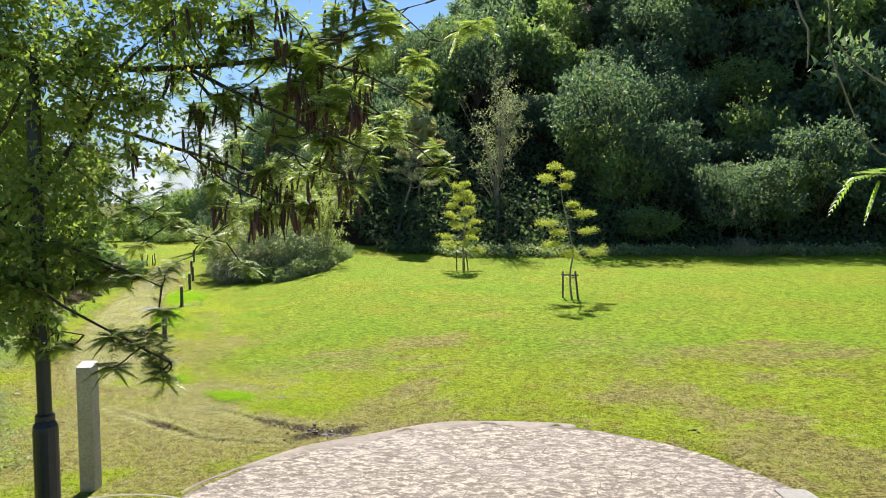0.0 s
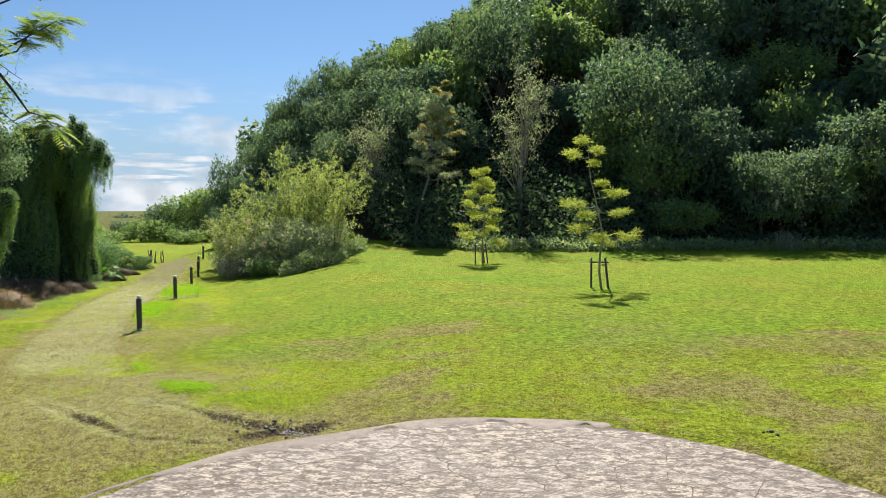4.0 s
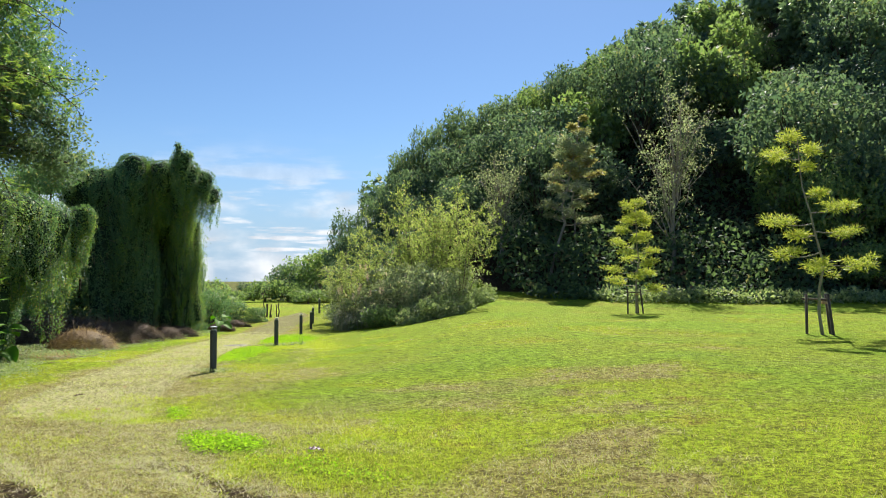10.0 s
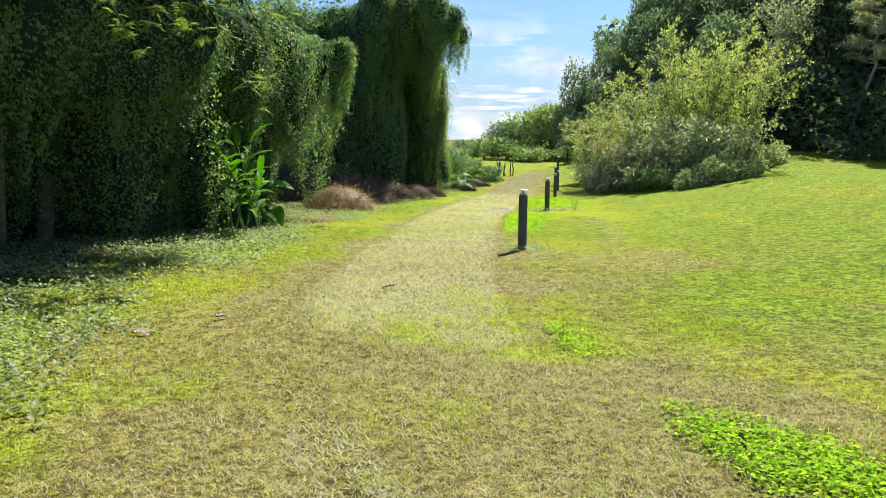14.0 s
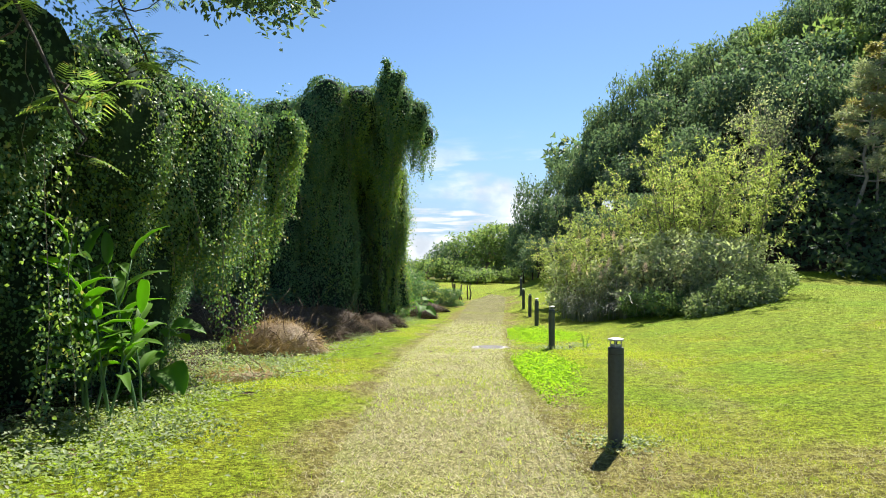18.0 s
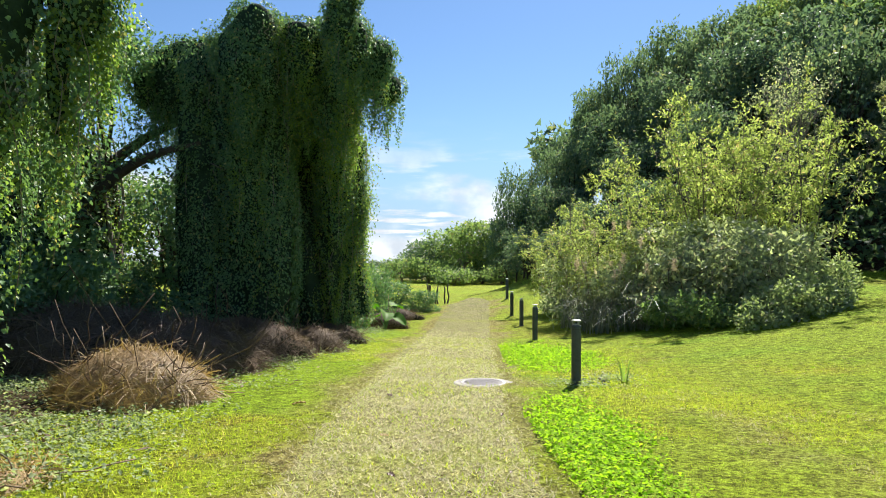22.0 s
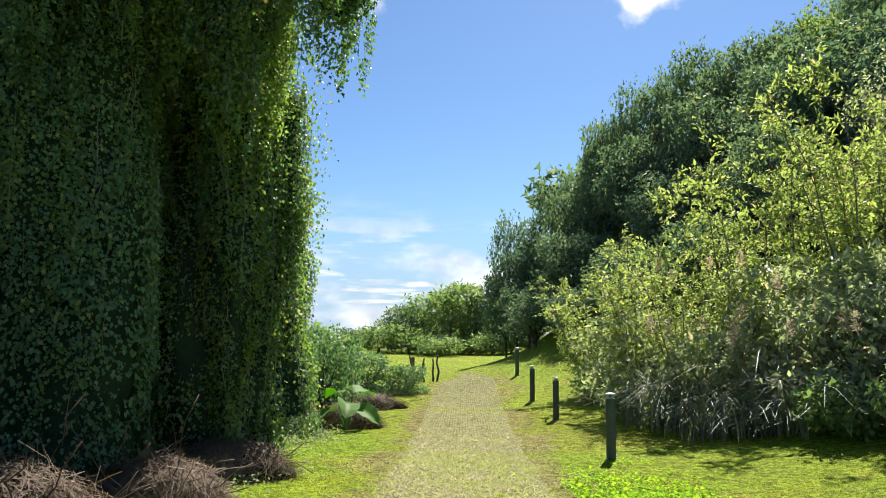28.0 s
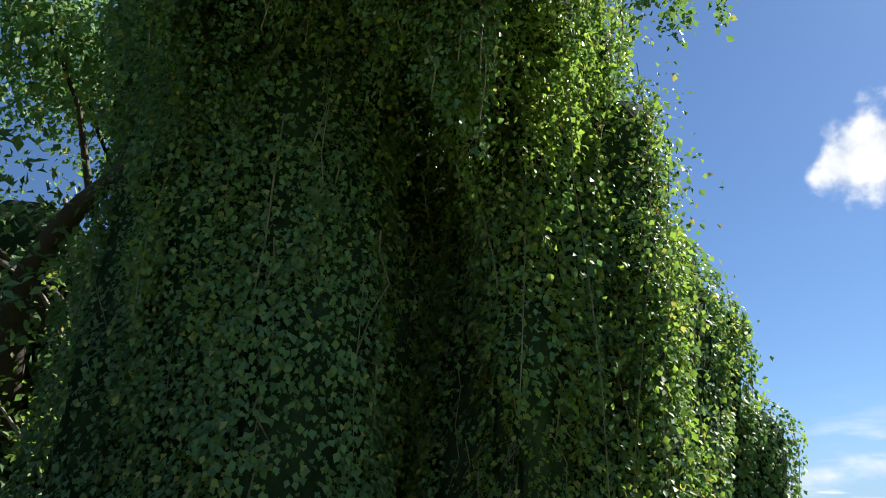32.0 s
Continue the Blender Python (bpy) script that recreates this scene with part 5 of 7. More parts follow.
# ---- bush island on the lawn ----
def spray_kind(seed, high, spread, stems, twigs, leaf, mat, bark, per=20):
    """A many-stemmed young tree: upright stems, thin twigs and loose leaf sprays."""
    r = np.random.default_rng(seed)
    wood, lv = [], []
    for k in range(stems):
        a, s = 2 * math.pi * k / stems + r.normal(0, 0.3), spread * r.uniform(0.25, 1.0)
        h = high * r.uniform(0.72, 1.0) * (1 - 0.22 * (s / spread) ** 2)
        b_ = np.array([math.cos(a) * s, math.sin(a) * s, h])
        u = np.linspace(0, 1, 8)[:, None]
        line = b_ * np.hstack([u ** 0.85, u ** 0.85, u]) + r.normal(0, 0.06, (8, 3)) * u
        wood.append(tube(line, np.linspace(0.022, 0.005, 8), 5))
        for j in range(twigs):
            w = r.uniform(0.28, 1.0)
            q = np.array([np.interp(w, u[:, 0], line[:, i]) for i in range(3)])
            tip = q + unit(np.array([r.normal(), r.normal(), r.uniform(-0.4, 1.0)])) * r.uniform(0.25, 0.75)
            wood.append(tube(bend(q, tip, -0.03, 0.03, 4, r), np.linspace(0.008, 0.003, 4), 3))
            x_ = r.uniform(0.15, 1.08, per)
            p = q + (tip - q) * x_[:, None] + r.normal(0, 0.035, (per, 3))
            d = unit(np.cross(tip - q, r.normal(0, 1, (per, 3))) + (tip - q) * 0.7)
            le = leaf * r.uniform(0.6, 1.25, per)
            lv.append(leaves(p, d, unit(r.normal(0, 0.6, (per, 3)) + np.array([0, 0, 1])), le, le * 0.42))
    crown, wd = mesh_np("crown", *join(lv)), mesh_np("trunk", *join(wood))
    crown.materials.append(mat), wd.materials.append(bark)
    return crown, wd


def bush_island():
    r = np.random.default_rng(44)
    feather = [spray_kind(200 + i, 4.9, 2.2, 9, 28, 0.115, M_FEATHER, M_BARK, 21) for i in range(3)]
    for i, (x, y, s, t) in enumerate(((-9.0, 44.0, 1.15, 1.22), (-6.9, 43.6, 1.0, 1.22), (-11.2, 45.3, 1.1, 1.02), (-13.3, 46.6, 1.0, 0.95), (-10.0, 47.5, 1.2, 1.1), (-14.6, 49.2, 1.0, 0.85), (-12.2, 44.2, 0.85, 0.95), (-8.0, 46.5, 1.1, 1.0))):
        plant_tree(feather[i % 3], (x, y, float(ground_z(x, y)) - 0.1), "slender feathery light-green young tree in the thicket", "young trees of the thicket", r.uniform(0, 360), s, t)
    dense = [tree_kind(230 + i, 1.7, 2.7, 5200, 0.17, M_SHRUB, M_BARK, 34, 0.1, 0.04, 0.45, (0.18, 0.85)) for i in range(2)]
    for i, (x, y, s) in enumerate(((-13.0, 46.4, 1.0), (-11.4, 43.8, 0.95), (-9.8, 42.0, 0.95), (-8.0, 41.5, 0.95), (-7.4, 44.2, 0.85), (-14.2, 49.4, 0.8), (-10.2, 44.6, 1.1), (-8.6, 43.2, 1.05))):
        plant_tree(dense[i % 2], (x, y, float(ground_z(x, y)) - 0.35), "dense grey-green broadleaf shrub in the thicket", "shrubs of the thicket", r.uniform(0, 360), s, 1.0, "shrub", "shrub")
    low = [tree_kind(250 + i, 1.15, 1.25, 3000, 0.125, M_COVER if i else M_WOOD_B, M_BARK, 12, 0.0, 0.02, 0.6, (0.25, 0.8)) for i in range(2)]
    for i, (x, y, s) in enumerate(((-9.2, 39.9, 0.85), (-10.2, 40.9, 0.8), (-11.4, 42.4, 0.75), (-12.4, 43.9, 0.75), (-13.3, 45.8, 0.75), (-14.4, 48.4, 0.7))):
        plant_tree(low[0], (x, y, float(ground_z(x, y)) - 0.25), "low leafy green shrub at the thicket edge", "low shrubs of the thicket", r.uniform(0, 360), s, 1.0, "shrub", "low_shrub")
    for i, (x, y, s) in enumerate(((-8.1, 38.9, 0.8), (-7.3, 39.4, 0.85), (-6.9, 40.5, 0.85), (-6.6, 41.6, 0.8), (-6.4, 42.8, 0.8), (-6.1, 44.0, 0.8), (-5.9, 45.2, 0.75), (-7.7, 40.2, 0.95))):
        plant_tree(low[1], (x, y, float(ground_z(x, y)) - 0.25), "low mound of pale leafy ground cover", "low shrubs of the thicket", r.uniform(0, 360), s, 1.0, "shrub", "low_shrub")


bush_island()


# ---- saplings and pines ----
def tuft_cloud(r, centres, radii, per, needle, thin):
    """Needle tufts: thin blades that stand out from short shoots."""
    out = []
    for c, q in zip(centres, radii):
        p = np.asarray(c) + r.normal(0, 1, (per, 3)) * np.array([q, q, q * 0.45])
        d = unit((p - c) + np.array([0, 0, 0.35 * q]) + r.normal(0, q * 0.6, (per, 3)))
        le = needle * r.uniform(0.6, 1.2, per)
        out.append(leaves(p, d, unit(r.normal(0, 1, (per, 3)) + np.array([0, 0, 0.6])), le, thin, 0.1))
    return join(out)


def pine(at, high, arms, seed, mat, label, per=130, needle=0.15, thin=0.022, trunk=0.045, lean=(0, 0), kink=0.08, bark=M_PALEBARK, group=""):
    r = np.random.default_rng(seed)
    e = thing("pine_tree", at, label, "pine tree", group)
    n = 9
    line = bend((0, 0, -0.1), (lean[0], lean[1], high), 0, kink, n, r)
    part("trunk", tube(line, np.linspace(trunk, trunk * 0.22, n), 8), bark, e, soft=True)
    for u, ang, ln, rise, size in arms:
        a = np.array([np.interp(u, np.linspace(0, 1, n), line[:, j]) for j in range(3)])
        o = np.array([math.cos(radians(ang)), math.sin(radians(ang)), 0])
        b = a + o * ln + np.array([0, 0, rise])
        br = bend(a, b, 0.06 * ln, 0.03, 6, r)
        arm = part("branch", tube(br, np.linspace(trunk * 0.4, trunk * 0.12, 6), 5), bark, e, soft=True)
        m_ = max(3, int(7 * size / 0.3))
        w = r.uniform(0.5, 1.08, m_)
        side = np.array([-o[1], o[0], 0])
        cs = a + (b - a) * w[:, None] + side * r.normal(0, size * 0.42, m_)[:, None] + np.array([0, 0, 1]) * r.normal(0.02, size * 0.14, m_)[:, None]
        part("needles", tuft_cloud(r, cs, np.full(m_, size * 0.20), per, needle, thin), mat, arm)
    return e


def stakes(at, turn):
    e = thing("tree_support", at, "three dark wooden stakes with a crossbar round a sapling", "tree support", "tree supports on the lawn", turn=turn)
    for k, (x, y) in enumerate(((-0.34, 0.0), (0.22, 0.24), (0.22, -0.24))):
        tilt = 0.0 if k == 0 else -0.12
        p = np.array([(x, y, -0.15), (x + tilt, y * 0.75, 0.98)])
        part("stake", tube(p, [0.034, 0.034], 8), M_STAKE, e)
    part("crossbar", tube(np.array([(-0.42, 0.03, 0.86), (0.22, 0.05, 0.84)]), [0.026, 0.026], 8), M_STAKE, e)
    part("binding", tube(np.array([(0.06, 0.02, 0.74), (0.06, 0.02, 0.80)]), [0.075, 0.075], 10), M_STRAW, e)


def on_ground(x, y, dz=0.0):
    return (x, y, float(ground_z(x, y)) + dz)


pine(on_ground(4.70, 27.3), 4.75, ((0.97, 200, 0.30, 0.15, 0.34), (0.93, 20, 0.35, 0.05, 0.32), (0.90, 190, 0.62, 0.1, 0.36), (0.86, 350, 0.2, 0.0, 0.26), (0.70, 20, 0.45, 0.1, 0.30), (0.62, 10, 0.85, 0.18, 0.36),
     (0.55, 175, 0.95, 0.05, 0.42), (0.50, 0, 0.95, -0.05, 0.36), (0.48, 185, 0.5, 0.05, 0.36), (0.42, 170, 0.9, -0.05, 0.36), (0.38, 5, 1.05, -0.02, 0.40), (0.36, 250, 0.5, 0.05, 0.3), (0.33, 80, 0.5, 0.1, 0.3)),
     61, M_PINE, "slim pine sapling with flat yellow-green needle pads", per=70, needle=0.13, thin=0.018, trunk=0.042, lean=(-0.45, 0.1), kink=0.10)
stakes(on_ground(4.72, 27.4), -8)
arms2 = [(u, a, (1.75 * (1.05 - u) + 0.15) * (0.6 + 0.6 * ((k * 7) % 5) / 5), 0.1 + 0.25 * ((k * 3) % 4) / 4, 0.36) for k, (u, a) in enumerate(zip(np.linspace(0.24, 0.98, 19), np.arange(19) * 137.5))]
pine(on_ground(1.05, 38.9), 4.3, arms2, 62, M_PINE, "bushy yellow-green pine sapling tied to stakes", per=52, trunk=0.05, thin=0.026)
stakes(on_ground(1.02, 38.8), 20)
rr = np.random.default_rng(9)


def wild_arms(n, lo, hi, reach, size):
    return [(u, a, (reach * (1.15 - u) + 0.2) * rr.uniform(0.5, 1.25), rr.uniform(-0.05, 0.5), size * rr.uniform(0.7, 1.3)) for u, a in zip(np.linspace(lo, hi, n), np.arange(n) * 137.5 + rr.uniform(-30, 30, n))]


pine(on_ground(-3.05, 51.0), 8.4, wild_arms(24, 0.36, 0.97, 2.0, 0.52), 63, M_PINE_D, "leaning grey-green pine with a pale bare trunk", per=44, needle=0.22, thin=0.032, trunk=0.10, lean=(1.6, 1.2), kink=0.15)
pine(on_ground(-1.6, 52.4), 8.8, wild_arms(14, 0.5, 0.99, 1.8, 0.4), 64, M_RUST, "tall young tree with sparse olive-brown leaves", per=36, needle=0.20, thin=0.07, trunk=0.07, lean=(0.2, 0.3), kink=0.25)


def bare_tree(at, high, seed, label):
    """A thin-leaved tree of many upright grey twigs."""
    r = np.random.default_rng(seed)
    e = thing("twiggy_tree", at, label, "tree")
    trunk = bend((0, 0, -0.3), (0.2, 0, high * 0.5), 0, 0.15, 7, r)
    part("trunk", tube(trunk, np.linspace(0.13, 0.07, 7), 7), M_PALEBARK, e, soft=True)
    tw, lv = [], []
    for k in range(34):
        a = trunk[int(r.integers(2, 7))]
        ang, s = r.uniform(0, 6.28), r.uniform(0.25, 1.0)
        b = a + np.array([math.cos(ang) * s * high * 0.22, math.sin(ang) * s * high * 0.22, high * r.uniform(0.18, 0.48)])
        ln = bend(a, b, -0.1, 0.12, 6, r)
        tw.append(tube(ln, np.linspace(0.04, 0.008, 6), 4))
        for j in range(7):
            q = ln[int(r.integers(2, 6))]
            w = q + r.normal(0, 0.35, 3) + np.array([0, 0, 0.4])
            tw.append(tube(bend(q, w, 0, 0.04, 4, r), np.linspace(0.012, 0.004, 4), 3))
            p = w + r.normal(0, 0.16, (14, 3))
            lv.append(leaves(p, unit(r.normal(0, 1, p.shape)), unit(r.normal(0, 1, p.shape) + np.array([0, 0, 0.7])), r.uniform(0.08, 0.16, 14), 0.06))
    tagged(part("twig_mass", join(tw), M_PALEBARK, e), kind="stuff")
    part("leaves", join(lv), M_SHRUB, e)


bare_tree(on_ground(3.6, 50.5), 11.5, 71, "tall thin grey twiggy tree before the wooded hill")
bare_tree(on_ground(-6.2, 53.5), 7.0, 72, "small twiggy brownish tree at the wood's edge")


# ---- thicket: tall grass with plumes ----
def reed_clump(at, high, n, seed, plumes, label, spread=0.45):
    r = np.random.default_rng(seed)
    e = thing("tall_grass_clump", at, label, "grass", "tall grass of the thicket")
    v, f, base = [], [], 0
    for k in range(n):
        a = r.uniform(0, 6.28)
        o = np.array([math.cos(a), math.sin(a), 0])
        h, reach = high * r.uniform(0.3, 0.95), high * r.uniform(0.25, 1.05)
        u = np.linspace(0, 1, 6)[:, None]
        root = np.array([*r.normal(0, spread * 0.7, 2), 0])
        p = root + o * reach * u ** 2 + np.array([0, 0, 1]) * h * (1.75 * u - 1.35 * u ** 2.2) + np.array([0, 0, -0.05])
        s = np.cross(o, (0, 0, 1)) * (0.011 * (1 - u ** 2) + 0.001)
        v.append(np.stack([p - s, p + s], 1).reshape(-1, 3))
        i = base + np.arange(5)[:, None] * 2
        f.append(np.hstack([i, i + 1, i + 3, i, i + 3, i + 2]).reshape(-1, 3))
        base += 12
    part("foliage", (np.vstack(v), np.vstack(f)), M_REED, e)
    for k in range(plumes):
        a = r.uniform(0, 6.28)
        tip = np.array([math.cos(a) * 0.5, math.sin(a) * 0.5, high * r.uniform(1.15, 1.45)])
        st = part("stalk", tube(bend((0, 0, 0), tip, -0.1, 0.03, 6, r), np.linspace(0.006, 0.003, 6), 4), M_STRAW, e)
        m_ = 90
        w = r.random(m_)
        p = tip + np.array([0, 0, -0.26]) * (w[:, None] - 0.4) + r.normal(0, 0.03, (m_, 3))
        part("plume", leaves(p, unit(r.normal(0, 0.5, p.shape) + np.array([tip[0], tip[1], 0.3])), unit(r.normal(0, 1, p.shape)), 0.09, 0.014), M_PLUME, st, "fluffy pale dry plume")
    return e


REEDS = ((-13.1, 44.6, 1.5), (-12.5, 43.6, 1.6), (-12.0, 42.4, 1.5), (-11.2, 42.0, 1.2), (-10.5, 41.5, 1.6), (-9.7, 41.1, 1.1), (-10.9, 42.9, 2.3), (-12.4, 43.9, 2.4))
for k_, (rx_, ry_, rh_) in enumerate(REEDS):
    reed_clump(on_ground(rx_, ry_), rh_, 150, 400 + k_, 3 if k_ % 2 else 1, "clump of arching grey-green tall grass with dry plumes")
reed_clump(on_ground(17.5, 44.2), 2.0, 200, 430, 4, "clump of pale tall grass at the foot of the hill")


# ---- feathery pod-bearing trees ----
def feather_leaf(r, p, d, size):
    """One twice-feathered leaf: pairs of narrow pinnae along a drooping stalk."""
    k = 10
    u = np.linspace(0.15, 1, k)
    d = unit(d)
    droop = np.array([0, 0, -0.35])
    side = unit(np.cross(d, (0, 0, 1)) + 1e-6)
    axis = p + (d * u[:, None] + droop * (u ** 2)[:, None]) * size
    ln = size * 0.42 * np.sin(np.pi * (0.18 + 0.72 * u))
    base = np.repeat(axis, 2, 0)
    sg = np.tile([1, -1], k)[:, None]
    way = side * sg + d * 0.45 + np.array([0, 0, -0.25])
    return chips(base, way, np.tile((0.1, 0.1, 1.0), (2 * k, 1)) + r.normal(0, 0.2, (2 * k, 3)), np.repeat(ln, 2), np.repeat(ln, 2) * 0.2)


def pod(p, length, r):
    """A flat hanging seed pod."""
    a = r.uniform(0, 6.28)
    s, w = np.array([math.cos(a), math.sin(a), 0]), 0.011
    lean = np.array([r.normal(0, 0.14), r.normal(0, 0.14), -1])
    t = np.cross(s, (0, 0, 1)) * 0.002
    u = np.array([0, 0.12, 0.5, 0.9, 1.0])
    wd = np.array([0.15, 0.8, 1.0, 0.85, 0.05]) * w
    q = p + lean * (u * length)[:, None]
    v = np.stack([q + s * wd[:, None] + t, q - s * wd[:, None] + t, q - s * wd[:, None] - t, q + s * wd[:, None] - t], 1).reshape(-1, 3)
    f = []
    for i in range(4):
        for j in range(4):
            m_ = (j + 1) % 4
            f += [(i * 4 + j, i * 4 + m_, i * 4 + 4 + m_), (i * 4 + j, i * 4 + 4 + m_, i * 4 + 4 + j)]
    return v, np.array(f)


def feather_tree(at, trunk_line, boughs, seed, leaf_n, leaf_size, pods, label, mat=M_TREE_F, pod_bough=None, spread=0.3, pod_len=0.15):
    r = np.random.default_rng(seed)
    e = thing("feathery_tree", at, label, "tree")
    part("trunk", tube(trunk_line, np.linspace(0.13, 0.07, len(trunk_line)), 9), M_BARK, e, soft=True)
    lv, pd, tips = [], [], []
    for bi, (line, rad, *own) in enumerate(boughs):
        wide = own[0] if own else spread
        ln = spline(line, 0.15)
        b_ = part("bough", tube(ln, np.linspace(rad, rad * 0.25, len(ln)), 7), M_DARKBARK, e, soft=True)
        tw = []
        length = np.linalg.norm(np.diff(ln, axis=0), axis=1).sum()
        for k in range(int(length * 9)):
            i = int(r.integers(len(ln) // 6, len(ln)))
            w = ln[i] + np.clip(r.normal(0, wide, 3), -1.3 * wide, 1.3 * wide) * np.array([1, 1, 0.8]) + np.array([0, 0, 0.02])
            tl = bend(ln[i], w, 0.03, 0.03, 5, r)
            tw.append(tube(tl, np.linspace(0.007, 0.002, 5), 4))
            tips.append((w, tl[3], bi))
        if tw:
            tagged(part("twig_mass", join(tw), M_DARKBARK, b_), kind="stuff")
    for k in range(leaf_n):
        w, q, bi = tips[int(r.integers(len(tips)))]
        c = q + (w - q) * r.uniform(-0.8, 1.2)
        d = unit(r.normal(0, 1, 3) * np.array([1, 1, 0.5]) + (w - q) * 3)
        lv.append(feather_leaf(r, c, d, leaf_size * r.uniform(0.6, 1.25)))
    part("leaves", join(lv), mat, e)
    for k in range(pods):
        w, q, bi = tips[int(r.integers(len(tips)))]
        if pod_bough is not None and bi not in pod_bough:
            continue
        for j in range(int(r.integers(3, 8))):
            pd.append(pod(w + r.normal(0, 0.035, 3), pod_len * r.uniform(0.6, 1.1), r))
    if pd:
        tagged(part("pod_mass", join(pd), M_POD, e), "bunches of flat brown seed pods", kind="stuff")
    return e


# the one that hangs over the upper steps, its boughs placed to fit the first camera view
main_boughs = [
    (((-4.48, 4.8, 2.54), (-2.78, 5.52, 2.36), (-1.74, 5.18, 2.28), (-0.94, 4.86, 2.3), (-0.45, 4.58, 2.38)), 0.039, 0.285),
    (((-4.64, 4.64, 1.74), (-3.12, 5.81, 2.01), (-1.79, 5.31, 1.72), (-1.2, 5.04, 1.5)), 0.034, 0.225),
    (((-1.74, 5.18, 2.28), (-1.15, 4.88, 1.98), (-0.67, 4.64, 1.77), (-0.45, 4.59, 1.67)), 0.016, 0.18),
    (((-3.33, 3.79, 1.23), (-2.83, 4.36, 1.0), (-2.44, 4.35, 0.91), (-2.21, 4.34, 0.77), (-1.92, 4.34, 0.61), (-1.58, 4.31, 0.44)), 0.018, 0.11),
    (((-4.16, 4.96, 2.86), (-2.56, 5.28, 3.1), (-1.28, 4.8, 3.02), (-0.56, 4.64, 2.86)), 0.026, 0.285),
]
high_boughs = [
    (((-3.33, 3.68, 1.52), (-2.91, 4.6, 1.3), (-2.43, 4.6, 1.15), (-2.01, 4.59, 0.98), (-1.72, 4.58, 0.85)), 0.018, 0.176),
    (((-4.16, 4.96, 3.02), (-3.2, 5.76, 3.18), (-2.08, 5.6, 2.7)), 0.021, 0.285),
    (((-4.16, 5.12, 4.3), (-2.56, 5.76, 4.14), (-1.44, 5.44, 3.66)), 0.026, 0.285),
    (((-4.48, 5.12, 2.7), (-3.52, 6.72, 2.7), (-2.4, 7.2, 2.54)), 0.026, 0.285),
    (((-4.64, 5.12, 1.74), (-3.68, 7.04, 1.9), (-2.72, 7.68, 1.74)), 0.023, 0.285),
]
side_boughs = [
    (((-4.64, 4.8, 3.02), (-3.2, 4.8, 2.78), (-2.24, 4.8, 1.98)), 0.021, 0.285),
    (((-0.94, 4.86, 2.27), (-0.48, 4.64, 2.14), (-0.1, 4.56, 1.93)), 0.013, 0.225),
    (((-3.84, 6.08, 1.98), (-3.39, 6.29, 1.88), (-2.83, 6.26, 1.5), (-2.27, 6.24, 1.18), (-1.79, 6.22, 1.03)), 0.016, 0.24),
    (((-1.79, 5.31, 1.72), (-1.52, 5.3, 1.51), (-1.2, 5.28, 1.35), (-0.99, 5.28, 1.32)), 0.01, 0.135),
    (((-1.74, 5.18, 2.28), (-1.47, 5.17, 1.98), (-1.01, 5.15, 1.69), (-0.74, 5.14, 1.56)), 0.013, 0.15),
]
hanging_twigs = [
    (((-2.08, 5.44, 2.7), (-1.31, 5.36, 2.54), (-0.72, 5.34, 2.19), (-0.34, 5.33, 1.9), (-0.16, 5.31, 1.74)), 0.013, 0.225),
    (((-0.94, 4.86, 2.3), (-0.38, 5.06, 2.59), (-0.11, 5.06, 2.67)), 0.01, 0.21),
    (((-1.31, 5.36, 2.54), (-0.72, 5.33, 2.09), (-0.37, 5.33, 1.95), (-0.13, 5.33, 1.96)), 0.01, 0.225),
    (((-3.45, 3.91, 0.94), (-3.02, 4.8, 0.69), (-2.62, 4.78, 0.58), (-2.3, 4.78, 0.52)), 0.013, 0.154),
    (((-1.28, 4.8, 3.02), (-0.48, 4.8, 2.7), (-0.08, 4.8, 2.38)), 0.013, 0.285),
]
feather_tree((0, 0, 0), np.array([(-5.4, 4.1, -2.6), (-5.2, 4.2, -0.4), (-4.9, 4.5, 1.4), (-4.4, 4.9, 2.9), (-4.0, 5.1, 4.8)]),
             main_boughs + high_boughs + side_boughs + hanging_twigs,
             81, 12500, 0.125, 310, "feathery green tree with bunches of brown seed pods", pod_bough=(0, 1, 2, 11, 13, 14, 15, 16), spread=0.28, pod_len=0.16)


def leafy_crown(at, lobes, n, size, mat, seed, label, ratio=0.35, name="leafy_tree", trunk=0.06):
    """A tree given by the lobes of its crown, with limbs that run into each."""
    r = np.random.default_rng(seed)
    e = thing(name, at, label, "tree")
    lobes = [(lb[0] - at[0], lb[1] - at[1], lb[2] - at[2], *lb[3:]) for lb in lobes]
    _, lv = crown_mesh(seed, lobes, n, size, mat, 0.35, ratio, 0.75)
    part("trunk", limbs(r, lobes, trunk), M_DARKBARK, e)
    part("crown", lv, mat, e)


leafy_crown((-3.9, 4.7, float(ground_z(-3.9, 4.7))), [(-2.75, 4.7, 2.6, 0.85, 0.6, 0.6), (-2.2, 4.9, 2.0, 0.55, 0.5, 0.5), (-2.9, 5.0, 1.8, 0.6, 0.5, 0.5), (-1.7, 5.0, 2.6, 0.6, 0.5, 0.4), (-2.6, 4.9, 1.25, 0.5, 0.4, 0.35), (-3.2, 5.2, 0.9, 0.5, 0.4, 0.4), (-2.44, 4.56, 2.17, 0.4, 0.4, 0.35), (-2.44, 4.5, 1.46, 0.38, 0.4, 0.3), (-2.46, 4.49, 1.0, 0.34, 0.4, 0.26), (-2.55, 4.47, 0.72, 0.32, 0.4, 0.18)], 17000, 0.05, M_TREE_F, 84,
            "dense small-leaved tree behind the lamp post", 0.5)
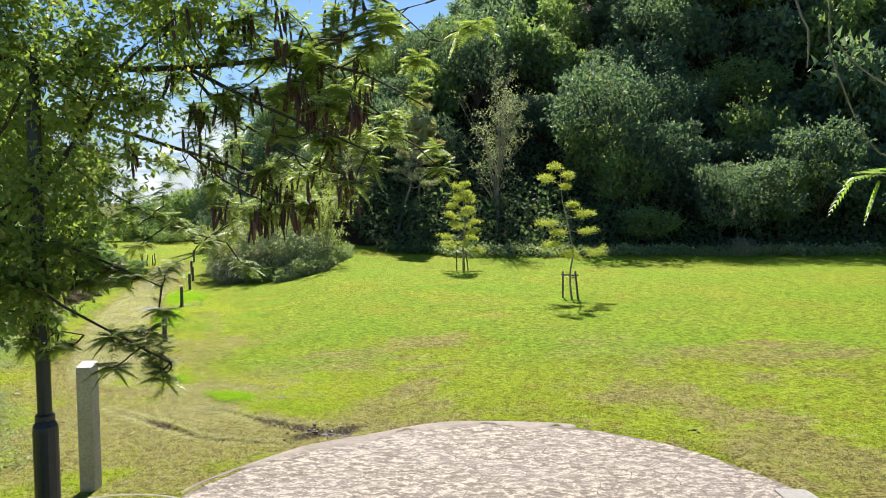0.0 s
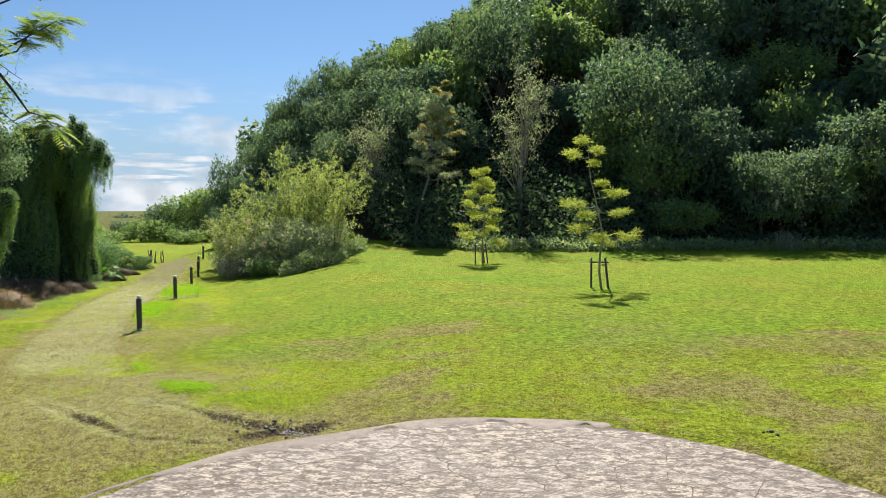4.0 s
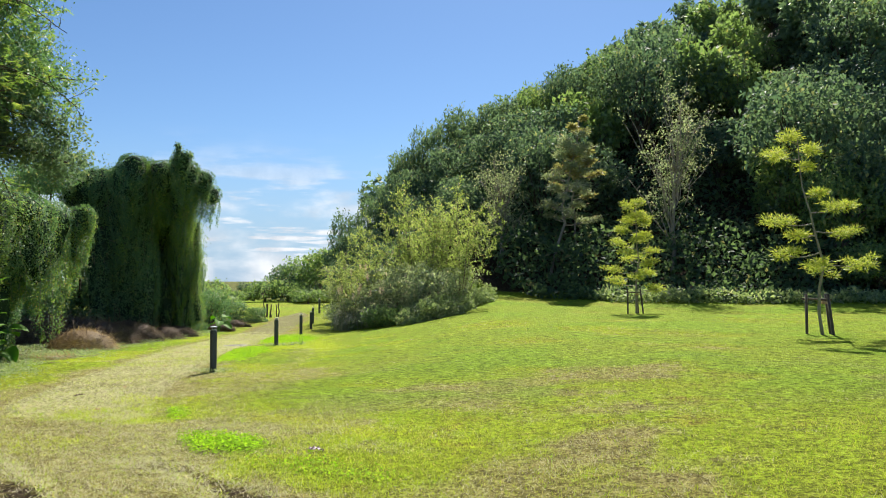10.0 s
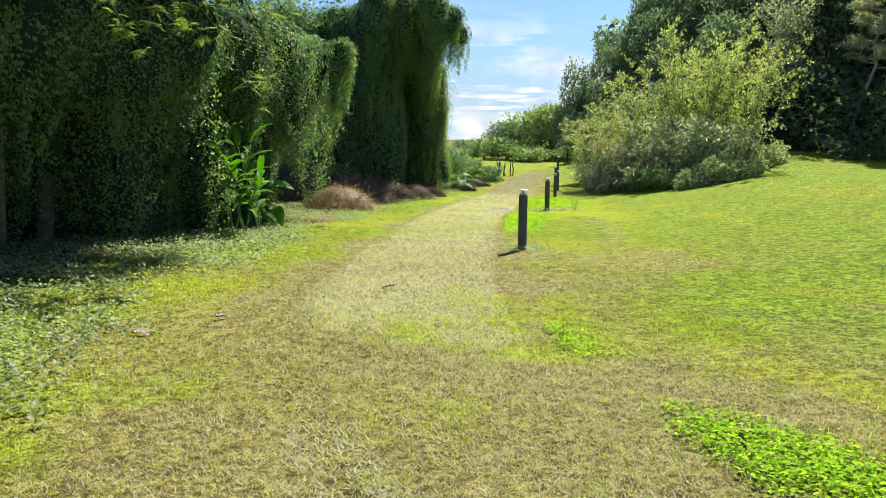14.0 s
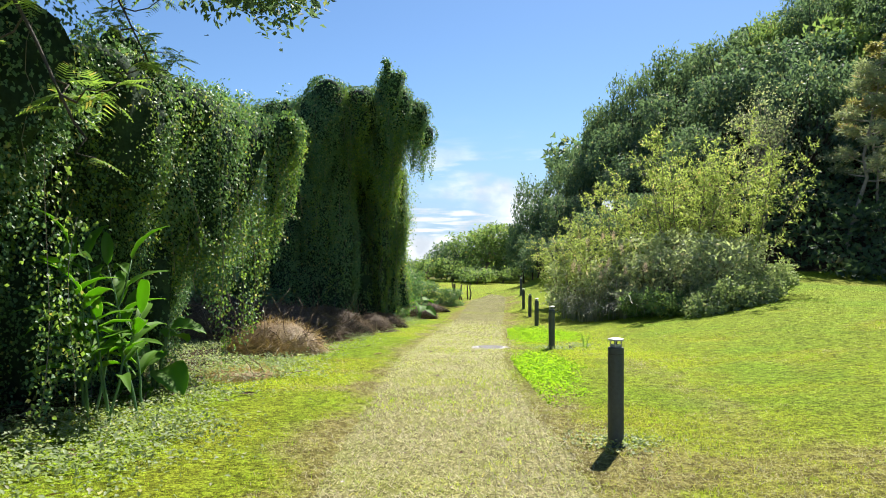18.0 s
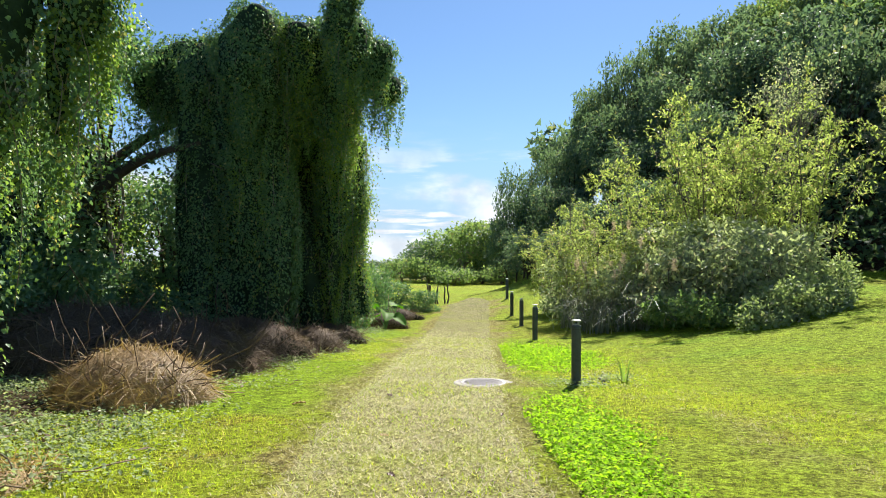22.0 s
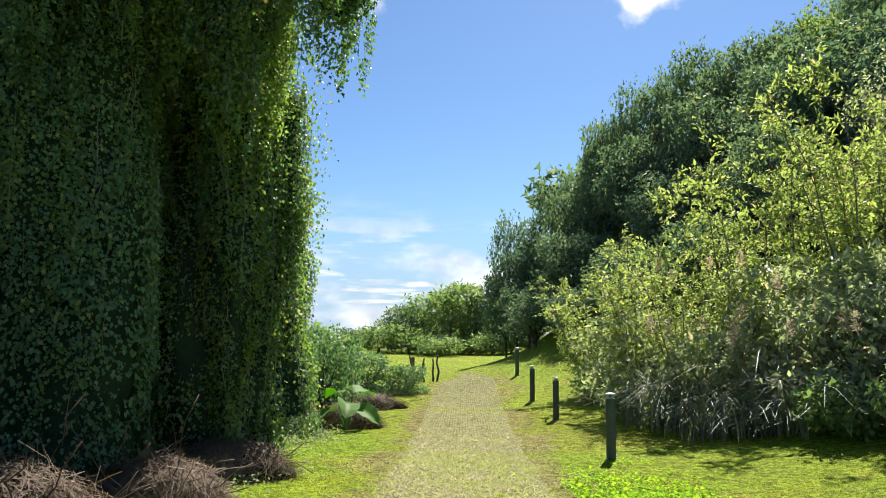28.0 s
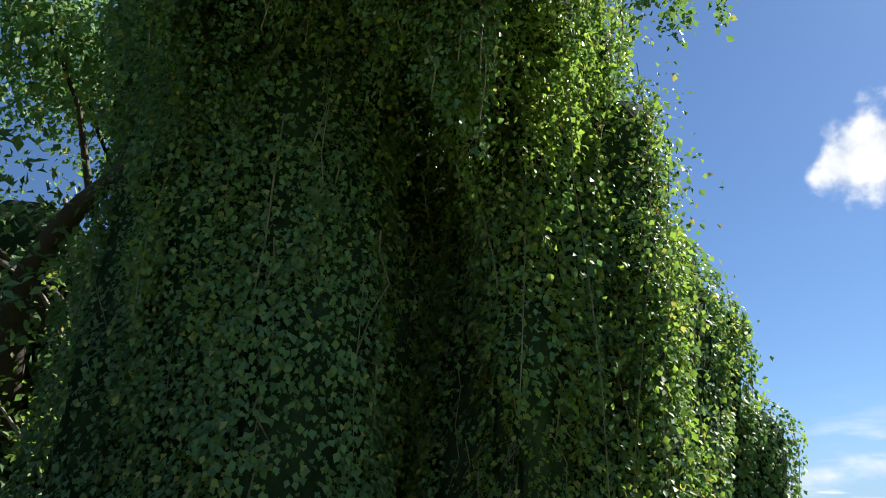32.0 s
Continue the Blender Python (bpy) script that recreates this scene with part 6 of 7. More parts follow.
leafy_crown((-14.6, 20.0, float(ground_z(-14.6, 20.0))), [(-12.3, 21.5, 3.3, 1.0, 1.0, 1.0), (-12.9, 20.3, 3.3, 1.3, 1.2, 1.3), (-13.8, 18.8, 3.3, 1.4, 1.4, 1.4), (-14.6, 16.8, 3.0, 1.6, 1.5, 1.4), (-12.6, 21.0, 5.0, 1.2, 1.1, 1.0), (-13.8, 19.2, 5.2, 1.4, 1.3, 1.1), (-14.8, 15.2, 2.8, 1.5, 1.5, 1.3), (-13.4, 22.4, 3.9, 1.1, 1.0, 0.9), (-15.0, 17.6, 5.4, 1.4, 1.4, 1.0)], 90000, 0.085, M_VINE, 85,
            "tall dark leafy tree towering out of the vine wall", 0.55, trunk=0.14)
leafy_crown((-22.6, 35.2, float(ground_z(-22.6, 35.2))), [(-22.0, 33.6, 3.2, 1.2, 1.2, 0.7), (-22.8, 31.6, 2.4, 1.3, 1.3, 0.9), (-20.9, 33.2, 3.0, 1.0, 1.0, 0.7), (-23.6, 35.2, 3.0, 1.2, 1.2, 0.9), (-24.6, 33.0, 1.6, 1.0, 1.0, 0.6), (-21.8, 30.4, 1.6, 1.2, 1.1, 0.7), (-24.4, 36.4, 0.6, 1.1, 1.0, 0.6), (-20.6, 31.0, 1.6, 0.8, 0.8, 0.5)], 26000, 0.10, M_VINE, 86,
            "dark leafy tree filling the gap beside the vines", 0.6, trunk=0.16)
# vines and a sprig beside the steps
def side_sprig():
    r = np.random.default_rng(83)
    e = thing("climbing_plant", (1.55, 1.75, float(ground_z(1.55, 1.75))), "thin pale climbing stems with a few feathery leaves", "plant")
    m0 = e.matrix_world.translation
    z0 = np.array(m0)
    for line in (((1.55, 1.75, -0.8), (1.6, 1.9, 0.8), (1.45, 2.0, 1.35), (1.28, 2.01, 1.46), (1.16, 2.01, 1.49), (1.10, 2.02, 1.58), (1.06, 2.02, 1.67), (1.03, 2.03, 1.76), (1.03, 2.04, 1.87), (1.02, 2.04, 2.02)),
                 ((1.45, 2.0, 1.35), (1.3, 2.02, 1.60), (1.18, 2.02, 1.67), (1.11, 2.03, 1.72), (1.04, 2.03, 1.79)), ((1.02, 2.04, 2.02), (0.98, 2.04, 2.06), (0.94, 2.04, 1.90), (0.97, 2.03, 1.82), (0.97, 2.03, 1.72))):
        ln = spline(np.array(line) - z0, 0.06)
        part("stem", tube(ln, np.linspace(0.005, 0.002, len(ln)), 5), M_PALEBARK, e)
    ln = spline(np.array(((1.45, 2.0, 1.35), (1.24, 2.01, 1.42), (1.10, 2.01, 1.44))) - z0, 0.05)
    part("stem", tube(ln, 0.002, 5), M_PALEBARK, e)
    lv = [feather_leaf(r, ln[int(r.integers(2, len(ln)))], unit(r.normal(0, 1, 3) + np.array((-0.6, 0, -0.3))), 0.10) for k in range(26)]
    part("leaves", join(lv), M_VINE_B, e)


side_sprig()

# the tall one above the vine wall, reaching over the lawn's edge
def tall_feather(at, high, reach, seed, leaf_n, label, toward=(1, -0.2)):
    r = np.random.default_rng(seed)
    trunk = bend((0, 0, -0.2), (0.3, 0.2, high * 0.55), 0, 0.12, 6, r)
    boughs = []
    for k in range(13):
        a = math.atan2(toward[1], toward[0]) + r.normal(0, 0.9)
        s = reach * r.uniform(0.5, 1.0)
        b = trunk[int(r.integers(3, 6))]
        z = high * r.uniform(0.55, 1.0)
        mid = b * 0.5 + np.array([math.cos(a) * s * 0.5, math.sin(a) * s * 0.5, z]) * 0.5 + np.array([0, 0, 0.4])
        boughs.append(((tuple(b), tuple(mid), (math.cos(a) * s, math.sin(a) * s, z - 0.2 * s)), 0.035))
    return feather_tree(at, trunk, boughs, seed, leaf_n, 0.26, 20, label, spread=0.42)


tall_feather(on_ground(-14.6, 18.6), 7.4, 4.6, 91, 1300, "tall feathery tree reaching out over vines and lawn", (0.7, 0.1))
fx, fy, fz = on_ground(-14.2, 17.6)
low_fronds = (
    (((-14.0, 17.7, 1.2), (-12.4, 17.0, 1.2), (-11.2, 16.8, 0.7), (-10.5, 16.7, 0.05)), 0.20), (((-14.0, 17.7, 1.4), (-12.2, 17.5, 1.4), (-11.0, 17.3, 0.7), (-10.4, 17.2, 0.0)), 0.20),
    (((-13.9, 17.7, 1.8), (-11.8, 18.0, 1.3), (-10.5, 17.95, 0.2), (-9.9, 17.9, -0.6)), 0.16), (((-13.9, 17.7, 2.0), (-11.8, 18.4, 2.0), (-10.6, 18.7, 1.2), (-10.2, 18.8, 0.5)), 0.26))
high_fronds = (
    (((-13.9, 17.7, 2.2), (-11.8, 17.2, 2.4), (-10.4, 17.0, 1.9), (-9.8, 16.9, 1.3)), 0.30), (((-13.9, 17.7, 2.4), (-12.0, 18.9, 3.0), (-10.6, 19.6, 2.8), (-9.8, 20.0, 2.2)), 0.32),
    (((-13.9, 17.7, 1.5), (-12.6, 16.2, 1.6), (-11.6, 15.4, 1.0), (-11.0, 15.0, 0.4)), 0.28), (((-13.9, 17.8, 1.9), (-12.6, 19.2, 1.9), (-11.9, 19.8, 1.2), (-11.5, 20.1, 0.3)), 0.24),
    (((-13.9, 17.8, 2.6), (-11.8, 18.2, 3.6), (-10.2, 18.6, 3.8), (-9.2, 18.8, 3.2)), 0.35))
feather_tree((fx, fy, fz), np.array([(0, 0, -0.2), (0.1, 0.1, 2.4), (0.3, 0.1, 4.6)]), [([(a_ - fx, b_ - fy, c_ - fz) for a_, b_, c_ in way_], 0.024, wide_) for way_, wide_ in low_fronds + high_fronds], 92, 2400, 0.155, 0, "feathery bright-green tree hanging its fronds over the verge", M_VINE_B)


def limbed_tree(at, limb_lines, seed, mat, leaf, n, label, loose=0.55, tight=0.17, bark=M_DARKBARK):
    """A broad tree with heavy dark limbs, leafy round their ends."""
    r = np.random.default_rng(seed)
    e = thing("broad_tree", at, label, "tree")
    lv = []
    for line, rad in limb_lines:
        ln = spline(line, 0.2)
        part("limb", tube(ln, np.linspace(rad, rad * 0.3, len(ln)), 9), bark, e, soft=True)
        for k in range(n):
            c = ln[int(r.integers(len(ln) // 3, len(ln)))] + r.normal(0, loose, 3)
            m_ = 26
            p = c + r.normal(0, tight, (m_, 3))
            lv.append(leaves(p, unit(r.normal(0, 1, p.shape)), unit(r.normal(0, 0.7, p.shape) + np.array([0, 0, 1])), leaf * r.uniform(0.6, 1.2, m_), leaf * 0.5))
    part("leaves", join(lv), mat, e)


bx0, by0, bz0 = on_ground(-23.0, 33.8)
limbed_tree((bx0, by0, bz0), [(((0, 0, -0.2), (0.1, 0, 1.8), (0.3, -0.2, 3.0)), 0.32), (((0.2, -0.1, 2.2), (1.6, -0.3, 3.4), (2.6, -0.1, 4.0), (3.6, 0.3, 4.3)), 0.20), (((0.2, 0, 2.8), (1.0, 0.8, 4.2), (2.0, 1.4, 5.0), (3.2, 1.6, 5.4)), 0.17),
            (((0.1, 0, 1.6), (1.3, -1.0, 2.2), (2.4, -2.2, 2.6), (3.6, -3.4, 3.0)), 0.15), (((0.2, 0, 2.8), (-0.4, -1.0, 4.2), (0.2, -2.2, 4.8), (0.8, -3.4, 5.0)), 0.16), (((0.1, 0, 2.0), (0.9, -2.2, 3.2), (1.0, -4.2, 3.8)), 0.13),
            (((0.2, 0, 1.2), (0.8, -0.6, 1.9), (1.6, -0.9, 2.0)), 0.09)], 95, M_VINE, 0.13, 26, "broad dark tree with heavy limbs behind the vines")
px_, py_, pz_ = on_ground(-21.9, 34.4)
limbed_tree((px_, py_, pz_), [(((0, 0, -0.2), (-0.1, -0.05, 2.3), (-0.1, -0.4, 3.9), (0.1, -0.7, 4.8)), 0.075), (((-0.08, 0, 2.0), (0.1, 0.1, 3.2), (-0.1, -0.05, 4.6)), 0.05), (((-0.1, -0.2, 3.0), (0.2, -0.7, 3.7), (0.3, -1.3, 4.0)), 0.035), (((0, 0, 1.4), (0.3, -0.5, 2.2), (0.2, -1.1, 2.9)), 0.03)], 99, M_VINE_B, 0.08, 12, "slim pale-stemmed tree in the shade beside the vines", 0.4, bark=M_PALEBARK)
# a dark leafy bough high over the vine wall
hx, hy, hz = on_ground(-14.4, 20.3)
limbed_tree((hx, hy, hz), [([(w_[0] - hx, w_[1] - hy, w_[2] - hz) for w_ in way_], rad_) for way_, rad_ in (
    (((-14.4, 20.3, -2.9), (-14.3, 20.4, -0.4), (-13.9, 20.5, 2.0)), 0.13), (((-13.9, 20.5, 2.0), (-13.0, 20.9, 2.0), (-12.0, 21.3, 1.75), (-11.2, 21.6, 1.5)), 0.05), (((-13.9, 20.5, 2.2), (-12.8, 20.6, 2.6), (-11.8, 20.9, 2.4), (-11.0, 21.2, 2.0)), 0.05),
    (((-13.9, 20.5, 2.0), (-13.2, 21.3, 2.2), (-12.3, 21.9, 1.9), (-11.6, 22.2, 1.6)), 0.04), (((-13.9, 20.5, 2.1), (-13.1, 20.2, 2.1), (-12.5, 20.1, 1.8)), 0.04))], 97, M_WOOD, 0.095, 130, "dark-leaved bough reaching out over the vine wall", 0.17, 0.10)


# ---- broad-leaved plants ----
def big_leaf(length, width, curve, round_tip=False, wave=0.03, seed=0):
    """A broad leaf with a midrib, folded and bent, with a wavy edge."""
    r = np.random.default_rng(seed)
    nu, nv = 12, 7
    u, v = np.meshgrid(np.linspace(0, 1, nu), np.linspace(-1, 1, nv), indexing="ij")
    w = np.sin(np.pi * np.clip(u, 0, 1) ** (0.62 if round_tip else 0.72)) ** (0.55 if round_tip else 0.8) * width / 2
    ang = curve * u
    x = length * np.sin(ang + 1e-6) / max(curve, 1e-3)
    z = length * (np.cos(ang) - 1) / max(curve, 1e-3)
    z = z + np.abs(v) * w * 0.35 + wave * np.sin(u * 21 + np.sign(v) * 1.3 + seed) * np.abs(v) ** 2
    p = np.stack([x, v * w, z], -1).reshape(-1, 3)
    i = (np.arange(nu - 1)[:, None] * nv + np.arange(nv - 1)[None]).ravel()
    f = np.stack([i, i + 1, i + nv + 1, i + nv], 1)
    return np.vstack([p, p - np.array([0, 0, 0.004])]), np.vstack([f, f[:, ::-1] + len(p)])


def leafy_plant(at, specs, label, name="broadleaf_plant", mat=None, category="plant", group=""):
    e = thing(name, at, label, category, group)
    for k, (yaw, stalk, tilt, length, width, curve, rnd) in enumerate(specs):
        o = np.array([math.cos(radians(yaw)), math.sin(radians(yaw)), 0])
        end = o * stalk * math.cos(radians(tilt)) * 0.5 + np.array([0, 0, stalk * math.sin(radians(tilt))])
        ln = bend((0, 0, -0.05), end, -0.06 * stalk, 0.01, 6)
        st = part("stalk", tube(ln, np.linspace(0.022, 0.010, 6), 6), M_VINE, e, soft=True)
        lf = part("leaf", big_leaf(length, width, curve, rnd, 0.012 if rnd else 0.008, k), mat or M_BIGLEAF, st, soft=True)
        lf.matrix_local = Matrix.Translation(end) @ Euler((radians((k * 37) % 40 - 20), radians(-tilt + (55 if rnd else 18)), radians(yaw))).to_matrix().to_4x4()
    return e


def cane_plant(at, canes, seed, label):
    """Leaning canes with long pointed leaves set to both sides, arching over."""
    r = np.random.default_rng(seed)
    e = thing("cane_plant", at, label, "plant")
    kinds = []
    for k in range(4):
        me = mesh_np("leaf", *big_leaf(0.50 + 0.05 * k, 0.115, 0.9 + 0.15 * k, False, 0.006, k))
        me.materials.append(M_BIGLEAF)
        kinds.append(me)
    for k in range(canes):
        a = 2 * math.pi * k / canes + r.normal(0, 0.4)
        root, high = np.array([*(r.normal(0, 0.22, 2)), -0.05]), r.uniform(0.7, 1.75)
        tip = root + np.array([math.cos(a) * 0.28 * high, math.sin(a) * 0.28 * high, high])
        ln = bend(root, tip, -0.05, 0.02, 7, r)
        cane = part("cane", tube(ln, np.linspace(0.015, 0.006, 7), 6), M_VINE, e, soft=True)
        for j in range(7):
            w = 0.38 + 0.62 * j / 6
            q = [float(np.interp(w, np.linspace(0, 1, 7), ln[:, i])) for i in range(3)]
            leaf_ = part("leaf", kinds[int(r.integers(4))], None, cane, soft=True)
            leaf_.matrix_local = Matrix.Translation(q) @ Euler((radians(r.uniform(-25, 25)), radians(r.uniform(-58, -28) if j < 6 else -72), a + (1.0 if j % 2 else -1.0) * r.uniform(0.5, 1.3))).to_matrix().to_4x4()


cane_plant(on_ground(-13.0, 21.2), 9, 5, "lush plant with canes of long pointed bright leaves")
plant_ = leafy_plant(on_ground(-13.62, 22.5), [(a, s, t, l, w, 0.7, True) for a, s, t, l, w in ((-60, 0.75, 55, 0.55, 0.46), (-20, 0.55, 42, 0.55, 0.48), (30, 0.95, 66, 0.5, 0.42), (-110, 0.5, 38, 0.42, 0.36), (90, 0.85, 62, 0.5, 0.4), (-85, 0.3, 24, 0.42, 0.36), (170, 0.9, 65, 0.5, 0.4))], "elephant-ear plant with large round glossy leaves")
plant_.scale = (0.85, 0.85, 0.9)
leafy_plant(on_ground(-18.6, 42.0), [(a, s, t, l, w, 0.7, True) for a, s, t, l, w in ((-60, 0.7, 50, 0.6, 0.45), (-10, 0.6, 45, 0.6, 0.45), (60, 0.8, 62, 0.55, 0.42), (-120, 0.6, 45, 0.55, 0.4), (150, 0.8, 60, 0.5, 0.4))], "elephant-ear plant by the path with bright leaves")


# ---- cut-grass heaps ----
def heap(at, rx, ry, high, n, seed, mat, label, turn=0, length=0.7, wild=0.8, thin=0.0034):
    """A mound of raked straw: a lumpy core under many long drooping stalks."""
    r = np.random.default_rng(seed)
    e = thing("straw_heap", at, label, "heap", "heaps of cut grass beside the path", turn=turn)
    nt, nu = 28, 10
    T_, U_ = np.meshgrid(np.linspace(0, 2 * np.pi, nt, endpoint=False), np.linspace(0, 1, nu))
    lump = 1 + 0.22 * np.sin(T_ * 2 + seed) + 0.14 * np.sin(T_ * 5 + seed * 2) + 0.10 * np.sin(T_ * 3 + U_ * 7 + seed)
    k = np.cos(U_ * np.pi / 2) * lump * 0.9
    v = np.stack([rx * k * np.cos(T_), ry * k * np.sin(T_), high * 0.92 * np.sin(U_ * np.pi / 2) * (1 + 0.08 * np.sin(T_ * 2)) - 0.03], -1).reshape(-1, 3)
    f = [(a * nt + b, a * nt + (b + 1) % nt, (a + 1) * nt + (b + 1) % nt, (a + 1) * nt + b) for a in range(nu - 1) for b in range(nt)]
    part("core", (v, np.array(f)), M_FLOOR, e, soft=True)
    th, u = r.uniform(0, 2 * np.pi, n), r.random(n) ** 1.2
    out_v, out_f = [], []
    seg = 3
    lumps = 1 + 0.22 * np.sin(th * 2 + seed) + 0.10 * np.sin(th * 5 + seed * 2)
    kk = np.cos(u * np.pi / 2) * lumps * r.uniform(0.82, 1.08, n)
    root = np.stack([rx * kk * np.cos(th), ry * kk * np.sin(th), high * np.sin(u * np.pi / 2) * r.uniform(0.85, 1.1, n)], -1)
    out_ = unit(root * np.array([1 / rx, 1 / ry, 1.2 / high]) + 1e-6)
    way = r.normal(0, 1, (n, 3)) * np.array([1, 1, 0.5]) + out_ * np.array([0.5, 0.5, 0]) - np.array([0, 0, 0.35])
    way = unit(way - out_ * (way * out_).sum(1, keepdims=True) * (1 - wild * 0.5))
    ln = (length * r.uniform(0.3, 1.2, n))[:, None]
    side = unit(np.cross(way, out_) + 1e-6) * thin
    for s in range(seg + 1):
        q = s / seg - 0.3
        p = root + way * ln * q - out_ * ln * (q * q) * 0.45 + np.array([0, 0, 0.015])
        p[:, 2] = np.maximum(p[:, 2], 0.0)
        out_v.append(np.stack([p - side, p + side], 1))
    v = np.stack(out_v, 1).reshape(-1, 3)
    i0 = np.arange(n)[:, None] * (2 * (seg + 1))
    for s in range(seg):
        i = i0 + 2 * s
        out_f.append(np.hstack([i, i + 1, i + 3, i, i + 3, i + 2]).reshape(-1, 3))
    tagged(part("straw", (v, np.vstack(out_f)), mat, e), kind="stuff")
    m_ = max(10, n // 90)
    st = []
    for k_ in range(m_):
        a = r.uniform(0, 6.28)
        b = np.array([rx * 0.7 * math.cos(a), ry * 0.7 * math.sin(a), high * r.uniform(0.1, 0.7)])
        st.append(tube(bend(b, b + r.normal(0, 0.38, 3) + np.array([0, 0, 0.08]), 0, 0.05, 5, r), 0.006, 4))
    tagged(part("stalk_mass", join(st), M_DEAD, e, "stiff pale broken stalks"), kind="stuff")
    return e


heap(on_ground(-15.55, 27.85), 0.98, 0.72, 0.52, 11000, 501, M_STRAW, "tawny heap of cut straw on the lawn's edge", 20)
heap(on_ground(-16.9, 30.3), 1.5, 1.2, 0.72, 9000, 502, M_DEAD, "dark brown heap of dead grass in shade", 60)
heap(on_ground(-17.3, 32.6), 1.05, 1.0, 0.68, 6000, 503, M_DEAD, "rounded dark heap of dead grass", 10)
heap(on_ground(-18.3, 29.8), 2.2, 1.8, 0.92, 9000, 504, M_DEAD, "sprawling heap of dead stalks in shade", 30, 1.0, 0.9)
heap(on_ground(-16.95, 34.55), 0.62, 0.56, 0.42, 3200, 505, M_DEAD, "small reddish-brown heap of dry grass", 0)
heap(on_ground(-17.45, 36.3), 0.8, 0.55, 0.42, 2600, 506, M_DEAD, "loose reddish heap of dry stalks", 70, 0.4, 0.5)
heap(on_ground(-18.9, 42.6), 0.9, 0.6, 0.45, 2000, 507, M_DEAD, "low heap of dry debris", 70, 0.4, 0.5)
heap(on_ground(-13.9, 24.4), 0.7, 0.45, 0.05, 800, 508, M_STRAW, "flat scatter of dry stalks on the verge", 60, 0.4, 0.6)
heap(on_ground(-19.9, 46.2), 0.8, 0.6, 0.35, 1500, 509, M_DEAD, "low heap of dry debris", 20, 0.4, 0.5)


# ---- sticks by the far lawn ----
def stick_fence(at):
    e = thing("stick_row", at, "row of short dark crooked sticks stuck in the lawn", "sticks")
    r = np.random.default_rng(8)
    for k in range(5):
        b = np.array([k * 0.22 - 0.3, 0.25 * (k % 2), -0.1])
        part("stick", tube(bend(b, b + np.array([r.normal(0, 0.08), 0, 0.75 + 0.35 * r.random()]), 0, 0.04, 5, r), np.linspace(0.045, 0.03, 5), 7), M_STAKE, e)


stick_fence(on_ground(-21.5, 54.4))
e_ = thing("short_post", on_ground(-22.4, 56.0), "short dark wooden post on the lawn", "post")
part("shaft", revolve([(0.07, -0.1), (0.07, 0.85), (0.05, 0.9), (0.01, 0.9)], 10), M_STAKE, e_)

# ---- far trees beyond the lawn ----
def distance():
    r = np.random.default_rng(55)
    dome = tree_kind(600, 4.2, 6.5, 6500, 0.36, M_WOOD_B, M_PALEBARK, 20)
    dark = tree_kind(601, 3.6, 5.5, 6000, 0.36, M_WOOD, M_DARKBARK, 20)
    low = tree_kind(602, 2.4, 2.2, 2000, 0.30, M_WOOD_B, M_BARK, 14)
    haze_tree = tree_kind(603, 3.6, 5.5, 700, 1.1, M_WOOD, M_DARKBARK, 8)
    for x, y, k, s, t in ((-33.5, 96, dome, 1.1, 0.95), (-38.0, 99, dark, 1.05, 0.85), (-29.5, 97, dark, 1.0, 0.95), (-42, 104, dark, 0.9, 0.75), (-27.0, 93, dark, 0.8, 0.9), (-31, 103, dark, 1.1, 0.9), (-48, 108, dark, 0.8, 0.6), (-37, 108, dark, 1.1, 0.8)):
        plant_tree(k, on_ground(x, y, -0.3), "light-crowned spreading tree beyond the lawn" if k is dome else "dark round tree beyond the lawn", "far trees", r.uniform(0, 360), s, t)
    for k in range(26):
        x, y = -26 - k * 1.9 + r.normal(0, 0.5), 90 + r.normal(0, 2) - 0.6 * max(0, k - 8)
        plant_tree(low, on_ground(x, y, -0.3), "low shrub along the far edge of the lawn", "far shrubs", r.uniform(0, 360), r.uniform(0.7, 1.2), r.uniform(0.7, 1.1), "shrub", "shrub")
    for k in range(16):
        x, y = -23.5 - 1.2 * k + r.normal(0, 0.8), 50 + 2.2 * k + r.normal(0, 1.5)
        plant_tree(low, on_ground(x, y, -0.2), "low shrub in the rough beside the lawn", "far shrubs", r.uniform(0, 360), r.uniform(0.6, 1.0), r.uniform(0.6, 1.0), "shrub", "shrub")
    for k in range(40):
        a = -75 + k * 3.1
        x, y = -40 + 330 * math.sin(radians(a)) * 1.2, 60 + 330 * math.cos(radians(a))
        plant_tree(haze_tree, (x, y, -6.5), "distant trees on the horizon", "distant trees", r.uniform(0, 360), r.uniform(1.5, 2.6), 0.6)


distance()


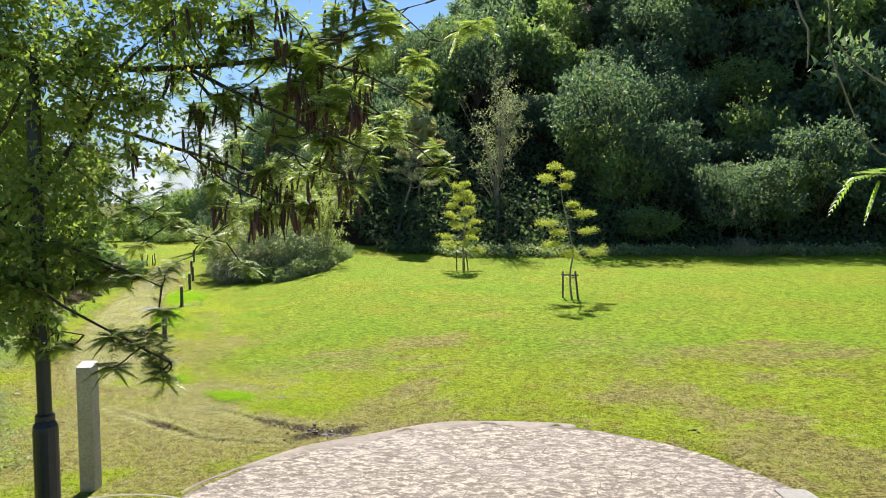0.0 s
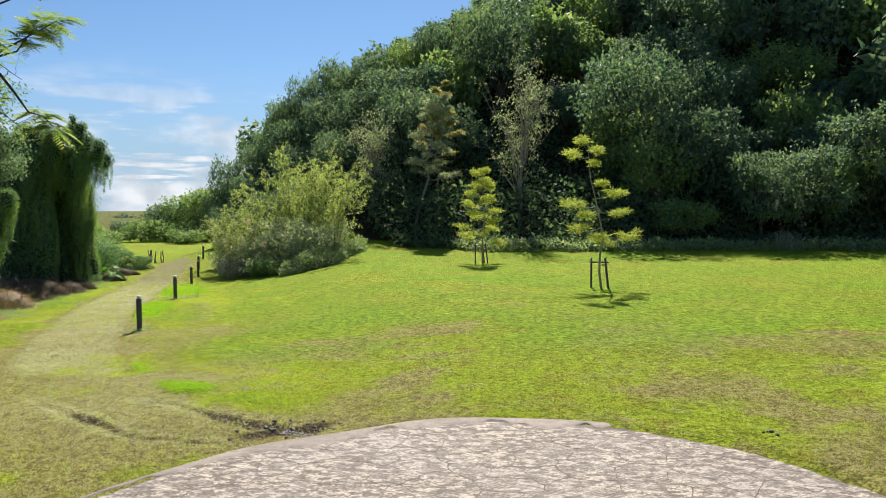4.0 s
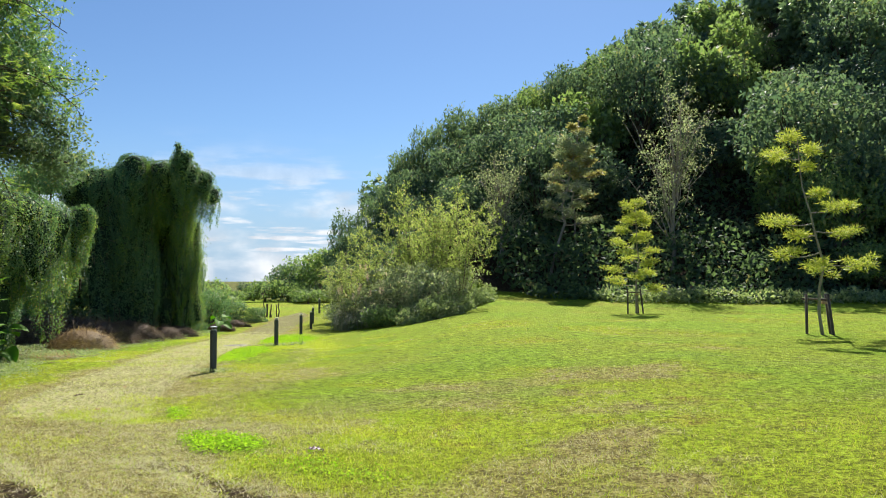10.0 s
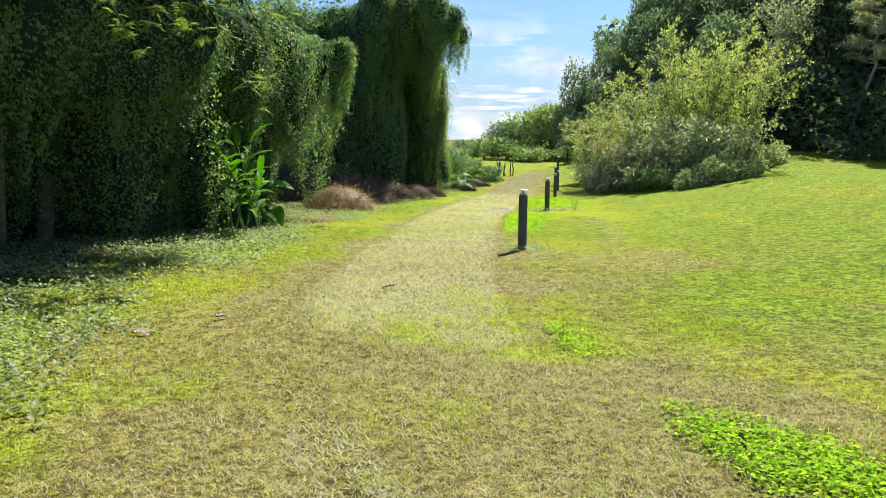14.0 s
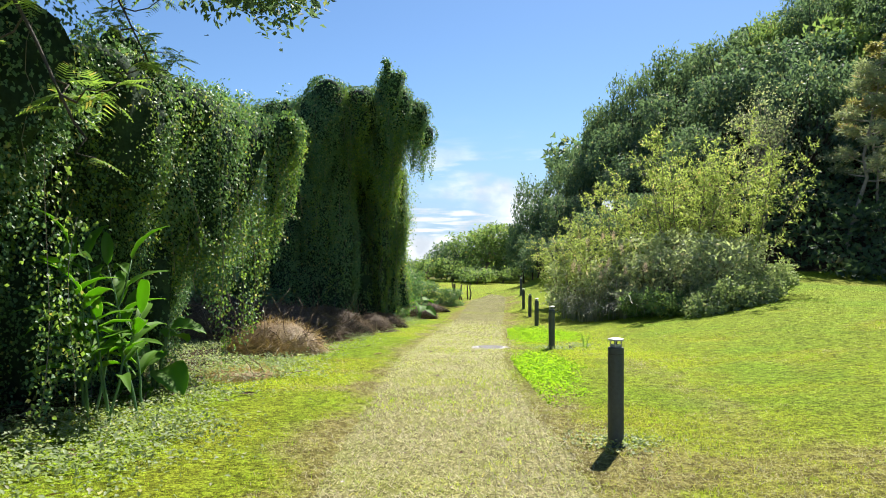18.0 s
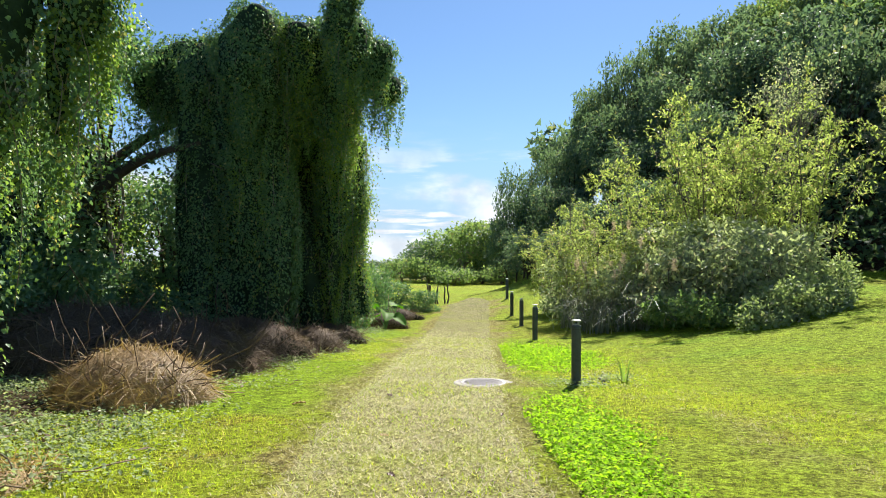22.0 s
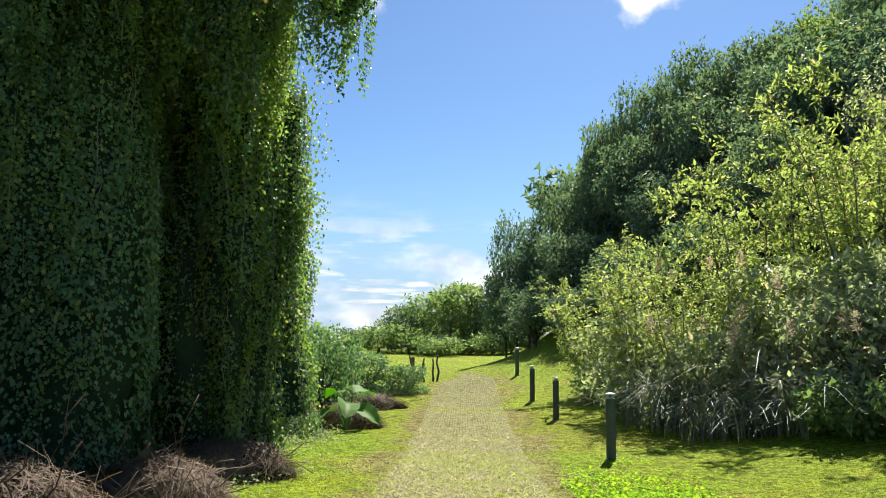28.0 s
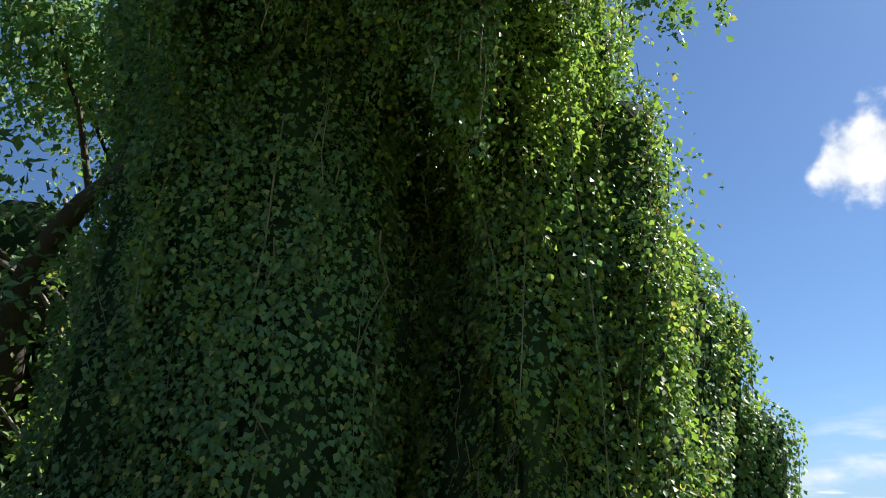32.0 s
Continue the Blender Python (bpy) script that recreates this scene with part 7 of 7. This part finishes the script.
def back_thicket():
    """Dark trees that close the view behind the vines."""
    r = np.random.default_rng(58)
    kinds = [tree_kind(650 + i, 2.4, 6.0, 6000, 0.17, M_VINE, M_DARKBARK, 16, 0.3, 0.12, 0.6) for i in range(2)]
    for i, (x, y, s, t) in enumerate(((-24.0, 27.0, 1.0, 0.9), (-26.2, 37.5, 1.0, 0.95), (-21.4, 26.0, 0.8, 0.8), (-26.5, 30.0, 1.0, 0.95), (-22.9, 37.6, 0.9, 0.95), (-24.0, 33.4, 0.95, 0.95), (-22.0, 30.0, 0.7, 0.8), (-25.8, 35.4, 1.0, 0.9), (-29.0, 34.0, 1.1, 0.9), (-24.5, 42.0, 1.0, 0.75), (-22.8, 22.5, 1.3, 1.0), (-21.5, 17.5, 1.4, 1.0), (-20.0, 12.0, 1.4, 1.0), (-30.5, 39.0, 1.1, 0.8))):
        plant_tree(kinds[i % 2], on_ground(x, y, -0.4), "dark shaded broadleaf tree behind the vines", "trees behind the vines", r.uniform(0, 360), s, t)

    low = tree_kind(660, 1.3, 2.0, 6000, 0.10, M_VINE, M_DARKBARK, 14, 0.2, 0.05, 0.6, (0.2, 0.8))
    for x, y, s in ((-19.8, 29.0, 1.0), (-20.6, 31.4, 1.1), (-19.9, 33.4, 0.9), (-18.9, 27.0, 0.9), (-21.2, 27.6, 1.2), (-18.2, 25.8, 0.8), (-21.6, 34.0, 1.1), (-22.6, 29.8, 1.3), (-17.6, 24.6, 0.8)):
        plant_tree(low, on_ground(x, y, -0.2), "low dark shrub in the shade of the vines", "shrubs behind the heaps", r.uniform(0, 360), s, r.uniform(0.8, 1.2), "shrub", "shrub")


back_thicket()


# ---- small things on the ground ----
def small_plant(at, n, high, label, mat=M_VINE_B, seed=1):
    r = np.random.default_rng(seed)
    e = thing("grass_tuft", at, label, "grass")
    for k in range(n):
        a = r.uniform(0, 6.28)
        o = np.array([math.cos(a), math.sin(a), 0])
        u = np.linspace(0, 1, 6)[:, None]
        h = high * r.uniform(0.6, 1.1)
        p = o * 0.04 + o * h * r.uniform(0.1, 0.4) * u ** 2 + np.array([0, 0, 1]) * h * u - np.array([0, 0, 0.02])
        s = np.cross(o, (0, 0, 1)) * (0.011 * (1 - u ** 2) + 0.001)
        v = np.stack([p - s, p + s], 1).reshape(-1, 3)
        i = np.arange(5)[:, None] * 2
        part("blade", (v, np.hstack([i, i + 1, i + 3, i + 2])), mat, e)


small_plant(on_ground(-10.40, 32.15), 11, 0.50, "tuft of broad upright grass beside a bollard", seed=3)


def clods(at, n, spread, label, seed):
    r = np.random.default_rng(seed)
    e = thing("soil_clods", at, label, "soil")
    for k in range(n):
        bm = bmesh.new()
        bmesh.ops.create_icosphere(bm, subdivisions=2, radius=r.uniform(0.012, 0.035))
        for v in bm.verts:
            v.co *= 1 + 0.35 * noise.noise(v.co * 30 + Vector((k, seed, 0)))
            v.co.z *= 0.7
        c = part("clod", bm, M_WETMUD, e)
        c.location = (*r.normal(0, spread, 2), 0.01)


clods(on_ground(-10.75, 32.05), 14, 0.14, "heap of dark dug soil clods on the grass", 4)
clods((5.32, 18.28, float(ground_z(5.32, 18.28))), 5, 0.05, "dark clod of soil on the lawn", 5)
clods((3.85, 11.5, float(ground_z(3.85, 11.5))), 4, 0.04, "dark clod of soil beside the paving", 6)
clods(on_ground(-2.2, 12.15), 18, 0.25, "churned dark mud clods by the tyre ruts", 7)
clods(on_ground(-1.5, 12.05), 16, 0.25, "churned dark mud clods by the paving", 8)


def fallen_leaf(at, size, mat, label, seed):
    ob = part("fallen_leaf", big_leaf(size, size * 0.5, 0.5, True, 0.01, seed), mat, None, soft=True)
    ob.matrix_world = pose(at[0], at[1], at[2] + 0.03, 8, -8, seed * 77)
    tagged(ob, label, "leaf", "fallen leaves on the grass")


for k_, (lx, ly, ls) in enumerate(((-8.72, 15.1, 0.15), (-8.55, 15.75, 0.13), (-6.9, 16.6, 0.10), (-8.1, 17.9, 0.14), (-8.3, 19.2, 0.12), (-3.2, 14.4, 0.14), (-4.45, 15.0, 0.10), (-6.6, 12.9, 0.10), (-9.9, 23.1, 0.10), (-11.4, 25.8, 0.08), (-12.0, 27.0, 0.09), (-12.9, 29.3, 0.12), (-13.5, 28.3, 0.16), (-11.3, 28.6, 0.07))):
    fallen_leaf(on_ground(lx, ly), ls, M_PLUME if k_ == 0 else M_POD if k_ % 2 else M_STRAW, "large dry whitish leaf on the grass" if k_ == 0 else "small dry brown leaf on the grass", k_)


def litter():
    r = np.random.default_rng(66)
    n = 900
    i = r.integers(20, len(WAY_LINE) - 25, n)
    p = WAY_LINE[i] + r.normal(0, 0.9, (n, 2))
    z = ground_z(*p.T) + 0.012
    q = np.column_stack([p, z])
    le = r.uniform(0.015, 0.05, n)
    tagged(part("leaf_litter", leaves(q, r.normal(0, 1, q.shape) * np.array([1, 1, 0.15]), np.array([0, 0, 1]) + r.normal(0, 0.25, q.shape), le, le * 0.5), M_POD), "scattered brown leaf bits on the path", "leaf litter", kind="stuff")
    n = 2600
    y = r.uniform(12, 47, n)
    x = -11.9 - 0.30 * (y - 16.4) + r.normal(0, 0.55, n) - 0.3
    q = np.column_stack([x, y, ground_z(x, y) + 0.02 + 0.03 * r.random(n)])
    le = r.uniform(0.04, 0.22, n)
    tagged(part("verge_litter", leaves(q, r.normal(0, 1, q.shape) * np.array([1, 1, 0.2]), np.array([0, 0, 1]) + r.normal(0, 0.3, q.shape), le, le * 0.18 + 0.006), M_DEAD), "dry stalks and leaf litter along the verge", "leaf litter", kind="stuff")


litter()


# ---- grass ----
def blades(p, high, wide, flat, r):
    """Single grass blades, each one narrow triangle pair."""
    n = len(p)
    a = r.uniform(0, 2 * np.pi, n)
    o = np.stack([np.cos(a), np.sin(a), np.zeros(n)], -1)
    d = unit(o * flat[:, None] + np.array([0, 0, 1]) * (1 - flat * 0.75)[:, None])
    nr = unit(np.cross(d, np.cross(np.array([0, 0, 1.0]), d) + 1e-6) + r.normal(0, 0.4, (n, 3)))
    s = unit(np.cross(d, np.array([0, 0, 1.0])) + r.normal(0, 0.2, (n, 3))) * wide[:, None]
    v = np.stack([p - s, p + s, p + d * high[:, None]], 1).reshape(-1, 3)
    f = np.arange(3 * n).reshape(-1, 3)
    return v, f


def lawn():
    r = np.random.default_rng(77)
    n = 800000
    x, y = r.uniform(-17, 7.5, n), 9.2 + 33 * r.random(n) ** 1.45
    m_ = 150000
    x, y = np.concatenate([x, r.normal(-4.6, 2.0, m_)]), np.concatenate([y, r.normal(14.4, 1.7, m_)])
    n += m_
    k_ = 240000
    i = r.integers(18, len(WAY_LINE) - 45, k_)
    q = WAY_LINE[i] + np.stack([r.uniform(-4.2, 4.2, k_), r.normal(0, 0.4, k_)], 1)
    x, y = np.concatenate([x, q[:, 0]]), np.concatenate([y, q[:, 1]])
    n += k_
    d = line_distance(x, y, WAY_LINE)
    weight = np.where(np.abs(d) < 3.4, 1.0, np.clip(1.2 - np.abs(d) / 11, 0.0, 0.8))
    weight *= smooth((45 - y) / 16) * np.where(d < -4.2, 0, 1)
    weight = np.where(np.hypot(x - 0.7, y - 8.2) < 4.0 + 0.3 * (fbm(x, y, 3, 9) - 0.6), 0, weight)
    keep = r.random(n) < weight
    x, y, d = x[keep], y[keep], d[keep]
    dry, bare, lush, yellow = cover(x, y)
    pick = r.random(len(x))
    live = r.random(len(x)) > bare * 0.97
    z = ground_z(x, y) - 0.01
    on_path = (np.abs(d) < 1.12) & (y > 18.5)
    z = np.where(on_path, z + 0.002, z)
    p = np.stack([x, y, z], 1)
    live &= ~(on_path & (pick > 0.45) & (r.random(len(x)) < 0.72))
    is_dry = pick < np.clip(dry * 0.95, 0, 0.93)
    is_yellow = ~is_dry & (r.random(len(x)) < yellow)
    is_lush = ~is_dry & ~is_yellow & (r.random(len(x)) < lush)
    rest = ~is_dry & ~is_yellow & ~is_lush
    for name, sel, mat, hi, wi, fl, label in (
            ("dry_grass", is_dry & live, M_DRYBLADE, (0.028, 0.062), (0.0020, 0.0040), (0.68, 1.0), "matted dry straw-coloured grass on the worn ground"),
            ("lawn_grass", rest & live, M_BLADE, (0.025, 0.055), (0.0020, 0.0040), (0.3, 0.95), "short yellow-green mown grass"),
            ("yellow_grass", is_yellow & live, M_YELLOW, (0.025, 0.055), (0.0020, 0.0038), (0.3, 0.95), "yellowed patches of grass"),
            ("lush_grass", is_lush & live, M_LUSH, (0.025, 0.05), (0.0024, 0.005), (0.3, 0.95), "lush bright green grass patches")):
        q = p[sel]
        m_ = len(q)
        far = 1 + np.clip((q[:, 1] - 16) / 20, 0, 1.2)
        tagged(part(name, blades(q, r.uniform(*hi, m_), r.uniform(*wi, m_) * far, r.uniform(*fl, m_), r), mat), label, "grass", kind="stuff")
    # taller tufts that stand out of the sward
    n = 56000
    x, y = r.uniform(-15, 8, n), 9.6 + 30 * r.random(n) ** 1.5
    d = line_distance(x, y, WAY_LINE)
    dry, bare, lush, yellow = cover(x, y)
    keep = (np.hypot(x - 0.7, y - 8.2) > 4.15) & (d > -3.6) & (r.random(n) > bare) & ~((np.abs(d) < 1.15) & (y > 17) & (r.random(n) < 0.97)) & (r.random(n) < (0.35 + 0.9 * fbm(x, y, 2.2, 91)) * (1 - 0.5 * smooth((y - 16) / 4)))
    x, y, dry, lush = x[keep], y[keep], dry[keep], lush[keep]
    kind_ = np.where(r.random(len(x)) < dry * 0.7, 0, np.where(r.random(len(x)) < 0.3 + 0.5 * lush, 2, 1))
    for k, (name, mat, label) in enumerate((("dry_tufts", M_DRYBLADE, "small dry straw-coloured grass tufts"), ("grass_tufts", M_BLADE, "small yellow-green grass tufts in the lawn"), ("lush_tufts", M_LUSH, "small bright green grass tufts in the lawn"))):
        c = np.stack([x, y], 1)[kind_ == k].repeat(9, 0)
        c = c + r.normal(0, 0.028, c.shape)
        far = 1 + np.clip((c[:, 1] - 14) / 14, 0, 1.3)
        q = np.column_stack([c, ground_z(*c.T) - 0.01])
        m_ = len(q)
        tagged(part(name, blades(q, r.uniform(0.03, 0.062, m_), r.uniform(0.002, 0.0042, m_) * far, r.uniform(0.4, 0.95, m_), r), mat), label, "grass", kind="stuff")
    # clover and broad-leaved weeds in the lush patches and on the verge
    n = 420000
    x, y = np.concatenate([r.uniform(-6.5, -1.5, n // 6), r.uniform(-14.5, -8.5, n - n // 6)]), np.concatenate([r.uniform(13, 17.5, n // 6), r.uniform(22, 40, n - n // 6)])
    d = line_distance(x, y, WAY_LINE)
    sel = r.random(n) < LUSH_SPOTS(x, y) * (np.abs(d) > 1.1) * np.where(y < 18, 1, 0.55)
    q = np.stack([x, y, ground_z(x, y) + 0.01 + 0.05 * r.random(n)], 1)[sel]
    le = r.uniform(0.016, 0.036, len(q)) * (1 + 0.6 * np.clip((q[:, 1] - 18) / 12, 0, 1))
    tagged(part("clover", leaves(q, r.normal(0, 1, q.shape) * np.array([1, 1, 0.35]), np.array([0, 0, 1]) + r.normal(0, 0.45, q.shape), le, le * 0.75), M_LUSH), "patches of lush small-leaved clover", "clover", kind="stuff")
    n = 210000
    i = r.integers(8, len(WAY_LINE) - 20, n)
    t_ = unit(np.gradient(WAY_LINE, axis=0))[i]
    off = r.uniform(1.7, 6.0, n)
    x, y = (WAY_LINE[i] + np.stack([-t_[:, 1], t_[:, 0]], 1) * off[:, None] + r.normal(0, 0.2, (n, 2))).T
    verge = smooth((off - 1.9 + 1.4 * (fbm(x, y, 0.8, 51) - 0.5)) / 1.2) * (0.15 + smooth((fbm(x, y, 1.3, 53) - 0.36) / 0.2))
    sel = r.random(n) < verge
    q = np.stack([x, y, ground_z(x, y) + 0.01 + 0.11 * r.random(n) ** 1.5], 1)[sel]
    le = r.uniform(0.018, 0.058, len(q))
    tagged(part("verge_weeds", leaves(q, r.normal(0, 1, q.shape) * np.array([1, 1, 0.4]), np.array([0, 0, 1]) + r.normal(0, 0.5, q.shape), le, le * 0.65), M_COVER), "low leafy weeds along the shady verge", "weeds", kind="stuff")
    # weeds round the foot of the bollards
    q = []
    for bx, by in ((-8.24, 22.08), (-11.0, 31.5), (-10.6, 32.3)):
        p_ = np.column_stack([bx + r.normal(0, 0.22, 420), by + r.normal(0, 0.2, 420)])
        q.append(np.column_stack([p_, ground_z(*p_.T) + 0.01 + 0.07 * r.random(420)]))
    q = np.vstack(q)
    le = r.uniform(0.02, 0.05, len(q))
    tagged(part("bollard_weeds", leaves(q, r.normal(0, 1, q.shape) * np.array([1, 1, 0.4]), np.array([0, 0, 1]) + r.normal(0, 0.5, q.shape), le, le * 0.65), M_COVER), "small pale weeds round the bollards", "weeds", kind="stuff")


lawn()


def tyre_marks():
    """Tread marks where wheels have turned off the paving."""
    e = thing("tyre_marks", (-1.55, 11.78, float(ground_z(-1.55, 11.78)) - 0.012), "dark wet tyre tread marks in mud", "tyre marks", turn=-24)
    for k in range(15):
        for s in (-1, 1):
            bm = block(0.022, 0.075, 0.006, (0, 0, 0), 0.002, Matrix.Rotation(s * 0.6, 4, "Z"))
            t_ = part("tread_lug", bm, M_WETMUD, e)
            t_.location = (k * 0.05 - 0.4, s * 0.05, 0.008 + 0.002 * (k % 3))


tyre_marks()
